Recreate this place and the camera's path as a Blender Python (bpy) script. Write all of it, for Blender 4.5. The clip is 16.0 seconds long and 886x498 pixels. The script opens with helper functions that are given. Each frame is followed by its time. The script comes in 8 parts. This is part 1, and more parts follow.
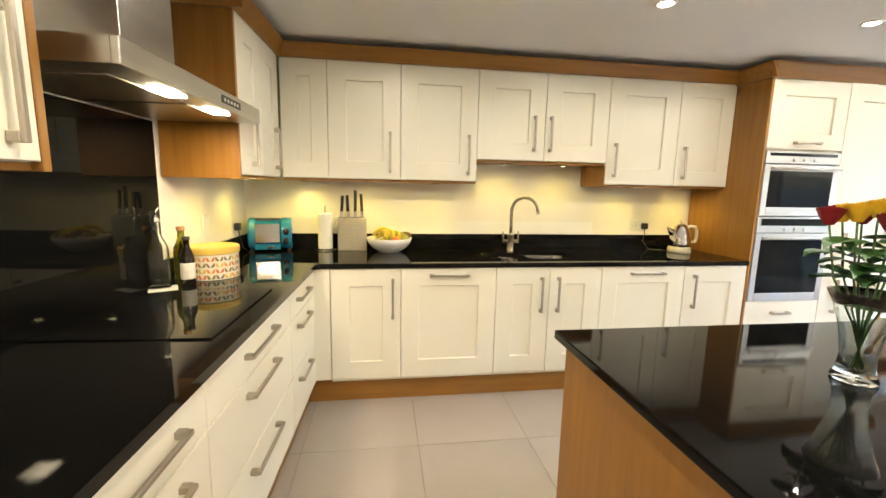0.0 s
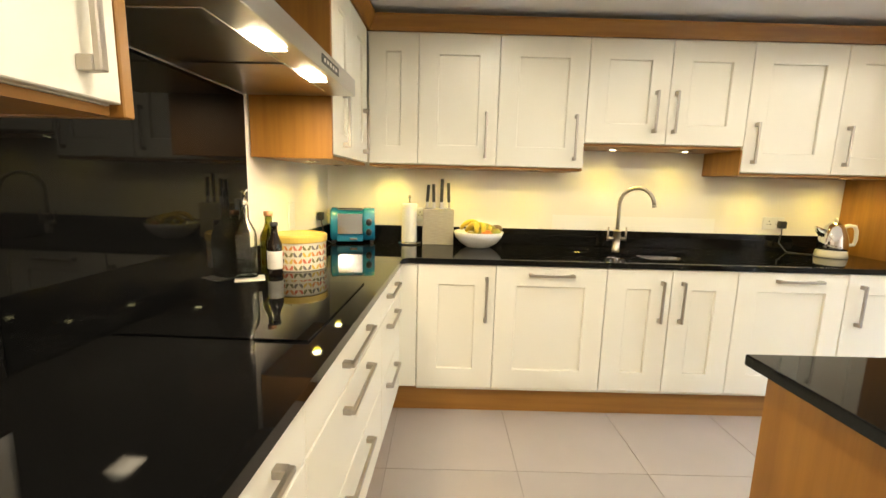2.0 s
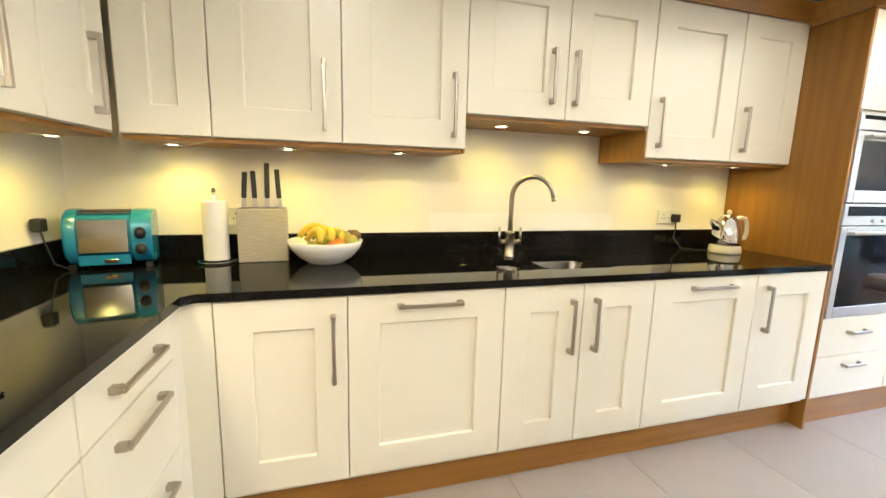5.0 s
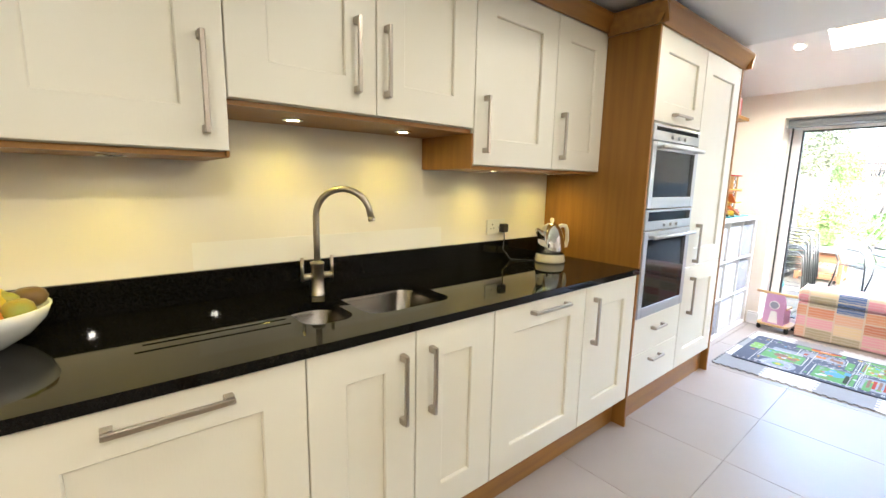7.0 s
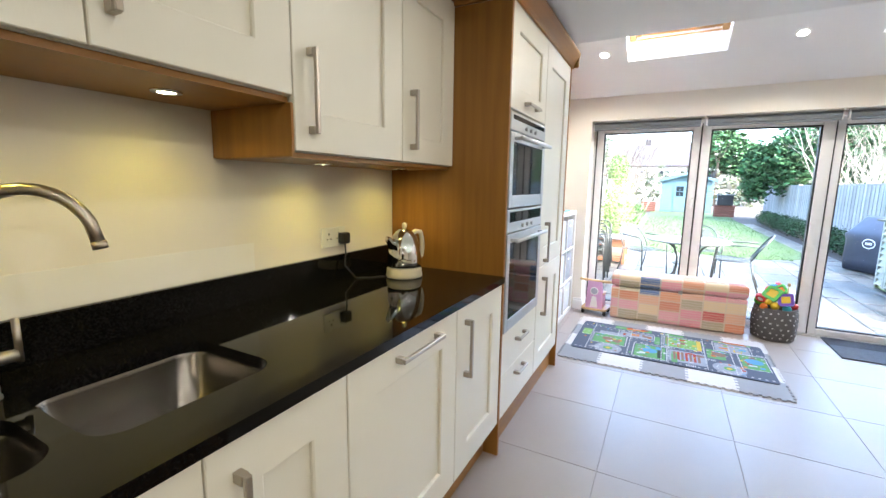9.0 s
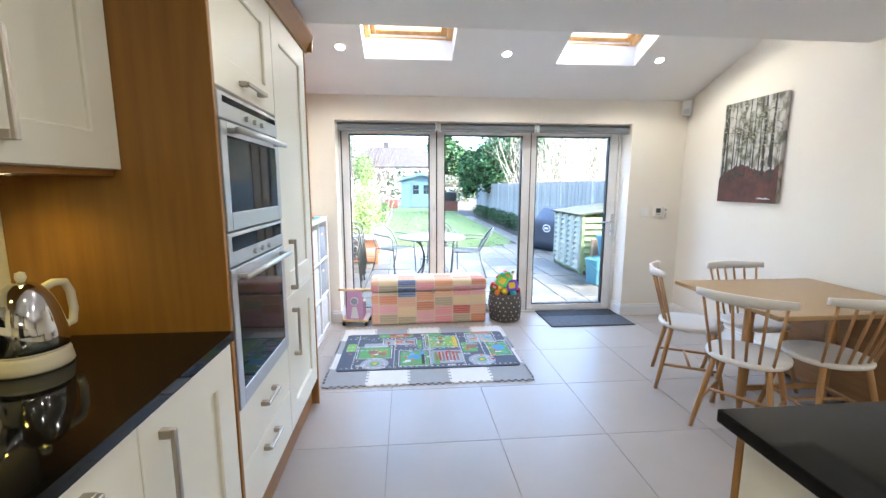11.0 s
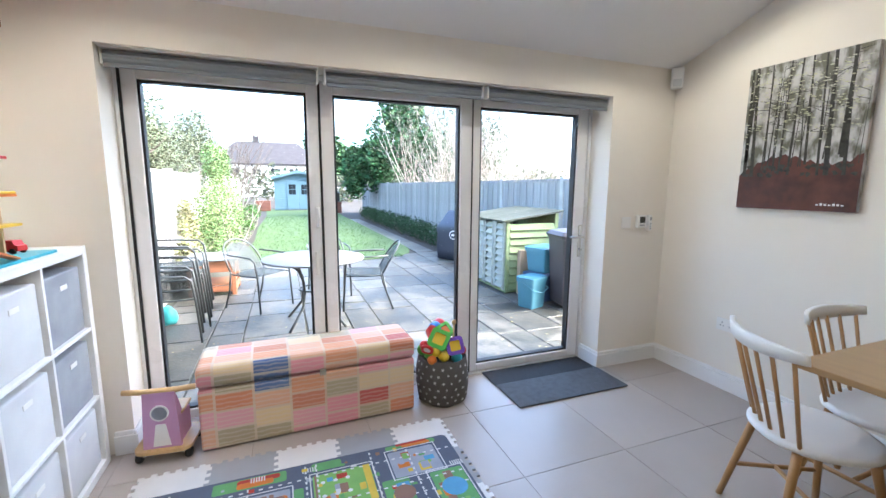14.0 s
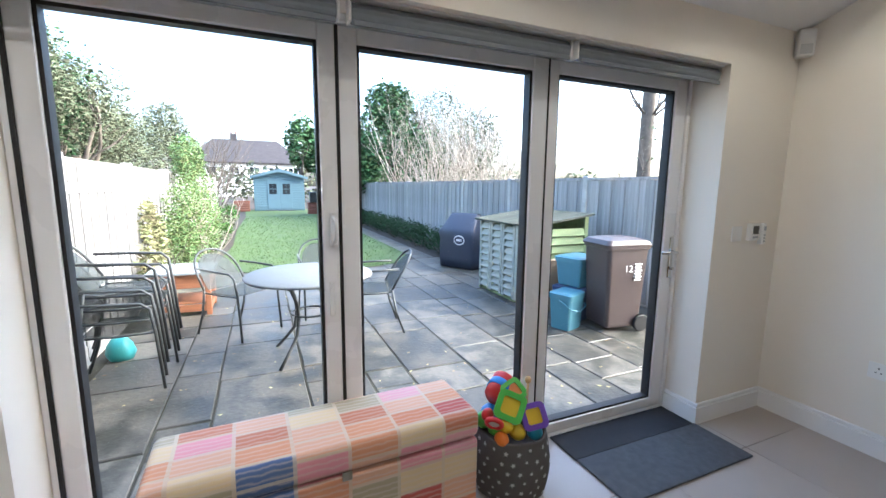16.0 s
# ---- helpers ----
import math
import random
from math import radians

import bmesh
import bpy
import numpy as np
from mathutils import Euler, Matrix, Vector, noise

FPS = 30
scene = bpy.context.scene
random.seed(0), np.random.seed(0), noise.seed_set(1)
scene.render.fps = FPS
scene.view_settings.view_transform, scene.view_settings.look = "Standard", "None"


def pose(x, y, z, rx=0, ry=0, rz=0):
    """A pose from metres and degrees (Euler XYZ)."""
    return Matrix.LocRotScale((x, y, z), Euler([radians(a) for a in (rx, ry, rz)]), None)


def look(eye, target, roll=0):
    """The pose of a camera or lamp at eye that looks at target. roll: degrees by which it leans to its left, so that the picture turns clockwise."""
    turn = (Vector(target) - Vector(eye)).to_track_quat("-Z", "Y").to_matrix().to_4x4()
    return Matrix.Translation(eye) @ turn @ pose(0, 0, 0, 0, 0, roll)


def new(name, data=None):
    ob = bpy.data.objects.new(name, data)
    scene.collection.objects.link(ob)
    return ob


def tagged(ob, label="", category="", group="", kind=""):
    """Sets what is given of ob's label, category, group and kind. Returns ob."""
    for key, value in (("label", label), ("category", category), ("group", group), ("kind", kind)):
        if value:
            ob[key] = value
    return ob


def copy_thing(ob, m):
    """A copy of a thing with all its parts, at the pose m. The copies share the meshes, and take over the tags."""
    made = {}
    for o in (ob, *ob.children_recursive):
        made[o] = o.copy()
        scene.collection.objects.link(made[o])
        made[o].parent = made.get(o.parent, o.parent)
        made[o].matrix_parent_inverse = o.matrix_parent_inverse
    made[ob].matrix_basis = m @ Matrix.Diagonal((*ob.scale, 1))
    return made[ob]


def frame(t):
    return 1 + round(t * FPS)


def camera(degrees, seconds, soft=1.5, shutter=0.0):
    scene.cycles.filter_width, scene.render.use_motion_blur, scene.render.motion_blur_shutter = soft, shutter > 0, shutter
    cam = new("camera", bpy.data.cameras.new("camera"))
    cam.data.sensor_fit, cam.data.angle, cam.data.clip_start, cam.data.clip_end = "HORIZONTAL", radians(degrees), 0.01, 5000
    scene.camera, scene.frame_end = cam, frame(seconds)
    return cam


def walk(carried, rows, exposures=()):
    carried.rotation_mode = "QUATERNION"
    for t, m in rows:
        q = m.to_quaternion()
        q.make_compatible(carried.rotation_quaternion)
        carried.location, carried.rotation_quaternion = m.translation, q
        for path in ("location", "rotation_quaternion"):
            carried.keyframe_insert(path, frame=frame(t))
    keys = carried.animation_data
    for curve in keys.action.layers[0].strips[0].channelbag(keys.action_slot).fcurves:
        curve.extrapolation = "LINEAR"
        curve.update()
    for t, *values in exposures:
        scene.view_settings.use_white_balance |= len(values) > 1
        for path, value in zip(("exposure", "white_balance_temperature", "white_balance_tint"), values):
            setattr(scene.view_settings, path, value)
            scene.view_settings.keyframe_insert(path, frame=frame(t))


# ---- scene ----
cam = camera(93.4, 16.0)
PATH = [
    (0, (-0.067, -0.014, 1.406), (0.219, 1.942, 1.104), 1.2),
    (0.5, (-0.078, 0.031, 1.394), (0.102, 2.0, 1.089), 1.3),
    (1, (-0.124, 0.07, 1.363), (-0.047, 2.046, 1.061), 1.5),
    (1.5, (-0.184, 0.149, 1.341), (-0.172, 2.125, 1.036), 1.5),
    (2, (-0.258, 0.294, 1.327), (-0.25, 2.269, 1.017), 1.5),
    (2.5, (-0.269, 0.443, 1.294), (-0.238, 2.419, 0.986), 1.6),
    (3, (-0.245, 0.635, 1.276), (-0.184, 2.61, 0.967), 1.6),
    (5.3, (-0.002, 1.099, 1.313), (0.653, 2.961, 0.988), 1.2),
    (5.5, (0.026, 1.12, 1.322), (0.744, 2.958, 0.999), 1.0),
    (6, (0.134, 1.224, 1.343), (1.013, 2.991, 1.023), 1.1),
    (6.5, (0.215, 1.349, 1.351), (1.249, 3.032, 1.033), 1.0),
    (7, (0.27, 1.491, 1.361), (1.518, 3.021, 1.046), 1.1),
    (7.5, (0.312, 1.61, 1.354), (1.72, 2.998, 1.05), 0.9),
    (8, (0.416, 1.719, 1.338), (1.904, 3.02, 1.03), 0.8),
    (8.5, (0.535, 1.801, 1.34), (2.135, 2.961, 1.038), 0.7),
    (9, (0.639, 1.879, 1.348), (2.384, 2.807, 1.044), 0.8),
    (9.5, (0.719, 1.955, 1.366), (2.609, 2.534, 1.066), 0.8),
    (10, (0.828, 1.99, 1.383), (2.779, 2.305, 1.078), 0.5),
    (10.2, (0.877, 1.99, 1.395), (2.842, 2.207, 1.09), 0.4),
    (12.5, (1.851, 1.883, 1.378), (3.726, 1.252, 1.086), 0.2),
    (12.7, (1.989, 1.887, 1.384), (3.86, 1.244, 1.089), 0.3),
    (13, (2.215, 1.889, 1.391), (4.08, 1.233, 1.091), 0.4),
    (13.5, (2.545, 1.88, 1.394), (4.403, 1.202, 1.093), 0.4),
    (14, (2.892, 1.863, 1.379), (4.738, 1.154, 1.084), 0.4),
    (14.5, (3.173, 1.871, 1.378), (5.011, 1.137, 1.086), 0.5),
    (15, (3.44, 1.897, 1.366), (5.262, 1.125, 1.077), 0.6),
    (15.5, (3.656, 1.9, 1.349), (5.472, 1.112, 1.065), 0.9),
    (16, (3.827, 1.928, 1.368), (5.641, 1.139, 1.074), 0.6),
]
walk(cam, [(t, look(eye, target, roll)) for t, eye, target, roll in PATH],
     [(0, 5.2, 6350, 9), (3, 5.3, 6200, 9), (5.5, 5.3, 5950, 9), (7, 4.95, 5850, 9), (9, 4.55, 5650, 9), (10.2, 4.45, 5600, 8), (12.5, 4.05, 5550, 8), (14.5, 3.72, 5550, 9), (16, 3.3, 5600, 9)])

import itertools

# ---- world and sun: a bright overcast day over the garden ----
world = bpy.data.worlds.new("sky")
scene.world = world
world.use_nodes = True
sky = world.node_tree.nodes.new("ShaderNodeTexSky")
sky.sky_type, sky.sun_disc, sky.sun_elevation, sky.sun_rotation = "NISHITA", False, radians(34), radians(200)
sky.air_density, sky.dust_density, sky.ozone_density = 1.0, 5.0, 1.0
world.node_tree.links.new(sky.outputs[0], world.node_tree.nodes["Background"].inputs[0])
world.node_tree.nodes["Background"].inputs[1].default_value = 0.15
sun = new("sun", bpy.data.lights.new("sun", "SUN"))
sun.data.energy, sun.data.angle, sun.data.color = 0.25, radians(50), (1.0, 0.97, 0.93)
sun.matrix_basis = look((30 * math.sin(radians(200)), 30 * math.cos(radians(200)), 30 * math.tan(radians(34))), (0, 0, 0))


# ---- materials ----
def mat(name, base, rough=0.5, metal=0.0, second=None, scale=6.0, grain=0.06, bump=0.05, bscale=80.0, stretch=(1, 1, 1), coat=0.0, spec=0.5, rvar=0.08, contrast=0.0):
    m = bpy.data.materials.new(name)
    m.use_nodes = True
    nt = m.node_tree
    b = nt.nodes["Principled BSDF"]
    co = nt.nodes.new("ShaderNodeTexCoord")
    mp = nt.nodes.new("ShaderNodeMapping")
    mp.inputs["Scale"].default_value = stretch
    nt.links.new(co.outputs["Object"], mp.inputs[0])
    big = nt.nodes.new("ShaderNodeTexNoise")
    big.inputs["Scale"].default_value, big.inputs["Detail"].default_value = scale, 6
    fine = nt.nodes.new("ShaderNodeTexNoise")
    fine.inputs["Scale"].default_value, fine.inputs["Detail"].default_value = bscale, 4
    for n in (big, fine):
        nt.links.new(mp.outputs[0], n.inputs["Vector"])
    ramp = nt.nodes.new("ShaderNodeValToRGB")
    ramp.color_ramp.elements[0].position, ramp.color_ramp.elements[1].position = 0.3 + contrast, 0.7 - contrast
    two = second if second else tuple(min(1, c * (1 - grain)) for c in base)
    ramp.color_ramp.elements[0].color, ramp.color_ramp.elements[1].color = (*two, 1), (*base, 1)
    nt.links.new(big.outputs[0], ramp.inputs[0])
    mix = nt.nodes.new("ShaderNodeMix")
    mix.data_type, mix.blend_type = "RGBA", "MULTIPLY"
    mix.inputs[0].default_value = min(1.0, grain * 3)
    nt.links.new(ramp.outputs[0], mix.inputs[6])
    nt.links.new(fine.outputs[0], mix.inputs[7])
    gain = nt.nodes.new("ShaderNodeMix")
    gain.data_type, gain.blend_type = "RGBA", "MIX"
    gain.inputs[0].default_value = 1.0 - min(0.5, grain)
    nt.links.new(mix.outputs[2], gain.inputs[6])
    nt.links.new(ramp.outputs[0], gain.inputs[7])
    nt.links.new(gain.outputs[2], b.inputs["Base Color"])
    rr = nt.nodes.new("ShaderNodeMapRange")
    rr.inputs[3].default_value, rr.inputs[4].default_value = max(0.0, rough - rvar), min(1.0, rough + rvar)
    nt.links.new(big.outputs[0], rr.inputs[0])
    nt.links.new(rr.outputs[0], b.inputs["Roughness"])
    b.inputs["Metallic"].default_value = metal
    b.inputs["Coat Weight"].default_value = coat
    b.inputs["Coat Roughness"].default_value = 0.05
    b.inputs["Specular IOR Level"].default_value = spec
    if bump:
        bp = nt.nodes.new("ShaderNodeBump")
        bp.inputs["Strength"].default_value, bp.inputs["Distance"].default_value = bump, 0.004
        nt.links.new(fine.outputs[0], bp.inputs["Height"])
        nt.links.new(bp.outputs[0], b.inputs["Normal"])
    return m


def vary(m, amount=0.25):
    """Each object of this material is a little lighter or darker than its neighbours."""
    nt = m.node_tree
    b = nt.nodes["Principled BSDF"]
    src = b.inputs["Base Color"].links[0].from_socket
    info = nt.nodes.new("ShaderNodeObjectInfo")
    rng = nt.nodes.new("ShaderNodeMapRange")
    rng.inputs[3].default_value, rng.inputs[4].default_value = 1 - amount, 1 + amount
    nt.links.new(info.outputs["Random"], rng.inputs[0])
    hs = nt.nodes.new("ShaderNodeHueSaturation")
    nt.links.new(rng.outputs[0], hs.inputs["Value"])
    nt.links.new(src, hs.inputs["Color"])
    nt.links.new(hs.outputs[0], b.inputs["Base Color"])
    return m


def vary_island(m, amount=0.3, hue=0.0):
    nt = m.node_tree
    b = nt.nodes["Principled BSDF"]
    src = b.inputs["Base Color"].links[0].from_socket
    info = nt.nodes.new("ShaderNodeNewGeometry")
    rng = nt.nodes.new("ShaderNodeMapRange")
    rng.inputs[3].default_value, rng.inputs[4].default_value = 1 - amount, 1 + amount
    nt.links.new(info.outputs["Random Per Island"], rng.inputs[0])
    hs = nt.nodes.new("ShaderNodeHueSaturation")
    nt.links.new(rng.outputs[0], hs.inputs["Value"])
    if hue:
        hr = nt.nodes.new("ShaderNodeMapRange")
        hr.inputs[3].default_value, hr.inputs[4].default_value = 0.5 - hue, 0.5 + hue
        nt.links.new(info.outputs["Random Per Island"], hr.inputs[0])
        nt.links.new(hr.outputs[0], hs.inputs["Hue"])
    nt.links.new(src, hs.inputs["Color"])
    nt.links.new(hs.outputs[0], b.inputs["Base Color"])
    return m


def glow(name, color, strength):
    m = bpy.data.materials.new(name)
    m.use_nodes = True
    b = m.node_tree.nodes["Principled BSDF"]
    b.inputs["Base Color"].default_value = (0.8, 0.8, 0.8, 1)
    b.inputs["Emission Color"].default_value = (*color, 1)
    b.inputs["Emission Strength"].default_value = strength
    return m


def glass(name, color=(1, 1, 1), rough=0.0, ior=1.45):
    m = bpy.data.materials.new(name)
    m.use_nodes = True
    b = m.node_tree.nodes["Principled BSDF"]
    b.inputs["Base Color"].default_value = (*color, 1)
    b.inputs["Transmission Weight"].default_value = 1.0
    b.inputs["Roughness"].default_value = rough
    b.inputs["IOR"].default_value = ior
    return m


CREAM = mat("cream_painted_wood", (0.81, 0.77, 0.645), 0.38, scale=3, grain=0.03, bump=0.04, bscale=220, stretch=(1, 1, 0.25))
OAK = mat("oak_veneer", (0.36, 0.165, 0.024), 0.42, second=(0.265, 0.115, 0.016), scale=5, grain=0.16, bump=0.08, bscale=90, stretch=(6, 6, 0.35))
OAKX = mat("oak_veneer_lengthwise", (0.36, 0.165, 0.024), 0.42, second=(0.265, 0.115, 0.016), scale=5, grain=0.16, bump=0.08, bscale=90, stretch=(0.35, 6, 6))
GRANITE = mat("black_granite", (0.008, 0.0078, 0.0075), 0.025, second=(0.003, 0.003, 0.003), scale=240, grain=0.2, bump=0.004, bscale=600, rvar=0.02, spec=0.2, contrast=0.1)
BLACKGLASS = mat("black_glass", (0.003, 0.003, 0.003), 0.035, scale=4, grain=0.02, bump=0, rvar=0.01, spec=0.14)
STEEL = mat("brushed_steel", (0.56, 0.54, 0.50), 0.3, 1.0, scale=3, grain=0.1, bump=0.03, bscale=160, stretch=(1, 0.04, 8), rvar=0.06)
NICKEL = mat("satin_nickel", (0.47, 0.425, 0.36), 0.34, 1.0, scale=6, grain=0.03, bump=0, rvar=0.03)
CHROME = mat("chrome", (0.74, 0.74, 0.73), 0.07, 1.0, scale=20, grain=0.02, bump=0, rvar=0.03)
WALL = mat("cream_wall_paint", (0.80, 0.745, 0.655), 0.85, scale=1.2, grain=0.03, bump=0.05, bscale=260, spec=0.2)
WHITE = mat("white_ceiling_paint", (0.80, 0.785, 0.77), 0.9, scale=1.5, grain=0.03, bump=0.04, bscale=260, spec=0.2)
GLOSSWHITE = mat("white_gloss_paint", (0.82, 0.81, 0.79), 0.35, scale=3, grain=0.02, bump=0.02, bscale=180)
TILE = vary(mat("porcelain_floor_tile", (0.43, 0.375, 0.325), 0.36, second=(0.39, 0.34, 0.295), scale=2.2, grain=0.07, bump=0.03, bscale=140, rvar=0.1), 0.05)
GROUT = mat("grout", (0.30, 0.265, 0.235), 0.9, scale=20, grain=0.2, bump=0.2, bscale=300)
UPVC = mat("white_upvc", (0.80, 0.79, 0.775), 0.28, scale=2, grain=0.02, bump=0, bscale=100)
RUBBER = mat("black_rubber", (0.012, 0.012, 0.012), 0.6, scale=20, grain=0.1, bump=0.05)
PLASTICW = mat("white_plastic", (0.78, 0.765, 0.73), 0.35, scale=10, grain=0.02, bump=0)
PLASTICB = mat("black_plastic", (0.015, 0.015, 0.016), 0.35, scale=10, grain=0.1, bump=0.02)
PANE = glass("clear_pane", (0.98, 1.0, 0.99), 0.0, 1.03)
LAMPWARM = glow("lit_warm_lamp", (1.0, 0.86, 0.40), 2)
LAMPHOOD = glow("lit_hood_lamp", (1.0, 0.86, 0.58), 2)
LAMPWHITE = glow("lit_downlight", (1.0, 0.95, 0.85), 2.5)


# ---- builders ----
def box(bm, x0, x1, y0, y1, z0, z1, bevel=0.0, seg=1, m=None):
    vs = [bm.verts.new((x, y, z)) for x in (x0, x1) for y in (y0, y1) for z in (z0, z1)]
    fs = [bm.faces.new([vs[i] for i in f]) for f in ((0, 1, 3, 2), (4, 6, 7, 5), (0, 4, 5, 1), (2, 3, 7, 6), (0, 2, 6, 4), (1, 5, 7, 3))]
    if bevel:
        es = list({e for f in fs for e in f.edges})
        out = bmesh.ops.bevel(bm, geom=es, offset=bevel, segments=seg, affect="EDGES", profile=0.5)
        vs = list({v for f in out["faces"] for v in f.verts} | {v for v in vs if v.is_valid})
    if m is not None:
        bmesh.ops.transform(bm, matrix=m, verts=vs)
    return vs


def rings(bm, loops, closed=True, cap=True):
    """Skins a list of loops of places into a surface."""
    rows = [[bm.verts.new(p) for p in loop] for loop in loops]
    n = len(rows[0])
    for a, b in zip(rows, rows[1:]):
        for i in range(n if closed else n - 1):
            j = (i + 1) % n
            try:
                bm.faces.new((a[i], a[j], b[j], b[i]))
            except ValueError:
                pass
    if cap:
        for r in (rows[0], rows[-1]):
            try:
                bm.faces.new(r)
            except ValueError:
                pass
    return rows


def lathe(bm, profile, at=(0, 0, 0), n=28, sx=1.0, sy=1.0, cap=True):
    rings(bm, [[(at[0] + sx * r * math.cos(2 * math.pi * i / n), at[1] + sy * r * math.sin(2 * math.pi * i / n), at[2] + z) for i in range(n)] for r, z in profile], cap=cap)


def tube(bm, pts, r, n=10, taper=None):
    pts = [Vector(p) for p in pts]
    loops, up = [], None
    for i, p in enumerate(pts):
        d = (pts[min(i + 1, len(pts) - 1)] - pts[max(i - 1, 0)]).normalized()
        if up is None:
            up = Vector((0, 0, 1)) if abs(d.z) < 0.9 else Vector((1, 0, 0))
        s = d.cross(up).normalized()
        up = s.cross(d).normalized()
        rad = r if taper is None else r + (taper - r) * i / max(1, len(pts) - 1)
        loops.append([p + rad * (s * math.cos(2 * math.pi * k / n) + up * math.sin(2 * math.pi * k / n)) for k in range(n)])
    rings(bm, loops)


def finish(name, bm, material, smooth=False):
    bmesh.ops.recalc_face_normals(bm, faces=bm.faces[:])
    me = bpy.data.meshes.new(name)
    bm.to_mesh(me)
    bm.free()
    for mm in (material if isinstance(material, (list, tuple)) else [material]):
        me.materials.append(mm)
    if smooth:
        for p in me.polygons:
            p.use_smooth = True
    return me


def part(name, bm, material, parent, label="", smooth=False, m=None):
    ob = new(name, finish(name, bm, material, smooth))
    ob.parent = parent
    if m is not None:
        ob.matrix_basis = m
    if label:
        ob["label"] = label
    return ob


def thing(name, label, category, m=None, group="", kind=""):
    ob = new(name)
    ob.empty_display_size = 0.05
    if m is not None:
        ob.matrix_basis = m
    return tagged(ob, label, category, group, kind)


def solid(name, bm, material, label="", category="", kind="structure", smooth=False, group=""):
    return tagged(new(name, finish(name, bm, material, smooth)), label, category, group, kind)


def boxpart(name, dims, material, parent, bevel=0.0, label="", seg=1, m=None):
    bm = bmesh.new()
    box(bm, *dims, bevel=bevel, seg=seg)
    return part(name, bm, material, parent, label, m=m)


def smooth_by_angle(ob, deg=35):
    me = ob.data
    me.polygons.foreach_set("use_smooth", [True] * len(me.polygons))
    me.set_sharp_from_angle(angle=radians(deg))
    return ob


def lamp(name, kind, m, energy, color=(1, 1, 1), size=0.05, angle=110, blend=0.6):
    ob = new(name, bpy.data.lights.new(name, kind))
    ob.data.energy, ob.data.color = energy, color
    if kind == "SPOT":
        ob.data.spot_size, ob.data.spot_blend, ob.data.shadow_soft_size = radians(angle), blend, size
    elif kind == "AREA":
        ob.data.size = size
    else:
        ob.data.shadow_soft_size = size
    ob.matrix_basis = m
    return ob

# ---- the shell of the room ----
X0, X1, Y0, Y1 = -1.075, 5.34, -0.95, 3.165
CEIL, EDGE, LOW, RISE = 2.285, 3.65, 2.255, 0.38


def slope(x):
    return LOW + RISE * (X1 - x)


def plain(name, label, mat_, *boxes, category="wall"):
    bm = bmesh.new()
    for b in boxes:
        box(bm, *b)
    return solid(name, bm, mat_, label, category)


plain("wall_north", "smooth cream painted wall behind the sink worktop", WALL, (-1.5, X1 + 0.32, Y1, Y1 + 0.25, -0.1, 3.2))
bm = bmesh.new()
box(bm, -0.25, 0, -6.0, 0.62, -0.1, 3.2)
w = solid("wall_west", bm, WALL, "smooth cream painted wall behind the hob", "wall")
w.matrix_basis = pose(-0.46, 2.55, 0, 0, 0, -2.2) @ pose(-0.605, 0, 0)
plain("wall_south", "smooth cream painted wall behind the dining table", WALL, (2.2, X1 + 0.32, Y0 - 0.25, Y0, -0.1, 3.2))
plain("wall_south_kitchen", "plain cream painted wall closing the kitchen", WALL, (-1.6, 2.2, -3.25, -3.0, -0.1, 3.2), (2.2, 2.45, -3.25, Y0 - 0.25, -0.1, 3.2))
plain("wall_east", "cream painted garden wall with a wide door opening", WALL,
      (X1, X1 + 0.32, 2.635, Y1, -0.1, 3.2), (X1, X1 + 0.32, Y0, -0.363, -0.1, 3.2), (X1, X1 + 0.32, -0.363, 2.635, 2.02, 3.2))
plain("ceiling", "flat white plastered kitchen ceiling", WHITE, (-1.6, EDGE, -3.25, Y1, CEIL, CEIL + 0.25), (EDGE - 0.12, EDGE, -3.25, Y1, CEIL + 0.25, 3.3), category="ceiling")

# sloping ceiling with two roof window shafts
SKY = [(1.555, 2.285), (-0.065, 0.645)]
SX0, SX1 = 3.98, 4.84
cols = [EDGE, SX0, SX1, X1]
rows_y = [Y0, SKY[1][0], SKY[1][1], SKY[0][0], SKY[0][1], Y1]
bm = bmesh.new()
thick = 0.24
for i in range(3):
    for j in range(5):
        if i == 1 and j in (1, 3):
            continue
        a, b, c, d = cols[i], cols[i + 1], rows_y[j], rows_y[j + 1]
        vs = [bm.verts.new((x, y, slope(x) + up)) for up in (0, thick) for x, y in ((a, c), (b, c), (b, d), (a, d))]
        for f in ((0, 1, 2, 3), (7, 6, 5, 4), (0, 4, 5, 1), (1, 5, 6, 2), (2, 6, 7, 3), (3, 7, 4, 0)):
            bm.faces.new([vs[k] for k in f])
solid("ceiling_slope", bm, WHITE, "sloping white plastered ceiling with two roof windows", "ceiling")
PINE = mat("varnished_pine", (0.62, 0.36, 0.13), 0.35, second=(0.5, 0.26, 0.08), scale=5, grain=0.12, bump=0.04, bscale=80, stretch=(1, 6, 6))
tilt = pose(0, 0, 0, 0, math.degrees(math.atan(RISE)), 0)
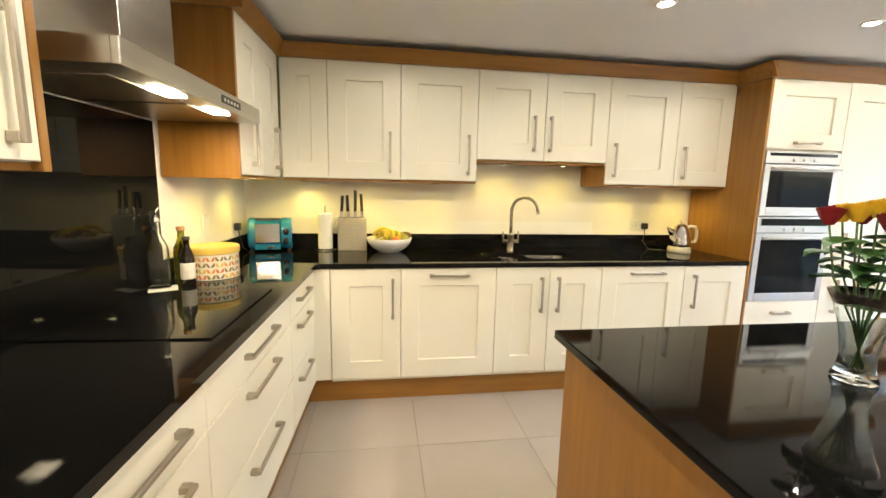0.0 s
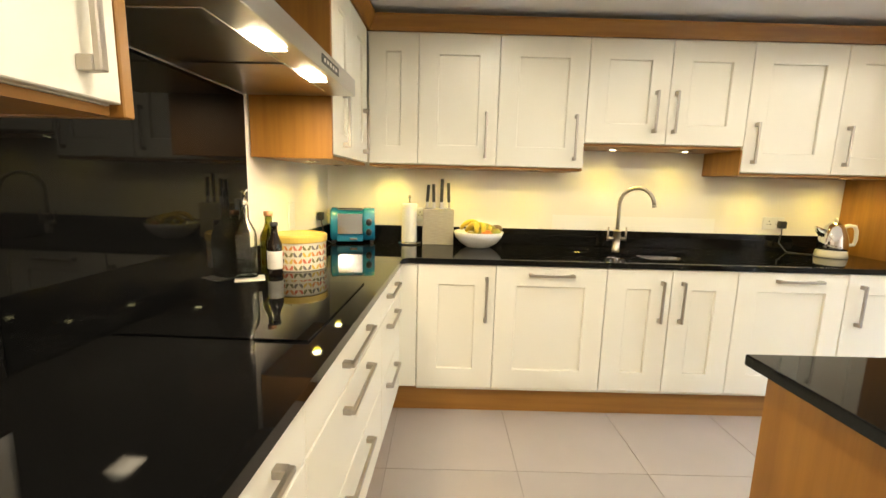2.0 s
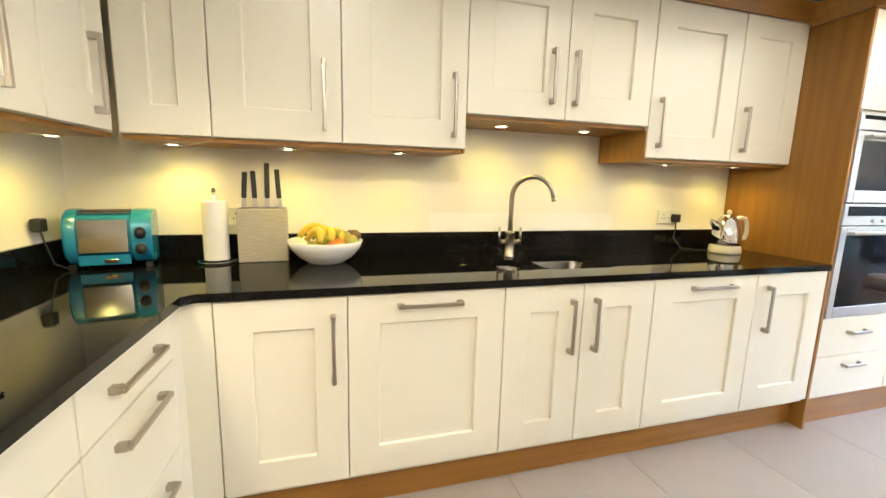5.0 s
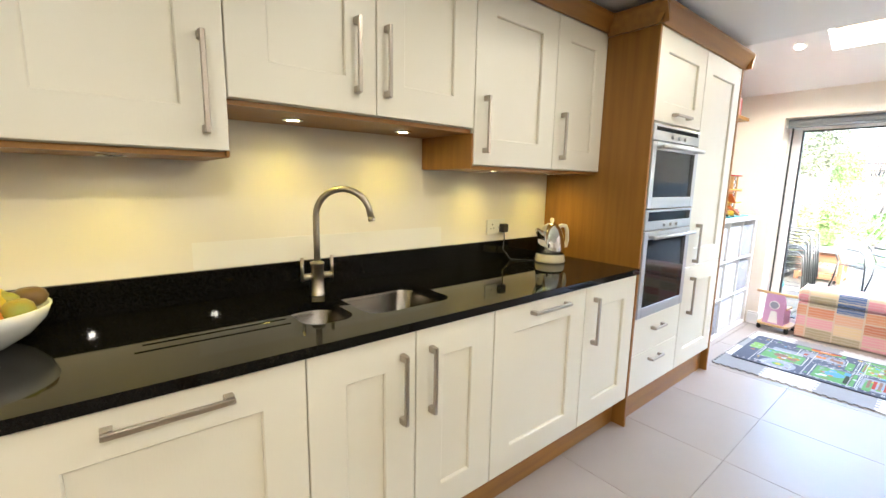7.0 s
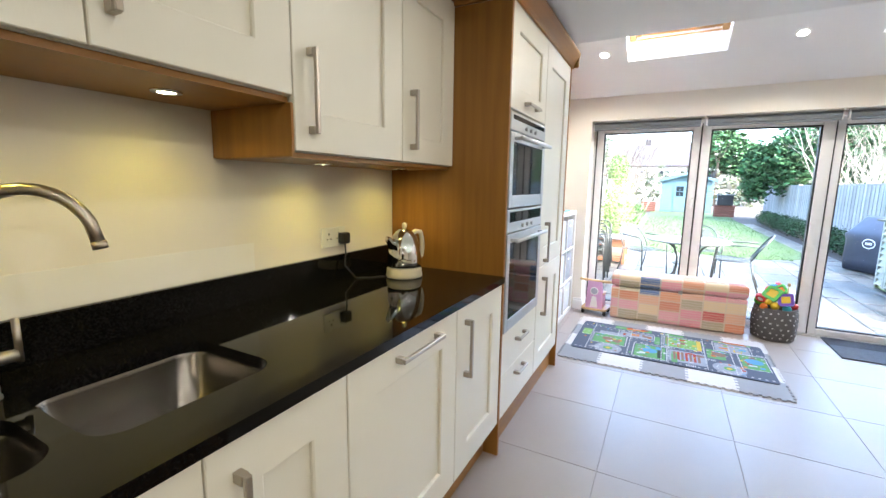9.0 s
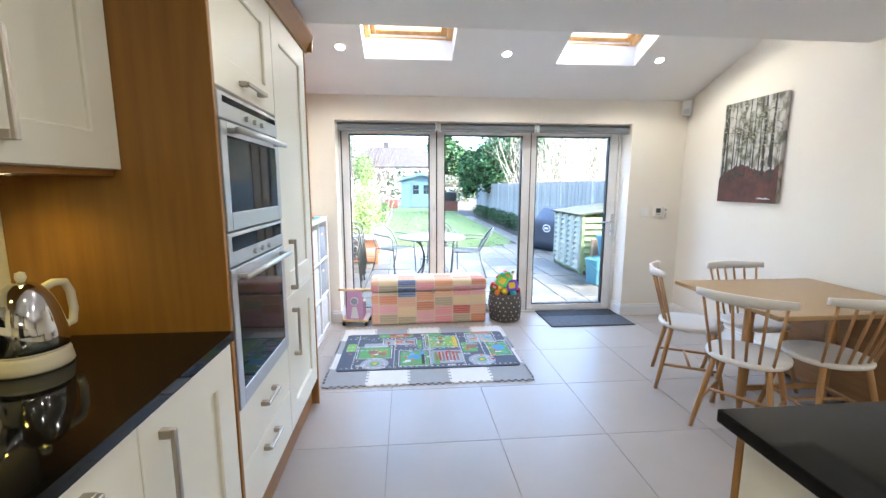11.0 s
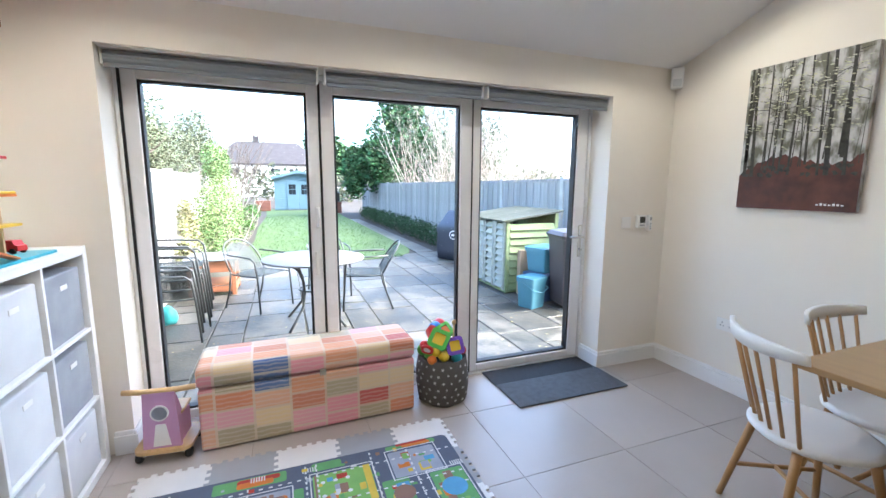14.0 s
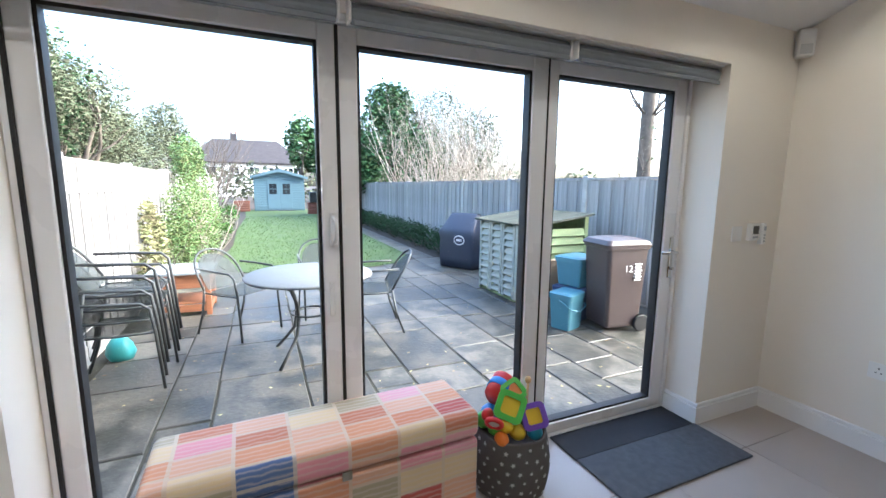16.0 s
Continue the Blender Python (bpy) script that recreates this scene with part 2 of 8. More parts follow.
for k, (a, b) in enumerate(SKY):
    w = thing("window_%d" % (k + 1), "pine framed roof window set in the sloping ceiling", "roof window",
              pose(SX1, a, slope(SX1) + 0.02) @ tilt, kind="structure")
    L, W = (SX1 - SX0) / math.cos(math.atan(RISE)), b - a
    for nm, d in (("window_frame", (-L, 0.0, 0.0, 0.05, 0.13, 0.22)), ("window_frame", (-L, 0.0, W - 0.05, W, 0.13, 0.22)),
                  ("window_frame", (-0.055, 0.0, 0.05, W - 0.05, 0.13, 0.22)), ("window_frame", (-L, -L + 0.055, 0.05, W - 0.05, 0.13, 0.22)),
                  ("sash", (-L + 0.055, -0.055, 0.05, 0.095, 0.16, 0.21)), ("sash", (-L + 0.055, -0.055, W - 0.095, W - 0.05, 0.16, 0.21)),
                  ("sash", (-0.11, -0.055, 0.095, W - 0.095, 0.16, 0.21)), ("sash", (-L + 0.055, -L + 0.11, 0.095, W - 0.095, 0.16, 0.21))):
        boxpart(nm, d, PINE, w, 0.006)
    boxpart("flashing", (-L - 0.06, 0.06, -0.06, -0.001, 0.2, 0.26), PLASTICB, w)
    boxpart("pane", (-L + 0.1, -0.1, 0.09, W - 0.09, 0.185, 0.191), PANE, w).visible_shadow = False

# floor: grout bed, threshold and separate tiles
plain("floor", "large beige porcelain floor tiles with dark grout joints", GROUT, (-1.6, X1 + 0.27, -3.25, Y1, -0.1, -0.003), category="floor")
floor_ob = bpy.data.objects["floor"]

# skirting boards
def skirting(name, dims, m=None):
    bm = bmesh.new()
    x0, x1, y0, y1 = dims
    box(bm, x0, x1, y0, y1, 0, 0.10)
    # a moulded top, thinner than the board
    if x1 - x0 > y1 - y0:
        box(bm, x0, x1, y0, y0 + 0.013, 0.10, 0.125, 0.004) if y0 < 0 else box(bm, x0, x1, y1 - 0.013, y1, 0.10, 0.125, 0.004)
    else:
        box(bm, x1 - 0.013, x1, y0, y1, 0.10, 0.125, 0.004)
    return solid(name, bm, GLOSSWHITE, "white gloss painted moulded skirting board", "skirting")


skirting("baseboard_south", (2.45, X1, Y0, Y0 + 0.02))
skirting("baseboard_east", (X1 - 0.02, X1, Y0 + 0.02, -0.363))
skirting("baseboard_east_left", (X1 - 0.02, X1, 2.635, 2.72))
bm = bmesh.new()
box(bm, X1 - 0.02, X1 + 0.2, -0.363, -0.345, 0, 0.10)
box(bm, X1 - 0.02, X1 + 0.2, -0.363, -0.35, 0.10, 0.125, 0.004)
solid("baseboard_reveal", bm, GLOSSWHITE, "white gloss painted moulded skirting board", "skirting")
bm = bmesh.new()
box(bm, X1 - 0.02, X1 + 0.2, 2.617, 2.635, 0, 0.10)
box(bm, X1 - 0.02, X1 + 0.2, 2.622, 2.635, 0.10, 0.125, 0.004)
solid("baseboard_reveal_left", bm, GLOSSWHITE, "white gloss painted moulded skirting board", "skirting")

# glazed folding doors: outer frame and three leaves
FX0, FX1 = 5.555, 5.63
bm = bmesh.new()
box(bm, FX0 - 0.01, FX1 + 0.01, 2.612, 2.635, 0.0, 2.02, 0.004)
box(bm, FX0 - 0.01, FX1 + 0.01, -0.363, -0.338, 0.0, 2.02, 0.004)
box(bm, FX0 - 0.01, FX1 + 0.01, -0.338, 2.612, 1.985, 2.02, 0.004)
box(bm, FX0 - 0.02, FX1 + 0.02, -0.338, 2.612, -0.002, 0.012)
solid("door_frame", bm, UPVC, "white plastic outer frame of the folding garden doors", "door frame")
LEAVES = [(1.637, 2.606, 1.706, 2.536), (0.632, 1.631, 0.719, 1.554), (-0.334, 0.626, -0.247, 0.569)]
for k, (a, b, c, d) in enumerate(LEAVES):
    door = thing("door_%d" % (k + 1), "closed white plastic glazed folding door leaf", "glazed door", kind="structure", group="folding garden doors")
    for e in ((a, c, 0.018, 1.978), (d, b, 0.018, 1.978)):
        boxpart("stile", (FX0, FX1, *e), UPVC, door, 0.006, seg=2)
    boxpart("top_rail", (FX0, FX1, c, d, 1.917, 1.978), UPVC, door, 0.006, seg=2)
    boxpart("bottom_rail", (FX0, FX1, c, d, 0.018, 0.075), UPVC, door, 0.006, seg=2)
    bm = bmesh.new()
    for e in ((c, c + 0.012, 0.075, 1.917), (d - 0.012, d, 0.075, 1.917), (c + 0.012, d - 0.012, 1.905, 1.917), (c + 0.012, d - 0.012, 0.075, 0.087)):
        box(bm, FX0 + 0.012, FX1 - 0.012, *e)
    part("gasket", bm, RUBBER, door, "black rubber glazing gasket")
    boxpart("pane", (5.588, 5.596, c + 0.004, d - 0.004, 0.079, 1.913), PANE, door).visible_shadow = False
    if k < 2:
        half = 0.007 if k == 0 else 0.004
        boxpart("seal", (FX0 - 0.003, FX1 + 0.003, a - 0.003 - half, a - 0.003 + half, 0.018, 1.978), RUBBER, door, 0.002, "black rubber seal between leaves")
    if k == 0:
        boxpart("seal", (FX0 - 0.012, FX1 + 0.012, b - 0.003, b + 0.009, 0.018, 1.978), RUBBER, door, 0.002, "black rubber seal beside the frame")
        bm = bmesh.new()
        box(bm, FX0 - 0.012, FX0 - 0.001, a + 0.012, a + 0.04, 1.12, 1.26, 0.004)
        tube(bm, [(FX0 - 0.01, a + 0.026, 1.135), (FX0 - 0.035, a + 0.022, 1.15), (FX0 - 0.042, a + 0.02, 1.19), (FX0 - 0.035, a + 0.022, 1.23), (FX0 - 0.01, a + 0.026, 1.245)], 0.008)
        part("door_handle", bm, PLASTICW, door, "white plastic pull handle", True)
        bm = bmesh.new()
        box(bm, FX0 - 0.01, FX0 - 0.001, a + 0.028, a + 0.05, 0.83, 0.98, 0.004)
        lathe(bm, [(0.0, -0.012), (0.007, -0.012), (0.007, 0.012), (0, 0.012)], (FX0 - 0.012, a + 0.039, 0.96), 12)
        part("lock_plate", bm, PLASTICW, door)
    if k == 2:
        bm = bmesh.new()
        box(bm, FX0 - 0.012, FX0 - 0.001, a + 0.012, a + 0.045, 0.84, 1.09, 0.005)
        part("lock_plate", bm, CHROME, door, "chrome lock plate")
        bm = bmesh.new()
        tube(bm, [(FX0 - 0.01, a + 0.03, 1.0), (FX0 - 0.05, a + 0.03, 1.0), (FX0 - 0.055, a + 0.05, 1.0), (FX0 - 0.05, a + 0.15, 1.003)], 0.009)
        tube(bm, [(FX0 - 0.012, a + 0.03, 0.9), (FX0 - 0.03, a + 0.03, 0.9)], 0.01)
        part("door_handle", bm, CHROME, door, "chrome lever handle", True)

# roller blinds rolled up in the head of the opening
BLIND = mat("grey_blind_fabric", (0.20, 0.215, 0.235), 0.8, scale=12, grain=0.08, bump=0.1, bscale=400)
for a, b in ((1.645, 2.63), (0.635, 1.615), (-0.37, 0.605)):
    bl = thing("roller_blind", "grey fabric roller blind rolled up above the doors", "blind", pose(5.42, a, 1.975), group="roller blinds")
    bm = bmesh.new()
    n = b - a
    prof = [(0.034 + 0.003 * math.sin(7 * q), q) for q in np.linspace(0, 6.283, 22)]
    rings(bm, [[(r * math.cos(q), y, r * math.sin(q)) for r, q in prof] for y in (0.012, n - 0.012)])
    part("roll", bm, BLIND, bl, smooth=False)
    boxpart("bottom_bar", (-0.036, -0.028, 0.015, n - 0.015, -0.05, -0.03), BLIND, bl, 0.003)
    for y in (0, n - 0.01):
        boxpart("bracket", (-0.03, 0.03, y, y + 0.01, -0.035, 0.044), PLASTICW, bl, 0.003)
    boxpart("head_rail", (-0.045, 0.03, 0.0, n, 0.0372, 0.0445), PLASTICW, bl)

# ---- kitchen: cupboards ----
def handle_part(parent, length, m, label="brushed nickel bar handle"):
    """A square bar on two feet, lengthwise in z, standing off towards -y."""
    bm = bmesh.new()
    box(bm, -0.007, 0.007, -0.036, -0.024, -length / 2, length / 2, 0.002)
    for s in (-1, 1):
        box(bm, -0.009, 0.009, -0.025, 0.0, s * (length / 2 - 0.011) - 0.011, s * (length / 2 - 0.011) + 0.011, 0.0015)
    return part("handle", bm, NICKEL, parent, label, m=m)


def shaker_door(parent, w, h, rail, m, t=0.02):
    """A framed door with a recessed panel, its front face at y = 0."""
    bm = bmesh.new()
    outer, inner = ((0, 0), (w, 0), (w, h), (0, h)), ((rail, rail), (w - rail, rail), (w - rail, h - rail), (rail, h - rail))
    e, f = 0.0022, 0.004
    shrink = ((e, e), (w - e, e), (w - e, h - e), (e, h - e))
    grow = ((rail - f, rail - f), (w - rail + f, rail - f), (w - rail + f, h - rail + f), (rail - f, h - rail + f))
    rings(bm, [[(x, y, z) for x, z in lp] for lp, y in ((outer, t), (outer, e), (shrink, 0.0), (grow, 0.0), (inner, f), (inner, t), (outer, t))], cap=False)
    bmesh.ops.remove_doubles(bm, verts=bm.verts[:], dist=1e-5)
    d = part("door", bm, CREAM, parent, m=m)
    boxpart("panel", (rail + 0.0002, w - rail - 0.0002, 0.0125, t - 0.002, rail + 0.0002, h - rail - 0.0002), CREAM, d)
    return d


def slab(bm, w, h, t=0.02, x0=0.0, z0=0.0):
    box(bm, x0, x0 + w, 0, t, z0, z0 + h, 0.004, 2)


def cupboard(name, label, m, w, depth, z0, z1, fronts, body=CREAM, group="", top=None):
    """fronts: (kind, x, width, z, height, handle axis, handle x, handle z, handle length)."""
    c = thing(name, label, "cupboard", m, group)
    boxpart("body", (0.001, w - 0.001, 0.0215, depth, z0, top or z1), body, c)
    for kind, x, fw, z, fh, axis, hx, hz, hl in fronts:
        bm = bmesh.new()
        if kind == "slab":
            slab(bm, fw - 0.004, fh - 0.004)
            d = part("drawer_front", bm, CREAM, c, m=pose(x + 0.002, 0, z + 0.002))
        else:
            d = shaker_door(c, fw - 0.004, fh - 0.004, 0.103 if kind == "slim" else 0.115, pose(x + 0.002, 0, z + 0.002))
        if hl:
            handle_part(d, hl, pose(hx - x - 0.002, 0, hz - z - 0.002, 0, 0 if axis == "z" else 90, 0))
    return c


BF, BT, BB = 2.533, 0.893, 0.176     # base door face, top and bottom
G1 = "base cupboards under the worktop"
BH = BT - BB


def base(x0, x1, fronts, label="cream shaker base cupboard with a nickel bar handle", top=None):
    return cupboard("base_cupboard", label, pose(x0, BF, 0), x1 - x0, 0.56, BB - 0.02, BT, fronts, group=G1, top=top)


base(-0.385, 0.045, [("door", 0, 0.43, BB, BH, "z", 0.38, 0.70, 0.255)])
base(0.045, 0.656, [("door", 0, 0.611, BB, BH, "x", 0.305, 0.845, 0.25)], "cream shaker dishwasher front with a horizontal nickel handle")
base(0.656, 1.379, [("door", 0, 0.3605, BB, BH, "z", 0.305, 0.71, 0.235), ("door", 0.3605, 0.3625, BB, BH, "z", 0.42, 0.71, 0.235)], "cream shaker double sink cupboard with nickel handles", 0.70)
base(1.379, 1.988, [("door", 0, 0.609, BB, BH, "x", 0.33, 0.845, 0.25)], "cream shaker appliance front with a horizontal nickel handle")
base(1.988, 2.468, [("door", 0, 0.48, BB, BH, "z", 0.075, 0.715, 0.235)])
bm = bmesh.new()
box(bm, -0.50, -0.387, BF + 0.002, BF + 0.03, BB, BT, 0.002)
solid("corner_post", bm, CREAM, "cream filler post in the cupboard corner", "filler", kind="")

# wall cupboards on the sink side
WF, WB, WT = 2.806, 1.435, 2.165
G2 = "wall cupboards"


def walled(x0, x1, zb, fronts, label="cream shaker wall cupboard with a nickel bar handle"):
    c = cupboard("wall_cupboard", label, pose(x0, WF, 0), x1 - x0, Y1 - WF - 0.002, zb, WT, fronts, group=G2)
    boxpart("underside", (0.001, x1 - x0 - 0.001, 0.022, Y1 - WF - 0.004, zb - 0.016, zb - 0.001), OAKX, c, label="oak veneered underside")
    return c


WH = WT - WB
walled(-0.70, -0.412, WB, [("slim", 0, 0.288, WB, WH, "z", 0, 0, 0)], "narrow cream shaker corner wall cupboard without a handle")
walled(-0.412, 0.05, WB, [("door", 0, 0.462, WB, WH, "z", 0.395, 1.61, 0.26)])
walled(0.05, 0.563, WB, [("door", 0, 0.513, WB, WH, "z", 0.455, 1.61, 0.26)])
walled(0.563, 1.497, 1.583, [("door", 0, 0.472, 1.583, WT - 1.583, "z", 0.395, 1.765, 0.235), ("door", 0.472, 0.462, 1.583, WT - 1.583, "z", 0.51, 1.765, 0.235)], "short cream shaker double wall cupboard over the sink")
walled(1.497, 2.468, WB, [("door", 0, 0.538, WB, WH, "z", 0.06, 1.605, 0.235), ("slim", 0.538, 0.433, WB, WH, "z", 0.60, 1.60, 0.23)], "cream shaker double wall cupboard with nickel bar handles")
for x in (1.4985, 0.5615):
    bm = bmesh.new()
    box(bm, x - 0.009, x + 0.0005, WF + 0.004, Y1 - 0.003, WB - 0.014, 1.566, 0.001)
    solid("end_panel", bm, OAK, "oak veneered end panel of a wall cupboard", "panel", kind="")

# tall housing with the ovens and the fridge
TF, TT = 2.533, 2.15
bm = bmesh.new()
box(bm, 2.47, 2.489, TF - 0.004, Y1 - 0.002, 0, TT, 0.002)
solid("tall_end_panel", bm, OAK, "full height oak end panel beside the ovens", "panel", kind="")
bm = bmesh.new()
box(bm, 3.692, 3.712, TF - 0.004, Y1 - 0.002, 0, TT, 0.002)
solid("tall_end_panel", bm, OAK, "full height oak end panel beside the fridge", "panel", kind="")
tall = cupboard("oven_housing", "tall cream oven housing with two drawers below", pose(2.49, TF, 0), 0.60, 0.60, 0.16, 0.628,
                [("slab", 0, 0.60, 0.176, 0.235, "x", 0.28, 0.355, 0.15), ("slab", 0, 0.60, 0.411, 0.219, "x", 0.28, 0.545, 0.15)])
boxpart("upper_body", (0.001, 0.599, 0.0215, 0.60, 1.685, TT), CREAM, tall)
d = shaker_door(tall, 0.596, TT - 1.695 - 0.004, 0.105, pose(0.002, 0, 1.697))
handle_part(d, 0.2, pose(0.30, 0, 0.045, 0, 90, 0))
boxpart("oven_space", (0.001, 0.599, 0.3, 0.60, 0.628, 1.685), PLASTICB, tall)
cupboard("fridge_housing", "tall cream shaker fridge freezer doors with nickel handles", pose(3.09, TF, 0), 0.602, 0.60, 0.16, TT,
         [("door", 0, 0.60, 0.855, TT - 0.855, "z", 0.115, 1.005, 0.25), ("door", 0, 0.60, 0.176, 0.679, "z", 0.115, 0.66, 0.25)])

OVENGLASS = mat("dark_oven_glass", (0.012, 0.014, 0.016), 0.03, scale=3, grain=0.02, bump=0, rvar=0.01, spec=0.09)
OVENSTEEL = mat("light_oven_steel", (0.56, 0.57, 0.58), 0.36, 0.75, scale=3, grain=0.06, bump=0.02, bscale=160, stretch=(0.05, 1, 8))
OVENINNER = mat("oven_enamel", (0.05, 0.055, 0.06), 0.3, scale=10, grain=0.1, bump=0.02)


def oven(z0, z1, cz0, label, shelves):
    o = thing("oven", label, "oven", pose(2.495, TF - 0.002, 0), group="built-in ovens")
    boxpart("body", (0.02, 0.57, 0.02, 0.298, z0 + 0.01, z1 - 0.01), OVENINNER, o)
    boxpart("control_panel", (0, 0.59, -0.004, 0.02, cz0, z1), OVENSTEEL, o, 0.003)
    boxpart("display", (0.03, 0.56, -0.0065, -0.0042, cz0 + 0.05, z1 - 0.012), OVENGLASS, o, label="dark glass display strip")
    for kx in (0.22, 0.30, 0.38):
        bm = bmesh.new()
        lathe(bm, [(0.010, 0.0), (0.010, 0.012), (0.0, 0.012)], (0, 0, 0), 14)
        part("button", bm, OVENSTEEL, o, m=pose(kx, -0.004, cz0 + 0.025, 90))
    bm = bmesh.new()
    f = 0.045
    for b in ((0, f, z0, cz0 - 0.006), (0.59 - f, 0.59, z0, cz0 - 0.006), (f, 0.59 - f, z0, z0 + 0.06), (f, 0.59 - f, cz0 - 0.05, cz0 - 0.006)):
        box(bm, b[0], b[1], -0.006, 0.02, b[2], b[3], 0.002)
    door = part("oven_door", bm, OVENSTEEL, o, "brushed steel door frame")
    boxpart("door_glass", (f - 0.002, 0.592 - f, -0.004, 0.006, z0 + 0.058, cz0 - 0.048), OVENGLASS, door, label="dark reflective oven glass")
    bm = bmesh.new()
    tube(bm, [(0.03, -0.045, cz0 - 0.035), (0.56, -0.045, cz0 - 0.035)], 0.010, 10)
    for x in (0.06, 0.53):
        box(bm, x - 0.012, x + 0.012, -0.045, -0.005, cz0 - 0.043, cz0 - 0.027, 0.002)
    part("handle", bm, OVENSTEEL, door, "steel tube handle", True)
    return o


oven(1.243, 1.682, 1.60, "brushed steel compact oven with a dark glass door", 1)
oven(0.632, 1.236, 1.125, "brushed steel single oven with a dark glass door", 2)

# cornice in oak along all the cupboards
bm = bmesh.new()
CT = 2.245


def cornice_run(bm, p, q, out, zb):
    """A leaning oak board between two corners; out is the way it leans."""
    p, q, o = Vector(p), Vector(q), Vector(out)
    loops = []
    for c in (p, q):
        loops.append([(c.x + o.x * a, c.y + o.y * a, z) for a, z in ((0.0, zb), (0.012, zb), (0.02, zb + 0.02), (0.05, CT - 0.014), (0.052, CT), (0.02, CT), (0.0, zb + 0.03))])
    rings(bm, loops)


cornice_run(bm, (-0.72, WF, 0), (2.47, WF, 0), (0, -1, 0), WT)
solid("cornice_north", bm, OAKX, "oak cornice above the wall cupboards", "cornice")
bm = bmesh.new()
cornice_run(bm, (2.44, TF, 0), (3.74, TF, 0), (0, -1, 0), TT)
cornice_run(bm, (2.47, TF - 0.045, 0), (2.47, WF, 0), (-1, 0, 0), TT)
cornice_run(bm, (3.712, TF - 0.045, 0), (3.712, Y1, 0), (1, 0, 0), TT)
solid("cornice_tall", bm, OAKX, "oak cornice above the tall cupboards", "cornice")

# plinths
bm = bmesh.new()
box(bm, -0.56, 2.47, 2.605, 2.623, 0, 0.158)
solid("plinth_north", bm, OAKX, "oak plinth under the base cupboards", "plinth")
bm = bmesh.new()
box(bm, 2.489, 3.692, 2.575, 2.593, 0, 0.16)
solid("plinth_tall", bm, OAKX, "oak plinth under the tall cupboards", "plinth")

# ---- left run, a little out of square with the sink wall ----
LRUN = pose(-0.46, 2.55, 0, 0, 0, -2.2)
TURNL = pose(0, 0, 0, 0, 0, 90)       # local x runs along +y, local front faces +x


def left(x, y):
    return LRUN @ pose(x, y, 0) @ TURNL


def stack(y0, y1, hl, label):
    w = y1 - y0
    return cupboard("drawer_unit", label, left(-0.018, y0 - 2.55), w, 0.56, BB - 0.02, BT,
                    [("slab", 0, w, 0.742, BT - 0.742, "x", w / 2, 0.825, hl), ("slab", 0, w, 0.46, 0.282, "x", w / 2, 0.685, hl), ("slab", 0, w, BB, 0.284, "x", w / 2, 0.40, hl)], group="drawer units under the hob worktop")


stack(1.975, 2.455, 0.255, "narrow cream three drawer unit with nickel handles")
stack(1.10, 1.975, 0.32, "wide cream three drawer unit with nickel handles")
stack(0.50, 1.10, 0.32, "wide cream three drawer unit with nickel handles")
stack(-0.10, 0.50, 0.32, "wide cream three drawer unit with nickel handles")
stack(-0.70, -0.10, 0.32, "wide cream three drawer unit with nickel handles")
bm = bmesh.new()
box(bm, -0.10, -0.082, -3.2, 0.06, 0, 0.158)
solid("plinth_west", bm, OAK, "oak plinth under the drawer units", "plinth").matrix_basis = LRUN
bm = bmesh.new()
box(bm, -0.05, -0.020, -0.094, -0.012, BB, BT, 0.002)
solid("corner_post", bm, CREAM, "cream filler post in the cupboard corner", "filler", kind="").matrix_basis = LRUN


def wall_left(y0, y1, fronts, label):
    w = y1 - y0
    c = cupboard("wall_cupboard", label, left(-0.25, y0 - 2.55), w, 0.35, WB, WT, fronts, group=G2)
    boxpart("underside", (0.001, w - 0.001, 0.022, 0.348, WB - 0.016, WB - 0.001), OAKX, c, label="oak veneered underside")
    return c


far = wall_left(2.10, 2.80, [("slim", 0, 0.33, WB, WH, "z", 0.16, 1.60, 0.24), ("slim", 0.33, 0.33, WB, WH, "z", 0.565, 1.60, 0.24)], "cream shaker corner wall cupboard with two slim doors")
boxpart("end_panel", (-0.02, -0.001, -0.001, 0.348, WB - 0.018, WT), OAK, far, 0.002, "oak end panel")
near = wall_left(0.15, 0.975, [("door", 0, 0.412, WB, WH, "z", 0.06, 1.60, 0.26), ("door", 0.412, 0.413, WB, WH, "z", 0.755, 1.60, 0.26)], "cream shaker wall cupboard beside the cooker hood")
boxpart("end_panel", (0.826, 0.848, -0.001, 0.348, WB - 0.018, WT), OAK, near, 0.002, "oak end panel")
bm = bmesh.new()
cornice_run(bm, (-0.25, 2.08 - 2.55, 0), (-0.25, 0.24, 0), (1, 0, 0), WT)
cornice_run(bm, (-0.25, -2.4, 0), (-0.25, 1.0 - 2.55, 0), (1, 0, 0), WT)
cornice_run(bm, (-0.60, 2.08 - 2.55, 0), (-0.2, 2.08 - 2.55, 0), (0, -1, 0), WT)
cornice_run(bm, (-0.60, 1.0 - 2.55, 0), (-0.2, 1.0 - 2.55, 0), (0, 1, 0), WT)
solid("cornice_west", bm, OAKX, "oak cornice above the hob wall cupboards", "cornice").matrix_basis = LRUN

# worktops
WTOP, WBOT = 0.925, 0.895
SINKS = [(0.715, 0.885, 2.67, 2.915), (0.925, 1.285, 2.66, 2.985)]


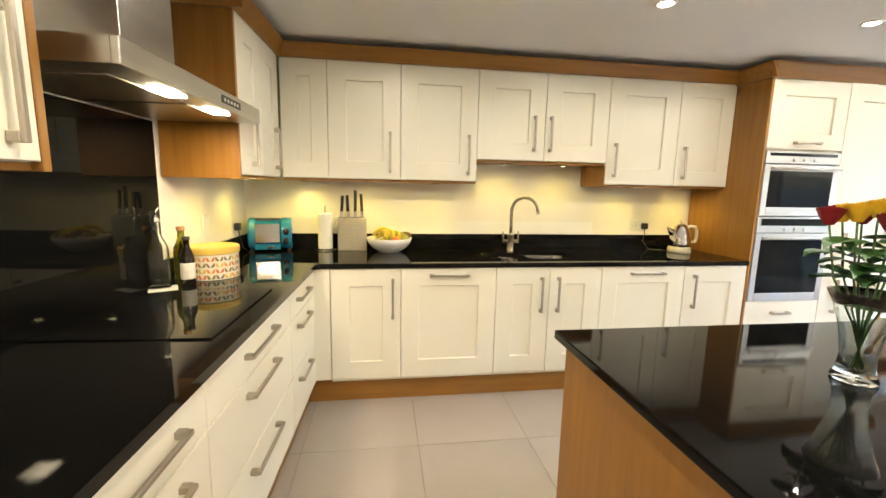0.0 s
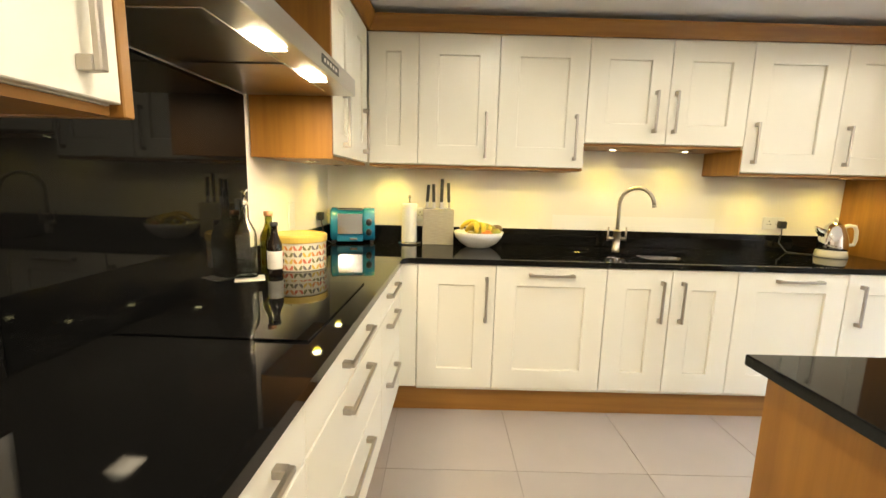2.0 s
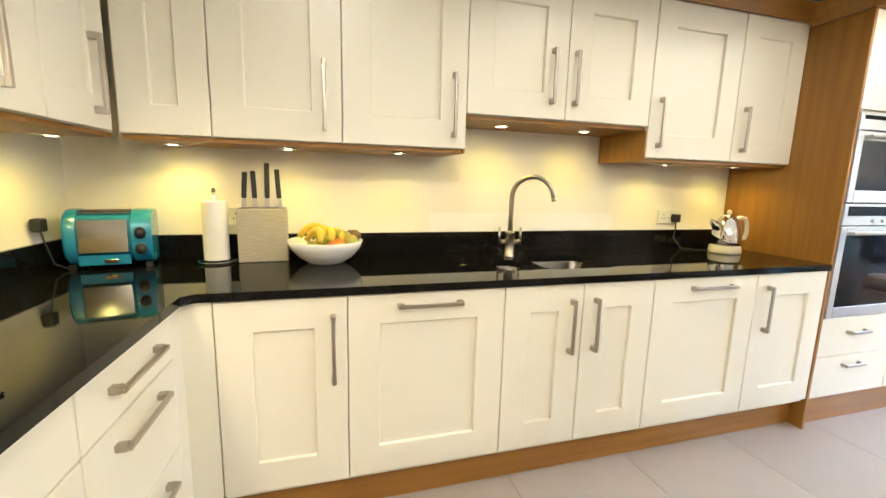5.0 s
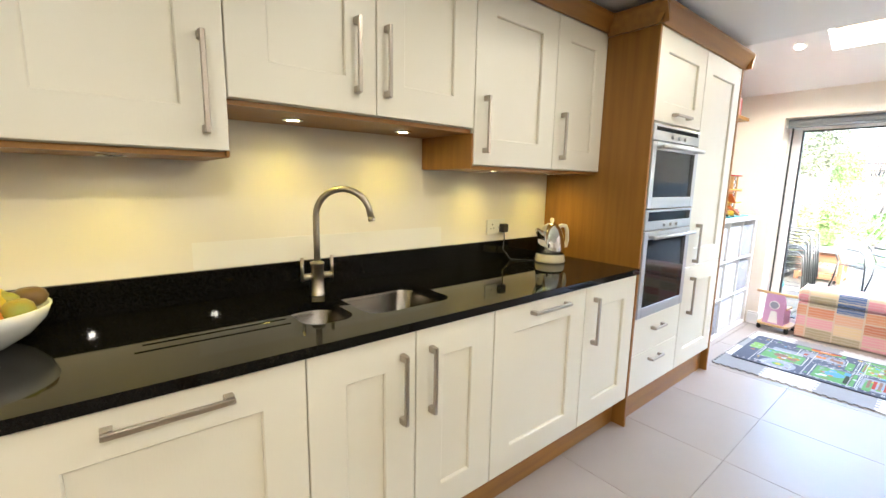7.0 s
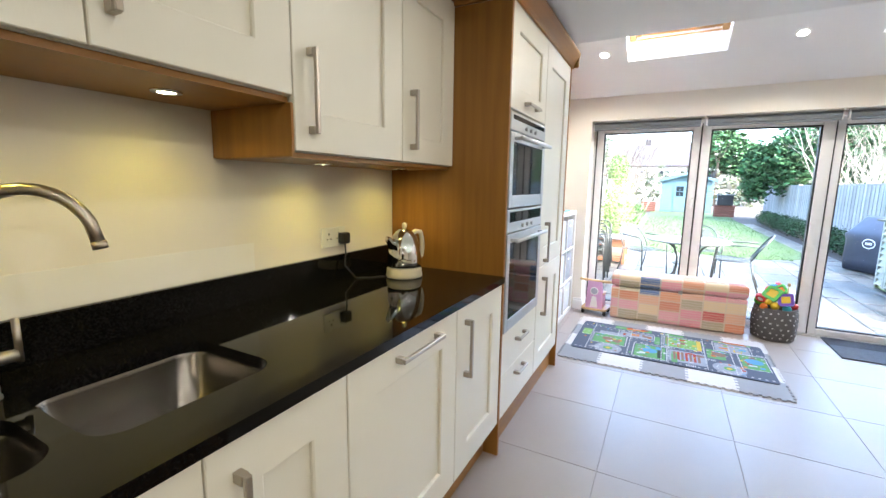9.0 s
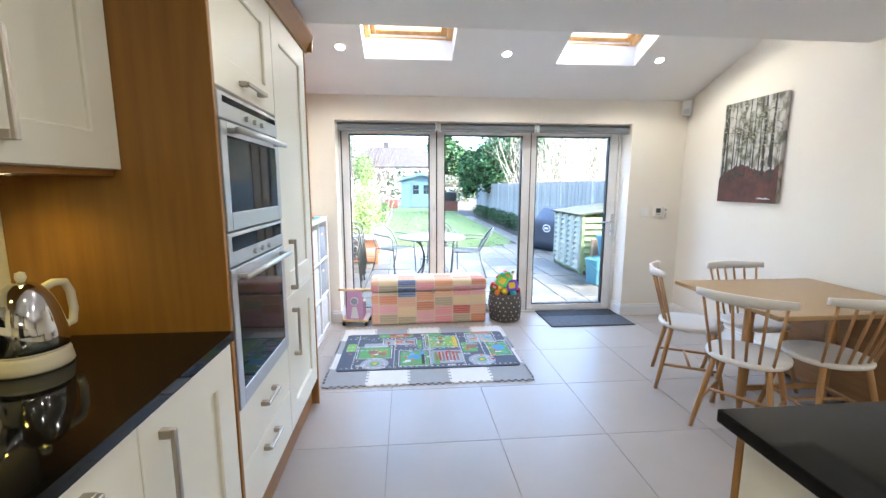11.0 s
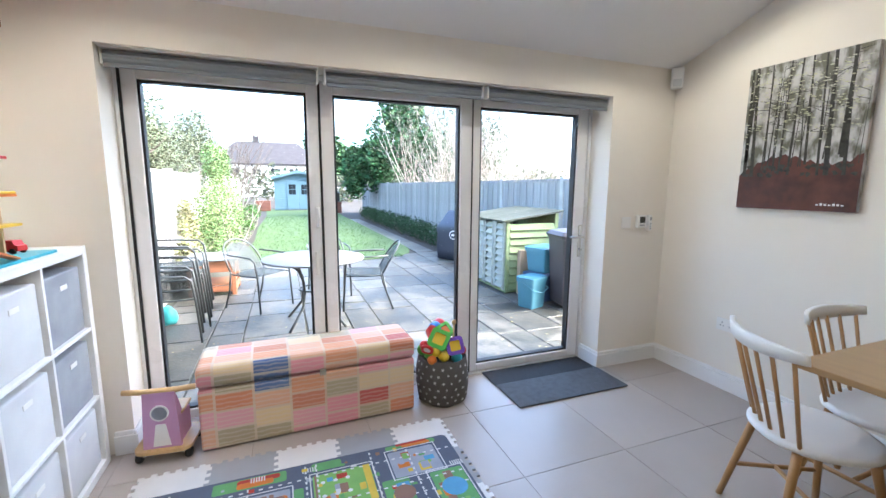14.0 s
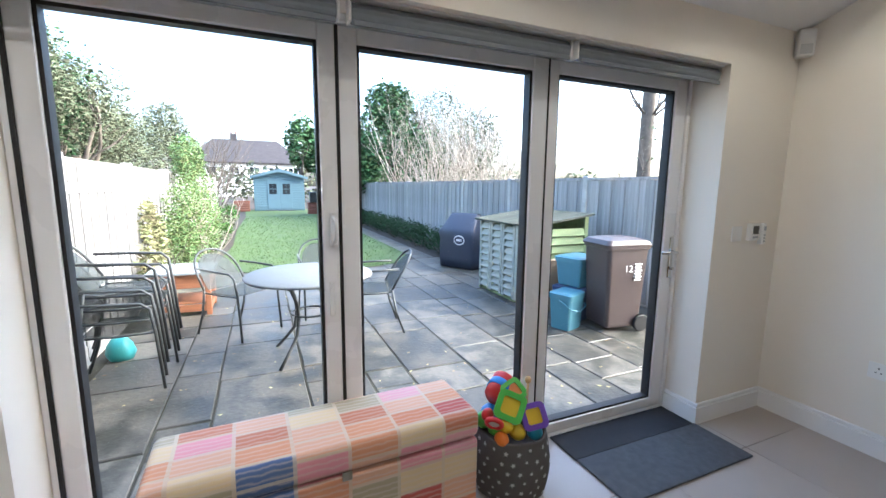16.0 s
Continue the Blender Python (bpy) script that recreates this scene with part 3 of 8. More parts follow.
def rounded(x0, x1, y0, y1, r, n=6):
    out = []
    for cx, cy, a0 in ((x1 - r, y1 - r, 0), (x0 + r, y1 - r, 90), (x0 + r, y0 + r, 180), (x1 - r, y0 + r, 270)):
        for i in range(n + 1):
            a = radians(a0 + 90 * i / n)
            out.append((cx + r * math.cos(a), cy + r * math.sin(a)))
    return out


def plate_with_holes(bm, outer, holes, z0, z1):
    """A flat plate of any outline with round-cornered holes."""
    loops = [outer] + holes
    tops, bots, edges = [], [], []
    for lp in loops:
        t = [bm.verts.new((x, y, z1)) for x, y in lp]
        tops.append(t)
        edges += [bm.edges.new((t[i], t[(i + 1) % len(t)])) for i in range(len(t))]
    out = bmesh.ops.triangle_fill(bm, use_beauty=True, use_dissolve=True, edges=edges, normal=(0, 0, 1))
    faces = [g for g in out["geom"] if isinstance(g, bmesh.types.BMFace)]
    ext = bmesh.ops.extrude_face_region(bm, geom=faces)
    vs = [g for g in ext["geom"] if isinstance(g, bmesh.types.BMVert)]
    bmesh.ops.translate(bm, verts=vs, vec=(0, 0, z0 - z1))


worktop = thing("worktop", "polished black granite worktop with an undermounted double sink", "worktop")
bm = bmesh.new()
cL = LRUN @ Vector((0, 0.02, 0))
outer = [(2.468, 2.52), (2.468, Y1 - 0.002), (-0.44 - 0.6, Y1 - 0.002), tuple((LRUN @ Vector((-0.603, -3.2, 0)))[:2]), tuple((LRUN @ Vector((0, -3.2, 0)))[:2]), (-0.463, 2.49), (-0.43, 2.52)]
plate_with_holes(bm, outer, [rounded(*s[:4], 0.06) for s in SINKS], WBOT, WTOP)
part("slab", bm, GRANITE, worktop)
bm = bmesh.new()
box(bm, -1.04, 2.468, Y1 - 0.022, Y1 - 0.002, WTOP + 0.0005, 1.035, 0.002)
part("upstand", bm, GRANITE, worktop)
boxpart("upstand", (-0.604, -0.584, -0.50, 0.58, WTOP + 0.0005, 1.035), GRANITE, worktop, 0.002, m=LRUN)
boxpart("upstand", (-0.604, -0.584, -3.2, -1.51, WTOP + 0.0005, 1.035), GRANITE, worktop, 0.002, m=LRUN)
for i in range(5):
    y = 2.735 + 0.05 * i
    boxpart("drainer_ridge", (0.30 + 0.02 * i, 0.69, y, y + 0.008, WTOP, WTOP + 0.0022), GRANITE, worktop, 0.001)

sink = thing("sink", "undermounted stainless steel double bowl sink", "sink", pose(0, 0, 0))
SATIN = mat("satin_stainless", (0.24, 0.22, 0.195), 0.22, 1.0, scale=8, grain=0.08, bump=0.02, bscale=200, stretch=(0.2, 4, 1))
for (x0, x1, y0, y1), dep in zip(SINKS, (0.12, 0.17)):
    bm = bmesh.new()
    loops = []
    for grow, z in ((0.004, WBOT - 0.001), (0.0, WBOT - 0.012), (-0.012, WTOP - dep), (-0.03, WTOP - dep - 0.012), (-0.07, WTOP - dep - 0.014)):
        loops.append([(x, y, z) for x, y in rounded(x0 - grow, x1 + grow, y0 - grow, y1 + grow, 0.06)])
    rings(bm, loops, cap=False)
    c = bm.verts.new(((x0 + x1) / 2, (y0 + y1) / 2, WTOP - dep - 0.017))
    last = [v for v in bm.verts if abs(v.co.z - (WTOP - dep - 0.014)) < 1e-5]
    n = len(last)
    for i in range(n):
        bm.faces.new((last[i], last[(i + 1) % n], c))
    b = part("bowl", bm, SATIN, sink, "satin stainless steel bowl", True)
    bm = bmesh.new()
    lathe(bm, [(0.0, 0.004), (0.02, 0.004), (0.034, 0.002), (0.04, 0.0)], ((x0 + x1) / 2, (y0 + y1) / 2, WTOP - dep - 0.0155), 20, cap=False)
    part("drain", bm, CHROME, b, "chrome drain strainer", True)

# kitchen tap: swan neck, two levers
tap = thing("kitchen_tap", "brushed nickel swan neck mixer tap with two levers", "tap", pose(0.885, 3.0, WTOP, 0, 0, -45))
bm = bmesh.new()
lathe(bm, [(0.0, 0.0), (0.026, 0.0), (0.026, 0.004), (0.0235, 0.006), (0.0235, 0.118), (0.026, 0.12), (0.026, 0.127), (0.018, 0.13), (0.0125, 0.134)])
part("body", bm, NICKEL, tap, smooth=True)
bm = bmesh.new()
pts = [(0, 0, 0.12), (0, 0, 0.2), (0, 0, 0.30)] + [(0.105 - 0.105 * math.cos(a), 0, 0.30 + 0.105 * math.sin(a)) for a in np.linspace(0.15, 2.75, 18)] + [(0.212, 0, 0.30)]
tube(bm, pts, 0.0118, 14)
tube(bm, [(0.2115, 0, 0.305), (0.214, 0, 0.29)], 0.0132, 14)
part("spout", bm, NICKEL, tap, smooth=True)
for s in (-1, 1):
    bm = bmesh.new()
    tube(bm, [(0, s * 0.018, 0.075), (0, s * 0.055, 0.075)], 0.013, 12)
    tube(bm, [(0, s * 0.058, 0.06), (0, s * 0.058, 0.15)], 0.0065, 10)
    part("lever", bm, NICKEL, tap, smooth=True, m=pose(0, 0, 0, 0, 0, -45))

# hob, splashback, cooker hood
hob = thing("induction_hob", "flat black glass induction hob set on the worktop", "hob", LRUN)
bm = bmesh.new()
box(bm, -0.585, -0.075, 1.285 - 2.55, 1.905 - 2.55, WTOP + 0.0005, WTOP + 0.006, 0.002)
part("glass_top", bm, BLACKGLASS, hob)
bm = bmesh.new()
box(bm, -0.603, -0.594, 1.05 - 2.55, 2.035 - 2.55, WTOP + 0.001, 1.66, 0.001)
s = solid("splashback", bm, BLACKGLASS, "glossy black glass splashback behind the hob", "splashback", kind="")
s.matrix_basis = LRUN
hood = thing("cooker_hood", "brushed steel chimney cooker hood with two lit lamps", "cooker hood", LRUN)
HY0, HY1, HZ = 1.085 - 2.55, 2.06 - 2.55, 1.667
bm = bmesh.new()
box(bm, -0.60, -0.165, HY0, HY1, HZ, HZ + 0.012)
box(bm, -0.165, -0.145, HY0, HY1, HZ - 0.002, HZ + 0.062, 0.002)
box(bm, -0.60, -0.165, HY0, HY0 + 0.015, HZ + 0.012, HZ + 0.062)
box(bm, -0.60, -0.165, HY1 - 0.015, HY1, HZ + 0.012, HZ + 0.062)
part("canopy", bm, STEEL, hood)
bm = bmesh.new()
ym = (HY0 + HY1) / 2
rings(bm, [[(-0.60, HY0, HZ + 0.062), (-0.145, HY0, HZ + 0.062), (-0.145, HY1, HZ + 0.062), (-0.60, HY1, HZ + 0.062)],
           [(-0.60, ym - 0.16, HZ + 0.085), (-0.33, ym - 0.16, HZ + 0.085), (-0.33, ym + 0.16, HZ + 0.085), (-0.60, ym + 0.16, HZ + 0.085)]])
part("canopy_top", bm, STEEL, hood)
boxpart("chimney", (-0.60, -0.335, ym - 0.155, ym + 0.155, HZ + 0.085, CEIL - 0.002), STEEL, hood, 0.002)
for y in (ym - 0.20, ym + 0.20):
    boxpart("grease_filter", (-0.56, -0.24, y - 0.185, y + 0.185, HZ - 0.004, HZ - 0.0005), STEEL, hood, 0.001, "steel mesh grease filter")
boxpart("control_panel", (-0.145, -0.1435, ym + 0.07, ym + 0.25, HZ + 0.018, HZ + 0.046), PLASTICB, hood, label="black control strip with small buttons")
for i in range(5):
    boxpart("button", (-0.1435, -0.1425, ym + 0.09 + 0.03 * i, ym + 0.105 + 0.03 * i, HZ + 0.026, HZ + 0.037), PLASTICW, hood)
for y in (ym - 0.17, ym + 0.17):
    boxpart("hood_lamp", (-0.235, -0.178, y - 0.055, y + 0.055, HZ - 0.006, HZ - 0.0045), LAMPHOOD, hood, label="lit frosted lamp strip")
    lamp("hood_light", "AREA", LRUN @ pose(-0.205, y, HZ - 0.02), 0.14, (1.0, 0.78, 0.5), 0.1)

# lamps under the wall cupboards
def cabinet_lamp(x, y, z, power=0.14):
    t = thing("cabinet_lamp", "small round lit lamp recessed under a wall cupboard", "lamp", pose(x, y, z), group="cupboard lamps")
    bm = bmesh.new()
    lathe(bm, [(0.022, -0.0005), (0.022, -0.0055), (0.034, -0.005), (0.036, 0.0), (0.022, -0.0005)], n=24, cap=False)
    part("ring", bm, CHROME, t, smooth=True)
    bm = bmesh.new()
    lathe(bm, [(0.0005, -0.004), (0.022, -0.004), (0.022, -0.001), (0.0005, -0.001)], n=20)
    part("bulb", bm, LAMPWARM, t)
    lamp("cabinet_light", "SPOT", pose(x, y, z - 0.012), power, (1.0, 0.73, 0.05), 0.02, 150, 1.0)


for x, y, z in ((-0.60, 3.02, WB), (-0.165, 2.985, WB), (0.30, 2.96, WB), (0.805, 2.985, 1.583), (1.262, 2.985, 1.583), (1.80, 2.99, WB), (2.29, 2.99, WB), (-0.895, 2.37, WB), (-0.89, 2.80, WB)):
    cabinet_lamp(x, y, z - 0.0165)


# ceiling downlights
def downlight(x, y, z, tilt_=0.0, power=9):
    t = thing("downlight", "lit round recessed ceiling downlight with white rim", "downlight", pose(x, y, z, 0, tilt_, 0), group="ceiling downlights")
    bm = bmesh.new()
    lathe(bm, [(0.032, -0.0005), (0.033, -0.004), (0.038, -0.007), (0.047, -0.005), (0.049, 0.0), (0.032, -0.0005)], n=28, cap=False)
    part("rim", bm, PLASTICW, t, smooth=True)
    bm = bmesh.new()
    lathe(bm, [(0.0005, -0.003), (0.032, -0.003), (0.032, -0.001), (0.0005, -0.001)], n=24)
    part("bulb", bm, LAMPWHITE, t)
    lamp("downlight_beam", "SPOT", pose(x, y, z - 0.015, 0, tilt_, 0), power, (1.0, 0.88, 0.68), 0.014, 172, 0.35)


# rows at y 0.6 and -1.2: unseen lamps added to brighten cupboard fronts
for x, y in ((1.27, 1.96), (2.45, 1.97), (0.05, 1.96), (0.05, 0.6), (1.30, 0.6), (1.30, -1.2), (0.05, -1.2)):
    # the lamp at (0.05, 1.96) is a guess; the added rows burn stronger
    downlight(x, y, CEIL, power=0.36 if y > 1.5 else 1.05)
for x, y in ((4.72, 2.47), (4.74, 1.105), (4.76, -0.25)):
    downlight(x, y, slope(x), math.degrees(math.atan(RISE)), power=1.25)

# a paler strip of wall behind the tap
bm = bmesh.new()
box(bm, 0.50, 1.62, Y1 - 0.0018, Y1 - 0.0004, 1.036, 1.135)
solid("pale_wall_strip", bm, mat("pale_cream_wall", (0.83, 0.80, 0.74), 0.7, scale=2, grain=0.02, bump=0.05, bscale=260), "paler strip of wall above the upstand", "wall")

# island
isl = thing("island", "oak panelled kitchen island with cream drawers", "island")
bm = bmesh.new()
box(bm, 0.565, 1.855, 0.36, 1.245, 0.0, 0.885, 0.002)
part("body", bm, OAK, isl, "oak veneered body")
bm = bmesh.new()
box(bm, 0.5435, 0.5645, 0.34, 1.25, 0.0, 0.885, 0.002)
part("side_panel", bm, OAK, isl, "oak veneered side panel")
bm = bmesh.new()
box(bm, 1.856, 1.876, 0.34, 1.265, 0.0, 0.885, 0.002)
part("side_panel", bm, OAK, isl, "oak veneered side panel")
for i in range(2):
    for z, h in ((0.62, 0.262), (0.34, 0.272), (0.10, 0.232)):
        bm = bmesh.new()
        slab(bm, 0.64, h)
        d = part("drawer_front", bm, CREAM, isl, "cream drawer front", m=pose(1.853 - 0.644 * i, 1.2675, z, 0, 0, 180))
        handle_part(d, 0.25, pose(0.32, 0, h - 0.06, 0, 90, 0))
bm = bmesh.new()
box(bm, 0.52, 1.895, 0.30, 1.30, 0.8905, 0.92, 0.004, 2)
solid("island_worktop", bm, GRANITE, "polished black granite island worktop", "worktop", kind="")

# ---- dining corner ----
BEECH = mat("beech_wood", (0.47, 0.26, 0.10), 0.4, second=(0.38, 0.20, 0.07), scale=5, grain=0.12, bump=0.06, bscale=90, stretch=(6, 6, 0.5))
BEECHX = mat("beech_table_top", (0.46, 0.30, 0.14), 0.34, second=(0.39, 0.245, 0.105), scale=5, grain=0.12, bump=0.05, bscale=90, stretch=(0.5, 6, 6))
CHAIRW = mat("white_painted_wood", (0.78, 0.76, 0.73), 0.42, scale=5, grain=0.03, bump=0.03, bscale=160)
table = thing("dining_table", "light beech drop-leaf dining table against the wall", "table")
boxpart("tabletop", (2.99, 3.82, -0.925, 0.088, 0.715, 0.74), BEECHX, table, 0.004, seg=2)
# beech below the tabletop, with the top's shade darkened into its colour
BEECHSHADE = mat("shaded_beech_veneer", (0.33, 0.165, 0.06), 0.45, second=(0.25, 0.12, 0.04), scale=5, grain=0.14, bump=0.05, bscale=90, stretch=(0.5, 6, 6))
boxpart("hanging_leaf", (3.085, 3.79, -0.80, -0.78, 0.05, 0.712), BEECHSHADE, table, 0.003, "hanging beech leaf with a slot")
boxpart("slot", (3.10, 3.14, -0.7805, -0.779, 0.55, 0.563), PLASTICB, table, label="dark finger slot")
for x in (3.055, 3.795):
    boxpart("end_panel", (x, x + 0.026, -0.92, -0.79, 0.0, 0.7145), BEECHSHADE, table, 0.003, "upright beech end panel")
for x, y in ((3.41, -0.13), (3.41, -0.70)):
    bm = bmesh.new()
    lathe(bm, [(0.016, 0.0), (0.023, 0.1), (0.026, 0.4), (0.028, 0.66), (0.026, 0.7145)], (x, y, 0), 16)
    part("leg", bm, BEECH, table, smooth=True)
boxpart("gate_rail", (3.395, 3.425, -0.68, -0.15, 0.64, 0.70), BEECH, table, 0.003)
boxpart("gate_rail", (3.40, 3.42, -0.68, -0.15, 0.12, 0.155), BEECH, table, 0.003)
boxpart("apron", (3.082, 3.794, -0.915, -0.895, 0.62, 0.714), BEECH, table, 0.003)


def spindle_chair():
    c = thing("dining_chair", "beech spindle-back dining chair with white painted seat", "chair", group="chairs round the dining table")
    bm = bmesh.new()
    loops = []
    for k, z in ((0.90, 0.425), (0.98, 0.432), (1.0, 0.445), (0.985, 0.455), (0.9, 0.458), (0.5, 0.450), (0.05, 0.447)):
        lp = []
        for i in range(28):
            a = 2 * math.pi * i / 28
            x, y = math.cos(a), math.sin(a)
            wx = 0.205 - 0.02 * (y < 0) * abs(y)
            lp.append((wx * k * math.copysign(abs(x) ** 0.8, x), 0.2 * k * math.copysign(abs(y) ** 0.85, y), z))
        loops.append(lp)
    rings(bm, loops)
    part("seat", bm, CHAIRW, c, "white painted rounded seat", True)
    feet = {}
    for sx in (-1, 1):
        for sy in (-1, 1):
            top, bot = Vector((sx * 0.125, sy * 0.125, 0.43)), Vector((sx * 0.195, sy * 0.20, 0.0))
            bm = bmesh.new()
            pts = [bot.lerp(top, q) for q in (0, 0.25, 0.5, 0.75, 1)]
            tube(bm, pts, 0.0125, 12, 0.0165)
            part("leg", bm, BEECH, c, smooth=True)
            feet[sx, sy] = (bot, top)
    mids = {}
    for sx in (-1, 1):
        a, b = feet[sx, -1][0].lerp(feet[sx, -1][1], 0.4), feet[sx, 1][0].lerp(feet[sx, 1][1], 0.4)
        bm = bmesh.new()
        tube(bm, [a.lerp(b, q) for q in (0.03, 0.3, 0.5, 0.7, 0.97)], 0.0095, 10)
        part("stretcher", bm, BEECH, c, smooth=True)
        mids[sx] = a.lerp(b, 0.5)
    bm = bmesh.new()
    tube(bm, [mids[-1], mids[-1].lerp(mids[1], 0.5), mids[1]], 0.0095, 10)
    part("stretcher", bm, BEECH, c, smooth=True)
    for i in range(6):
        u = (i - 2.5) / 2.5
        bm = bmesh.new()
        lo = Vector((u * 0.145, -0.165 + 0.03 * u * u, 0.452))
        hi = Vector((u * 0.185, -0.262 + 0.045 * u * u, 0.79))
        tube(bm, [lo, lo.lerp(hi, 0.5), hi], 0.0075, 10)
        part("spindle", bm, BEECH, c, smooth=True)
    bm = bmesh.new()
    loops = []
    for i in range(15):
        u = (i - 7) / 7
        x, y = u * 0.225, -0.268 + 0.065 * u * u
        h = 0.03 - 0.010 * u * u
        zc = 0.808 + 0.006 * u * u
        t = 0.011
        lean = 0.006
        loops.append([(x, y - t, zc - h + 0.003), (x, y + t, zc - h), (x, y + t - lean, zc + h - 0.004), (x, y + t - lean - 0.004, zc + h), (x, y - t - lean + 0.004, zc + h), (x, y - t - lean, zc + h - 0.004)])
    rings(bm, loops)
    part("top_rail", bm, CHAIRW, c, "white painted curved top rail", True)
    return c


chair = spindle_chair()
chair.matrix_basis = pose(3.785, -0.028, 0, 0, 0, 151.5)
copy_thing(chair, pose(3.22, 0.03, 0, 0, 0, 217))
copy_thing(chair, pose(3.185, -0.42, 0, 0, 0, 266))
copy_thing(chair, pose(3.76, -0.48, 0, 0, 0, 91))

# canvas picture of a wood
FOREST = mat("printed_woodland_sky", (0.58, 0.565, 0.53), 0.6, second=(0.15, 0.145, 0.10), scale=20, grain=0.2, bump=0.15, bscale=500, stretch=(1, 1, 0.5), contrast=0.1)
EARTH = mat("printed_leaf_litter", (0.15, 0.045, 0.028), 0.6, second=(0.05, 0.016, 0.01), scale=10, grain=0.3, bump=0.15, bscale=500)
BARK = mat("printed_tree_trunks", (0.022, 0.02, 0.016), 0.6, second=(0.06, 0.055, 0.04), scale=40, grain=0.2, bump=0.1, bscale=500)
pic = thing("canvas_picture", "tall canvas print of a bare winter woodland", "picture", pose(4.463, Y0, 1.685))
boxpart("canvas", (-0.31, 0.31, 0.002, 0.034, -0.427, 0.427), FOREST, pic, 0.004)
bm = bmesh.new()
n = 24
top = [(-0.309 + 0.618 * i / n, -0.17 + 0.06 * math.cos(6.0 * i / n + 2.6) + 0.012 * math.sin(i * 2.3) + (0.10 * (1 - i / 10) if i < 10 else 0)) for i in range(n + 1)]
rows_ = [[bm.verts.new((x, 0.0352, -0.426)) for x, z in top], [bm.verts.new((x, 0.0352, z)) for x, z in top]]
for i in range(n):
    bm.faces.new((rows_[0][i], rows_[0][i + 1], rows_[1][i + 1], rows_[1][i]))
part("ground", bm, EARTH, pic, "printed rust brown leaf litter")
rnd = random.Random(5)
bm = bmesh.new()
for i in range(26):
    x = rnd.uniform(-0.3, 0.3)
    wd = rnd.choice((0.0015, 0.002, 0.003, 0.004, 0.008)) * (1.3 if x > 0.08 else 0.9)
    lean = rnd.uniform(-0.03, 0.03)
    z0 = -0.20 + rnd.uniform(-0.03, 0.08)
    z1 = 0.426 if wd > 0.004 else rnd.uniform(0.1, 0.42)
    x2 = max(-0.3, min(0.3, x + lean))
    vs = [bm.verts.new(p) for p in ((x - wd, 0.0358, z0), (x + wd, 0.0358, z0), (x2 + wd * 0.6, 0.0358, z1), (x2 - wd * 0.6, 0.0358, z1))]
    bm.faces.new(vs)
    for j in range(5):
        zz = rnd.uniform(0.0, 0.4)
        xx = x + (x2 - x) * (zz - z0) / (z1 - z0)
        l = rnd.uniform(-0.12, 0.12)
        if abs(xx + l) < 0.3 and zz < z1:
            up = min(0.42, zz + abs(l) * rnd.uniform(0.0, 0.7))
            bm.faces.new([bm.verts.new(p) for p in ((xx, 0.0356, zz), (xx + l, 0.0356, up), (xx + l, 0.0356, up + 0.002), (xx, 0.0356, zz + 0.004))])
for i in range(30):
    x, z = rnd.uniform(-0.3, 0.3), -0.2 + rnd.uniform(-0.03, 0.04)
    bm.faces.new([bm.verts.new((x + 0.014 * math.cos(a) * rnd.uniform(0.5, 1.6), 0.0355, z + 0.012 * math.sin(a) * rnd.uniform(0.6, 1.4))) for a in np.linspace(0, 5.6, 9)])
for x, wd in ((-0.235, 0.009), (-0.155, 0.013), (-0.115, 0.007), (0.235, 0.011)):
    bm.faces.new([bm.verts.new(p) for p in ((x - wd, 0.0359, -0.23), (x + wd, 0.0359, -0.23), (x + wd * 0.6 + 0.02, 0.0359, 0.426), (x - wd * 0.6 + 0.02, 0.0359, 0.426))])
lb = bmesh.new()
for i in range(420):
    x, z = rnd.uniform(-0.29, 0.29), rnd.triangular(-0.12, 0.42, 0.3)
    a, b = rnd.uniform(0.004, 0.016), rnd.uniform(0.0015, 0.004)
    lb.faces.new([lb.verts.new((x + a * p, 0.0362 + 1e-6 * i, z + b * q + 0.15 * a * p)) for p, q in ((-1, 0), (0, -1), (1, 0), (0, 1))])
part("leaves", lb, mat("printed_pale_leaves", (0.52, 0.52, 0.27), 0.6, second=(0.62, 0.61, 0.5), scale=30, grain=0.2, bump=0.1, bscale=500), pic, "printed pale yellow-green leaves")["kind"] = "stuff"
part("woodland_print", bm, BARK, pic, "printed dark tree trunks and branches")["kind"] = "stuff"
bm = bmesh.new()
for i in range(7):
    box(bm, -0.255 + 0.019 * i, -0.243 + 0.019 * i, 0.0356, 0.0362, -0.395, -0.388 + 0.003 * (i % 3))
part("signature", bm, PLASTICW, pic, "small white signature marks")


# wall fittings
def wall_plate(name, label, cat, m, w=0.146, h=0.086, sockets=0, deep=0.009):
    t = thing(name, label, cat, m)
    boxpart("plate", (-w / 2, w / 2, 0.001, deep, -h / 2, h / 2), PLASTICW, t, 0.003, seg=2)
    for i in range(sockets):
        cx = (i - (sockets - 1) / 2) * 0.062
        for dx, dz, ww, hh in ((0, 0.014, 0.006, 0.009), (-0.011, -0.008, 0.008, 0.005), (0.011, -0.008, 0.008, 0.005)):
            boxpart("pin_hole", (cx + dx - ww / 2, cx + dx + ww / 2, 0.009, 0.0096, dz - hh / 2, dz + hh / 2), PLASTICB, t)
        boxpart("rocker", (cx - 0.006, cx + 0.006, 0.009, 0.012, 0.024, 0.036), PLASTICW, t, 0.001)
    return t


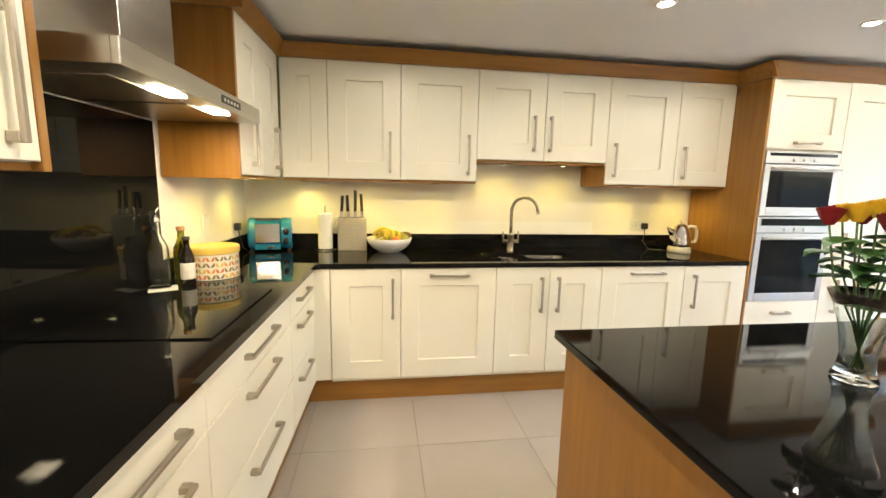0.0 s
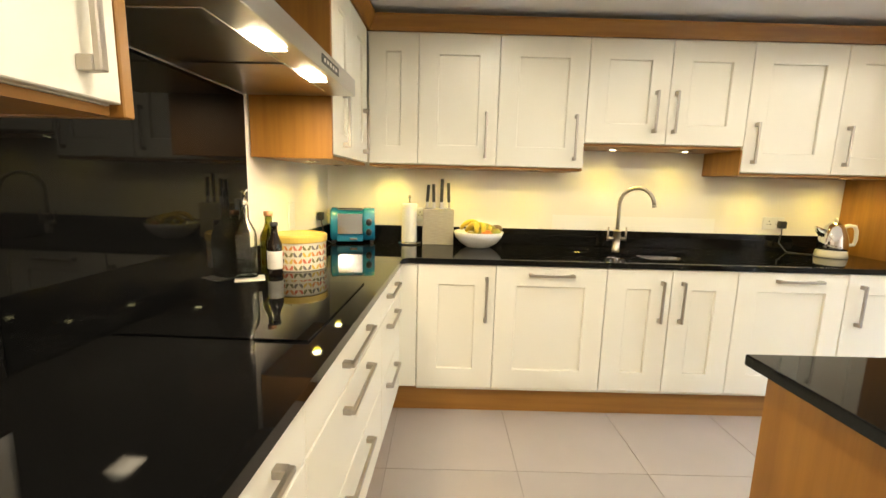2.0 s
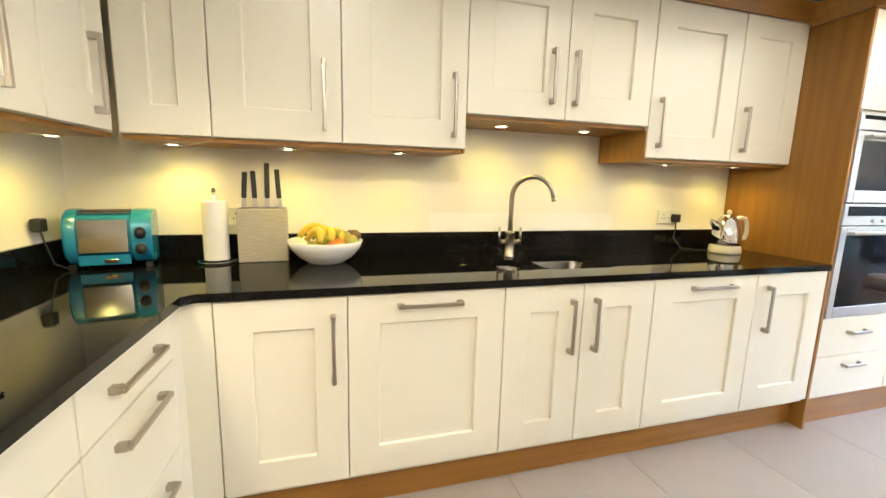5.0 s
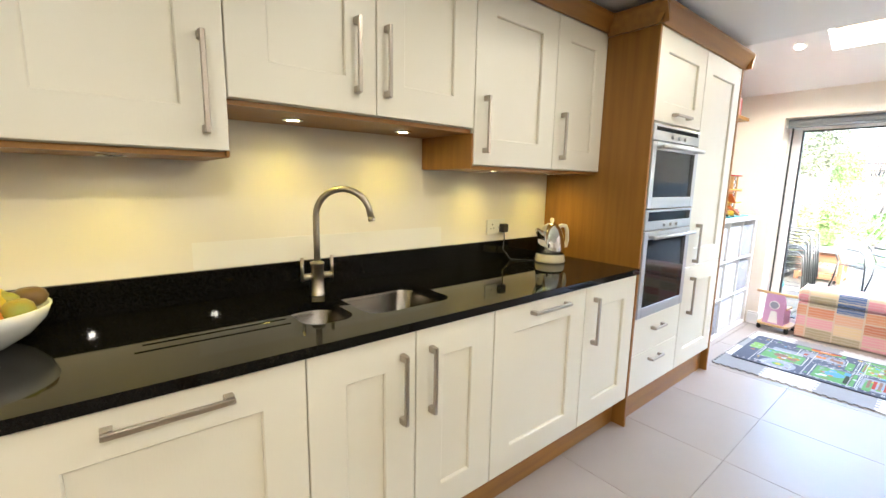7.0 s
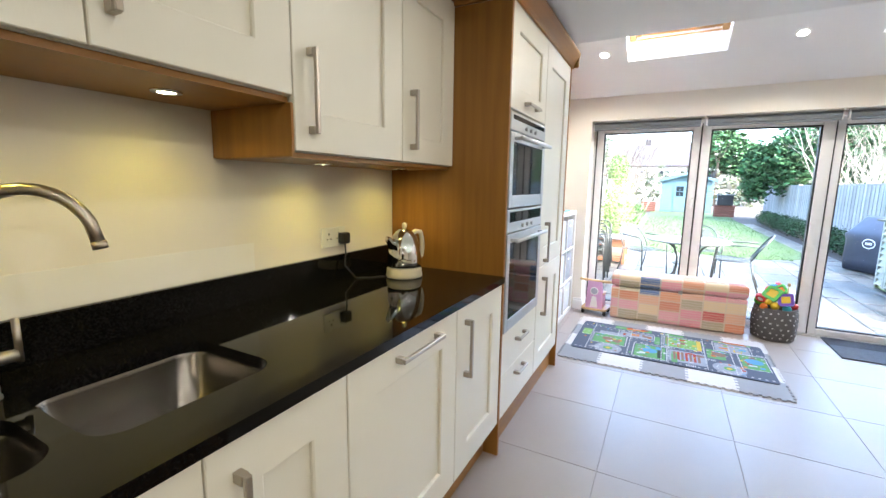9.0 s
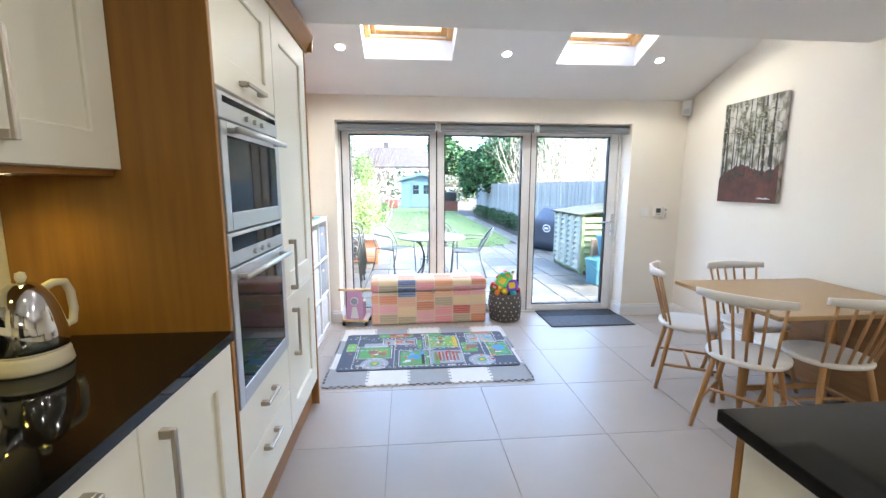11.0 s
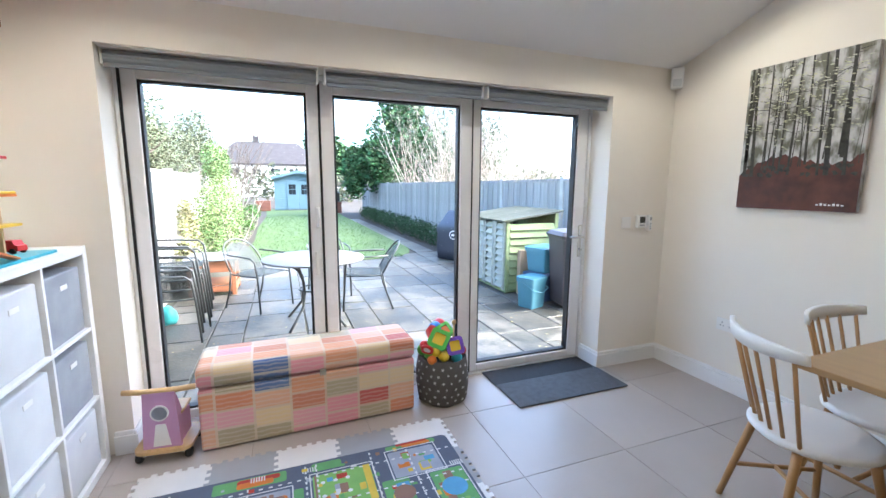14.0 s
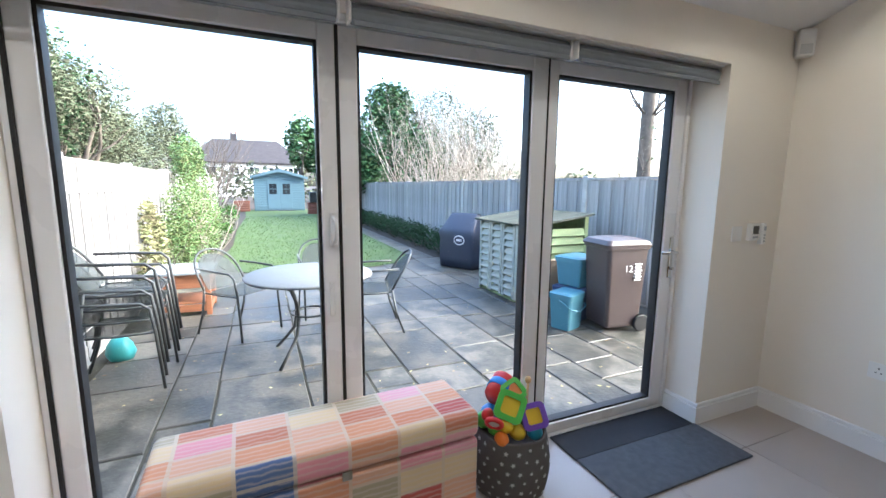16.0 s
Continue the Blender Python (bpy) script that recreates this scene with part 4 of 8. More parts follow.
BOXGREY = mat("pale_grey_plastic", (0.36, 0.37, 0.37), 0.4, bump=0)
EASTW, SOUTHW, NORTHW, WESTW = pose(0, 0, 0, 0, 0, 90), pose(0, 0, 0), pose(0, 0, 0, 0, 0, 180), pose(0, 0, 0, 0, 0, -90)
wall_plate("double_socket", "white double wall socket near the skirting", "socket", pose(4.765, Y0, 0.452), sockets=2)
wall_plate("light_switch", "white square switch plate beside the doors", "switch", pose(X1, -0.555, 1.12) @ EASTW, 0.086)
th = wall_plate("thermostat", "white wall thermostat with a grey screen", "thermostat", pose(X1, -0.69, 1.128) @ EASTW, 0.086, 0.098, deep=0.026)
boxpart("screen", (-0.03, 0.022, 0.026, 0.0275, -0.012, 0.036), mat("dark_lcd", (0.06, 0.065, 0.06), 0.2, bump=0), th)
boxpart("button_row", (-0.028, 0.02, 0.026, 0.0275, -0.036, -0.024), BOXGREY, th, label="pale grey buttons")
rc = thing("remote_control", "slim white remote control in a wall holder", "remote control", pose(X1, -0.772, 1.115) @ EASTW)
boxpart("case", (-0.016, 0.016, 0.001, 0.03, -0.062, 0.062), PLASTICW, rc, 0.005, seg=2)
boxpart("screen", (-0.010, 0.010, 0.03, 0.0312, 0.02, 0.045), BOXGREY, rc)
for k in range(3):
    boxpart("button", (-0.008, 0.008, 0.03, 0.0318, -0.012 - 0.018 * k, -0.002 - 0.018 * k), BOXGREY, rc, 0.001)
al = thing("alarm_sensor", "white corner alarm motion sensor under the ceiling", "alarm sensor", pose(X1 - 0.035, Y0 + 0.035, 2.18, 0, 0, 45) @ Matrix.Scale(1.4, 4))
bm = bmesh.new()
box(bm, -0.03, 0.03, -0.02, 0.025, -0.05, 0.055, 0.008, 2)
part("case", bm, PLASTICW, al)
boxpart("lens", (-0.02, 0.02, 0.0252, 0.028, -0.042, -0.005), mat("milky_lens", (0.6, 0.6, 0.58), 0.3, bump=0), al, 0.001)

# doormat
MATD = mat("charcoal_doormat", (0.035, 0.037, 0.042), 0.95, scale=30, grain=0.3, bump=0.6, bscale=400)
MATL = mat("grey_doormat", (0.12, 0.125, 0.135), 0.95, scale=30, grain=0.3, bump=0.6, bscale=400)
dm = thing("doormat", "two-tone grey ribbed doormat inside the doors", "doormat", pose(0, 0, 0, 0, 0, 0))
boxpart("dark_half", (5.325, 5.545, -0.335, 0.53, 0.0005, 0.012), MATD, dm, 0.003)
boxpart("light_half", (5.0, 5.325, -0.345, 0.525, 0.0005, 0.0125), MATL, dm, 0.003)

# ---- play corner ----
FOAMG = mat("grey_foam", (0.34, 0.345, 0.355), 0.9, scale=12, grain=0.06, bump=0.3, bscale=300)
FOAMW = mat("white_foam", (0.72, 0.70, 0.67), 0.9, scale=12, grain=0.05, bump=0.3, bscale=300)
PX, PY = 0.2925, 0.302
FX, FY = 3.895, 1.045


def jig_edge(a, b, steps=12):
    """A toothed line from a to b, the same seen from either side."""
    out = []
    ax = 0 if abs(b[0] - a[0]) > abs(b[1] - a[1]) else 1
    for i in range(steps):
        for q in (i / steps, (i + 1) / steps):
            p = [a[0] + (b[0] - a[0]) * q, a[1] + (b[1] - a[1]) * q]
            if 0 < i < steps - 1:
                p[1 - ax] += 0.010 * (1 if i % 2 else -1)
            out.append(tuple(p))
    return out


for i in range(4):
    for j in range(5):
        a, b, c, d = FX + PX * i, FX + PX * (i + 1), FY + PY * j, FY + PY * (j + 1)
        ol = jig_edge((a, c), (b, c)) + jig_edge((b, c), (b, d)) + jig_edge((a, d), (b, d))[::-1] + jig_edge((a, c), (a, d))[::-1]
        clean = [p for k, p in enumerate(ol) if k == 0 or (abs(p[0] - ol[k - 1][0]) + abs(p[1] - ol[k - 1][1])) > 1e-6]
        if abs(clean[0][0] - clean[-1][0]) + abs(clean[0][1] - clean[-1][1]) < 1e-6:
            clean.pop()
        bm = bmesh.new()
        f = bm.faces.new([bm.verts.new((x, y, 0.0005)) for x, y in clean])
        ex = bmesh.ops.extrude_face_region(bm, geom=[f])
        bmesh.ops.translate(bm, verts=[v for v in ex["geom"] if isinstance(v, bmesh.types.BMVert)], vec=(0, 0, 0.010))
        grey = (i + j) % 2 == 0
        solid("foam_tile", bm, FOAMG if grey else FOAMW, ("grey" if grey else "white") + " interlocking foam play mat tile on the floor", "play mat", kind="", group="foam play mat tiles")

ROAD = mat("printed_road_grey", (0.10, 0.118, 0.165), 0.9, scale=20, grain=0.1, bump=0.4, bscale=600)
RC = {n: mat("printed_" + n, c, 0.9, scale=18, grain=0.15, bump=0.4, bscale=600) for n, c in dict(
    white=(0.7, 0.7, 0.7), green=(0.15, 0.37, 0.13), lime=(0.24, 0.46, 0.12), grey=(0.36, 0.38, 0.44), yellow=(0.68, 0.48, 0.06), red=(0.45, 0.05, 0.03), orange=(0.65, 0.2, 0.03), brown=(0.28, 0.16, 0.11), blue=(0.12, 0.35, 0.58), dark=(0.03, 0.05, 0.03)).items()}
rug = thing("play_rug", "grey road-map children's rug on the foam tiles", "rug")
RW, RH, RZ = 1.42, 0.76, 0.0185
bm = bmesh.new()
f = bm.faces.new([bm.verts.new((x, y, 0.0108)) for x, y in rounded(4.13, 4.89, 1.08, 2.50, 0.03)])
ex = bmesh.ops.extrude_face_region(bm, geom=[f])
bmesh.ops.translate(bm, verts=[v for v in ex["geom"] if isinstance(v, bmesh.types.BMVert)], vec=(0, 0, RZ - 0.0108))
part("rug_base", bm, ROAD, rug, "printed grey road surface")


def rp(u, v):
    """Rug place: u from the kitchen-wall end, v from the garden side, both 0 to 1."""
    return 4.89 - RH * v, 2.50 - RW * u


LAYER = itertools.count()


def patch(bm, u0, u1, v0, v1, lift=1, rad=0.012):
    x0, y0 = rp(u1, v1)
    x1, y1 = rp(u0, v0)
    zz = RZ + 0.0004 * lift + 2.5e-6 * next(LAYER)
    bm.faces.new([bm.verts.new((x, y, zz)) for x, y in rounded(x0, x1, y0, y1, min(rad, (x1 - x0) / 2.2, (y1 - y0) / 2.2), 4)])


def disc(bm, u, v, r, lift=1, n=22):
    x, y = rp(u, v)
    bm.faces.new([bm.verts.new((x + r * math.cos(6.2832 * i / n), y + r * math.sin(6.2832 * i / n), RZ + 0.0004 * lift)) for i in range(n)])


def ring_flat(bm, u, v, r, wd, lift, n=26, dash=False):
    x, y = rp(u, v)
    for i in range(n):
        if dash and i % 2:
            continue
        a, b = 6.2832 * i / n, 6.2832 * (i + 1) / n
        bm.faces.new([bm.verts.new((x + q * math.cos(t), y + q * math.sin(t), RZ + 0.0004 * lift)) for q, t in ((r, a), (r, b), (r + wd, b), (r + wd, a))])


prints = {k: bmesh.new() for k in RC}
BLOCKS = [("green", .10, .28, .42, .72), ("green", .34, .50, .56, .93), ("lime", .50, .69, .14, .46), ("grey", .24, .43, .20, .36), ("grey", .76, .93, .08, .34), ("green", .71, .80, .34, .62), ("green", .87, .985, .36, .74), ("grey", .52, .70, .56, .90),
          ("green", .20, .42, .02, .12), ("green", .50, .60, .02, .10), ("green", .76, .95, .01, .06), ("lime", .02, .075, .30, .52), ("green", .44, .47, .22, .48), ("green", .53, .56, .62, .93), ("grey", .12, .26, .30, .42), ("dark", .46, .485, .56, .9)]
for c, u0, u1, v0, v1 in BLOCKS:
    patch(prints[c], u0, u1, v0, v1)
rnd = random.Random(11)
for c, u0, u1, v0, v1 in BLOCKS[:8]:
    for i in range(9):
        w_, h_ = rnd.uniform(.012, .045), rnd.uniform(.02, .09)
        a, b = rnd.uniform(u0 + .005, u1 - w_ - .005), rnd.uniform(v0 + .01, v1 - h_ - .01)
        cc = rnd.choice(("red", "brown", "white", "blue", "yellow", "brown", "grey", "lime", "orange", "grey"))
        patch(prints[cc], a, a + w_, b, b + h_, 2, rnd.choice((0.001, 0.006, 0.02)))
for u, v, r in ((.42, .72, .055), (.93, .52, .06), (.18, .56, .045), (.77, .47, .05)):
    disc(prints["blue" if r > .05 else "brown"], u, v, r, 3)
patch(prints["red"], .27, .40, .03, .075, 3)
patch(prints["orange"], .27, .38, .06, .11, 4)
patch(prints["red"], .80, .92, .005, .03, 3)
patch(prints["orange"], .82, .93, .025, .055, 4)
patch(prints["brown"], .505, .512, .14, .46, 4, .001)
patch(prints["yellow"], .665, .688, .14, .46, 4, .001)
for i in range(6):
    disc(prints["white"], .53 + .04 * (i % 3), .22 + .12 * (i // 3), .011, 4, 10)
for i in range(7):
    patch(prints["red" if i % 2 else "brown"], .54 + .02 * i, .552 + .02 * i, .60, .84, 4, .001)
for u, v, r in ((.20, .86, .075), (.80, .84, .075)):
    disc(prints["grey"], u, v, r * 1.45, 2)
    ring_flat(prints["white"], u, v, r, .006, 3, dash=True)
    disc(prints["green"], u, v, r * 0.5, 3)
    disc(prints["yellow"], u, v, r * 0.25, 4)
for v in (.15, .50, .955, .40):
    for i in range(34):
        patch(prints["white"], .02 + .0288 * i, .032 + .0288 * i, v - .006, v + .006, 1.5, .001)
for u in (.08, .305, .48, .515, .70, .83):
    for i in range(20):
        patch(prints["white"], u - .003, u + .003, .03 + .048 * i, .055 + .048 * i, 1.6, .001)
for u, v in ((.31, .03), (.47, .05), (.49, .50), (.70, .66), (.955, .30), (.10, .88), (.60, .93)):
    for i in range(6):
        patch(prints["white"], u + .008 * i, u + .008 * i + .004, v, v + .045, 4.5, .001)
for i in range(70):
    u, v = rnd.uniform(.02, .95), rnd.uniform(.03, .93)
    w_, h_ = rnd.uniform(.008, .022), rnd.uniform(.012, .04)
    patch(prints[rnd.choice(("grey", "green", "red", "white", "blue", "brown", "orange", "grey", "green", "yellow"))], u, u + w_, v, v + h_, 5, rnd.choice((0.001, 0.004, 0.01)))
for u0, u1, v0, v1 in ((.09, .29, .40, .74), (.33, .51, .54, .95), (.23, .44, .18, .37), (.75, .94, .06, .36), (.86, .99, .34, .76), (.49, .70, .12, .48)):
    for a, b, c, d in ((u0, u1, v0, v0 + .008), (u0, u1, v1 - .008, v1), (u0, u0 + .004, v0, v1), (u1 - .004, u1, v0, v1)):
        patch(prints["white"], a, b, c, d, 5.5, .001)
for k, b in prints.items():
    part("print", b, RC[k], rug, "printed %s map details" % k)["kind"] = "stuff"

# ottoman chest in patchwork cloth
def patchwork():
    m = mat("patchwork_cloth", (0.5, 0.4, 0.3), 0.92, scale=14, grain=0.1, bump=0.25, bscale=260)
    nt = m.node_tree
    b = nt.nodes["Principled BSDF"]
    co = nt.nodes.new("ShaderNodeTexCoord")
    # columns run across the chest; rows run up the front and on over the lid
    xyz = nt.nodes.new("ShaderNodeSeparateXYZ")
    nt.links.new(co.outputs["Object"], xyz.inputs[0])

    def math_(op, a, b_=0.0):
        n_ = nt.nodes.new("ShaderNodeMath")
        n_.operation = op
        for k_, q_ in enumerate((a, b_)):
            if isinstance(q_, float):
                n_.inputs[k_].default_value = q_
            else:
                nt.links.new(q_, n_.inputs[k_])
        return n_.outputs[0]

    col = math_("ADD", math_("DIVIDE", xyz.outputs["Y"], 0.186), 0.3)
    cn = nt.nodes.new("ShaderNodeTexWhiteNoise")
    cn.noise_dimensions = "1D"
    nt.links.new(math_("FLOOR", col), cn.inputs["W"])
    row_ = math_("ADD", math_("DIVIDE", math_("ADD", xyz.outputs["Z"], xyz.outputs["X"]), 0.098), cn.outputs["Value"])
    cell_ = nt.nodes.new("ShaderNodeCombineXYZ")
    nt.links.new(col, cell_.inputs["Y"])
    nt.links.new(row_, cell_.inputs["Z"])
    sc = cell_
    fl = nt.nodes.new("ShaderNodeVectorMath")
    fl.operation = "FLOOR"
    nt.links.new(sc.outputs[0], fl.inputs[0])
    wn = nt.nodes.new("ShaderNodeTexWhiteNoise")
    nt.links.new(fl.outputs[0], wn.inputs["Vector"])
    rp_ = nt.nodes.new("ShaderNodeValToRGB")
    cr = rp_.color_ramp
    cr.interpolation = "CONSTANT"
    cols_ = [(0.52, 0.20, 0.10), (0.60, 0.46, 0.27), (0.60, 0.25, 0.27), (0.36, 0.30, 0.19), (0.09, 0.14, 0.27), (0.55, 0.25, 0.13), (0.60, 0.30, 0.32), (0.42, 0.09, 0.07), (0.58, 0.33, 0.21), (0.46, 0.17, 0.09)]
    cols_ = [tuple(min(0.8, 1.22 * v) for v in c) for c in cols_]
    cr.elements[0].color, cr.elements[0].position = (*cols_[0], 1), 0
    cr.elements[1].color, cr.elements[1].position = (*cols_[1], 1), 0.1
    for i, c in enumerate(cols_[2:], 2):
        e = cr.elements.new(i / 10)
        e.color = (*c, 1)
    nt.links.new(wn.outputs["Value"], rp_.inputs[0])
    fr = nt.nodes.new("ShaderNodeVectorMath")
    fr.operation = "FRACTION"
    nt.links.new(sc.outputs[0], fr.inputs[0])
    sep = nt.nodes.new("ShaderNodeSeparateXYZ")
    nt.links.new(fr.outputs[0], sep.inputs[0])
    # pale stripes and seams inside each patch
    wob = nt.nodes.new("ShaderNodeTexNoise")
    wob.inputs["Scale"].default_value, wob.inputs["Detail"].default_value = 22.0, 5
    nt.links.new(co.outputs["Object"], wob.inputs["Vector"])
    wv = nt.nodes.new("ShaderNodeMath")
    wv.operation = "MULTIPLY_ADD"
    wv.inputs[1].default_value = 12.566
    nt.links.new(sep.outputs["Z"], wv.inputs[0])
    nt.links.new(math_("MULTIPLY", wob.outputs[0], 3.0), wv.inputs[2])
    sn = nt.nodes.new("ShaderNodeMath")
    sn.operation = "SINE"
    nt.links.new(wv.outputs[0], sn.inputs[0])
    pw = nt.nodes.new("ShaderNodeMath")
    pw.operation = "POWER"
    pw.inputs[1].default_value = 6
    nt.links.new(sn.outputs[0], pw.inputs[0])
    hf = nt.nodes.new("ShaderNodeMath")
    hf.operation = "MULTIPLY"
    hf.inputs[1].default_value = 0.38
    nt.links.new(pw.outputs[0], hf.inputs[0])
    m1 = nt.nodes.new("ShaderNodeMix")
    m1.data_type = "RGBA"
    nt.links.new(hf.outputs[0], m1.inputs[0])
    nt.links.new(rp_.outputs[0], m1.inputs[6])
    m1.inputs[7].default_value = (0.72, 0.60, 0.50, 1)
    last = m1.outputs[2]
    for ax, lim in (("Y", 0.07), ("Z", 0.13)):
        lt = nt.nodes.new("ShaderNodeMath")
        lt.operation = "LESS_THAN"
        lt.inputs[1].default_value = lim
        nt.links.new(sep.outputs[ax], lt.inputs[0])
        half = nt.nodes.new("ShaderNodeMath")
        half.operation = "MULTIPLY"
        half.inputs[1].default_value = 0.7
        nt.links.new(lt.outputs[0], half.inputs[0])
        mx = nt.nodes.new("ShaderNodeMix")
        mx.data_type = "RGBA"
        nt.links.new(half.outputs[0], mx.inputs[0])
        nt.links.new(last, mx.inputs[6])
        mx.inputs[7].default_value = (0.66, 0.55, 0.40, 1)
        last = mx.outputs[2]
    nt.links.new(last, b.inputs["Base Color"])
    b.inputs["Sheen Weight"].default_value, b.inputs["Sheen Roughness"].default_value = 0.2, 0.35
    return m


CLOTH = patchwork()
chest = thing("storage_ottoman", "closed storage ottoman covered in patchwork striped cloth", "ottoman", pose(5.21, 1.73, 0, 0, 0, 2))
boxpart("base", (0, 0.33, -0.582, 0.582, 0.008, 0.338), CLOTH, chest, 0.012, seg=2)
bm = bmesh.new()
box(bm, -0.006, 0.336, -0.588, 0.588, 0.345, 0.458, 0.03, 3)
for v in bm.verts:
    if v.co.z > 0.42:
        v.co.z += 0.012 * math.cos(v.co.y * 2.2) 
part("lid", bm, CLOTH, chest, "padded patchwork lid", smooth=True)
boxpart("clasp", (-0.012, -0.004, -0.055, -0.02, 0.325, 0.36), NICKEL, chest, 0.002)

# toy basket
SACK = mat("grey_canvas", (0.115, 0.105, 0.095), 0.9, second=(0.095, 0.088, 0.08), scale=25, grain=0.15, bump=0.5, bscale=350)
STARW = mat("white_star_print", (0.62, 0.60, 0.56), 0.9, scale=25, grain=0.1, bump=0.3, bscale=350)
bk = thing("toy_basket", "grey canvas basket with white stars, full of toys", "basket", pose(5.325, 0.925, 0))
bm = bmesh.new()
N = 40


def sack_r(a, z):
    return 0.155 + 0.018 * math.sin(math.pi * min(1, z / 0.3)) + 0.004 * math.sin(5 * a + 9 * z) + 0.003 * math.sin(9 * a - 14 * z)


loops = []
for z in (0.001, 0.012, 0.06, 0.12, 0.18, 0.24, 0.285, 0.295):
    g = 0.94 if z < 0.01 else 1.0
    loops.append([(g * sack_r(6.2832 * i / N, z) * math.cos(6.2832 * i / N), g * sack_r(6.2832 * i / N, z) * math.sin(6.2832 * i / N), z) for i in range(N)])
for z in (0.295, 0.20):
    loops.append([((sack_r(6.2832 * i / N, z) - 0.008) * math.cos(6.2832 * i / N), (sack_r(6.2832 * i / N, z) - 0.008) * math.sin(6.2832 * i / N), z) for i in range(N)])
rings(bm, loops)
part("sack", bm, SACK, bk, smooth=True)
bm = bmesh.new()
rnd = random.Random(3)
for row in range(6):
    for i in range(19):
        a, z = 6.2832 * (i + 0.5 * (row % 2) + rnd.uniform(-.15, .15)) / 19, 0.035 + 0.045 * row + rnd.uniform(-.006, .006)
        rr, t0 = sack_r(a, z) + 0.0015, rnd.uniform(0, 6)
        vs = []
        for k in range(10):
            q = (0.0125 if k % 2 == 0 else 0.0055) * (1 if i % 3 else 0.75)
            da, dz = q * math.cos(t0 + k * 0.6283), q * math.sin(t0 + k * 0.6283)
            ang = a + da / rr
            r2 = sack_r(ang, z + dz) + 0.0015
            vs.append(bm.verts.new((r2 * math.cos(ang), r2 * math.sin(ang), z + dz)))
        bm.faces.new(vs)
part("stars", bm, STARW, bk, "printed white stars")["kind"] = "stuff"
TOY = {n: mat("toy_" + n, c, 0.35, scale=10, grain=0.03, bump=0) for n, c in dict(red=(0.6, 0.03, 0.03), yellow=(0.75, 0.5, 0.02), green=(0.10, 0.45, 0.05), blue=(0.03, 0.2, 0.55), purple=(0.16, 0.06, 0.42), orange=(0.75, 0.2, 0.02), teal=(0.05, 0.4, 0.5), wood=(0.6, 0.4, 0.2)).items()}


def toy_frame(m, c1, c2, s=0.11):
    t = thing("shape_sorter_toy", "bright plastic framed square toy in the basket", "toy", m)
    bm = bmesh.new()
    o, i_ = rounded(-s / 2, s / 2, -s / 2, s / 2, s * 0.2, 4), rounded(-s * .3, s * .3, -s * .3, s * .3, s * 0.1, 4)
    rings(bm, [[(x, y, z) for x, y in lp] for lp, z in ((o, 0), (o, 0.03), (i_, 0.03), (i_, 0.0), (o, 0))], cap=False)
    part("rim", bm, TOY[c1], t)
    boxpart("panel", (-s * .3, s * .3, -s * .3, s * .3, 0.008, 0.02), TOY[c2], t)


def toy_ball(m, c, r, label, sx=1.0):
    bm = bmesh.new()
    lathe(bm, [(0.001, -r), (r * .5, -r * .87), (r * .87, -r * .5), (r, 0), (r * .87, r * .5), (r * .5, r * .87), (0.001, r)], n=18, sx=sx)
    t = solid("toy", bm, TOY[c], label, "toy", kind="", smooth=True)
    t.matrix_basis = m


def facing(x, y, z, roll, up=0.45):
    return look((x, y, z), (x + 0.8, y - 0.36, z - up), roll)


toy_frame(facing(5.235, 0.875, 0.375, 14), "purple", "yellow")
toy_frame(facing(5.285, 0.965, 0.41, -22, 0.6), "green", "yellow", 0.125)
toy_frame(facing(5.36, 0.90, 0.43, 35, 0.9), "green", "orange", 0.1)
bt = thing("toy_bucket", "red and blue toy bucket lying in the basket", "toy", pose(5.40, 0.975, 0.40, 75, 15, 20))
bm = bmesh.new()
lathe(bm, [(0.001, 0), (0.055, 0), (0.075, 0.09), (0.08, 0.10), (0.07, 0.10), (0.05, 0.012)], n=22)
part("body", bm, TOY["red"], bt, smooth=True)
bm = bmesh.new()
lathe(bm, [(0.063, 0.03), (0.068, 0.032), (0.073, 0.066), (0.07, 0.068)], n=22, cap=False)
part("band", bm, TOY["blue"], bt, smooth=True)
toy_ball(pose(5.245, 0.95, 0.315), "yellow", 0.036, "yellow plastic toy figure in the basket", 1.3)
toy_ball(pose(5.29, 1.035, 0.325), "green", 0.032, "green plastic toy ball in the basket")
toy_ball(pose(5.24, 1.03, 0.30), "orange", 0.03, "orange plastic toy ball in the basket", 1.2)
toy_ball(pose(5.32, 1.055, 0.375), "red", 0.03, "red plastic toy cup in the basket", 0.8)
toy_ball(pose(5.23, 0.865, 0.30), "teal", 0.035, "teal plastic toy ball in the basket")
toy_ball(pose(5.42, 0.98, 0.31), "blue", 0.05, "blue plastic toy ball in the basket")
toy_ball(pose(5.30, 0.80, 0.315), "red", 0.03, "red plastic toy ball in the basket")
toy_ball(pose(5.255, 1.0, 0.345), "yellow", 0.03, "yellow plastic toy cup in the basket", 1.2)
toy_ball(pose(5.36, 1.05, 0.33), "green", 0.04, "green plastic toy block in the basket", 0.8)
toy_ball(pose(5.38, 0.84, 0.33), "orange", 0.038, "orange plastic toy ball in the basket")
tr = thing("toy_ring", "red and white plastic toy ring in the basket", "toy", pose(5.262, 1.055, 0.365, 60, 0, 50))
bm = bmesh.new()
tube(bm, [(0.032 * math.cos(q), 0.032 * math.sin(q), 0) for q in np.linspace(0, 6.2832, 20)], 0.011, 10)
part("ring", bm, TOY["red"], tr, smooth=True)
bm = bmesh.new()
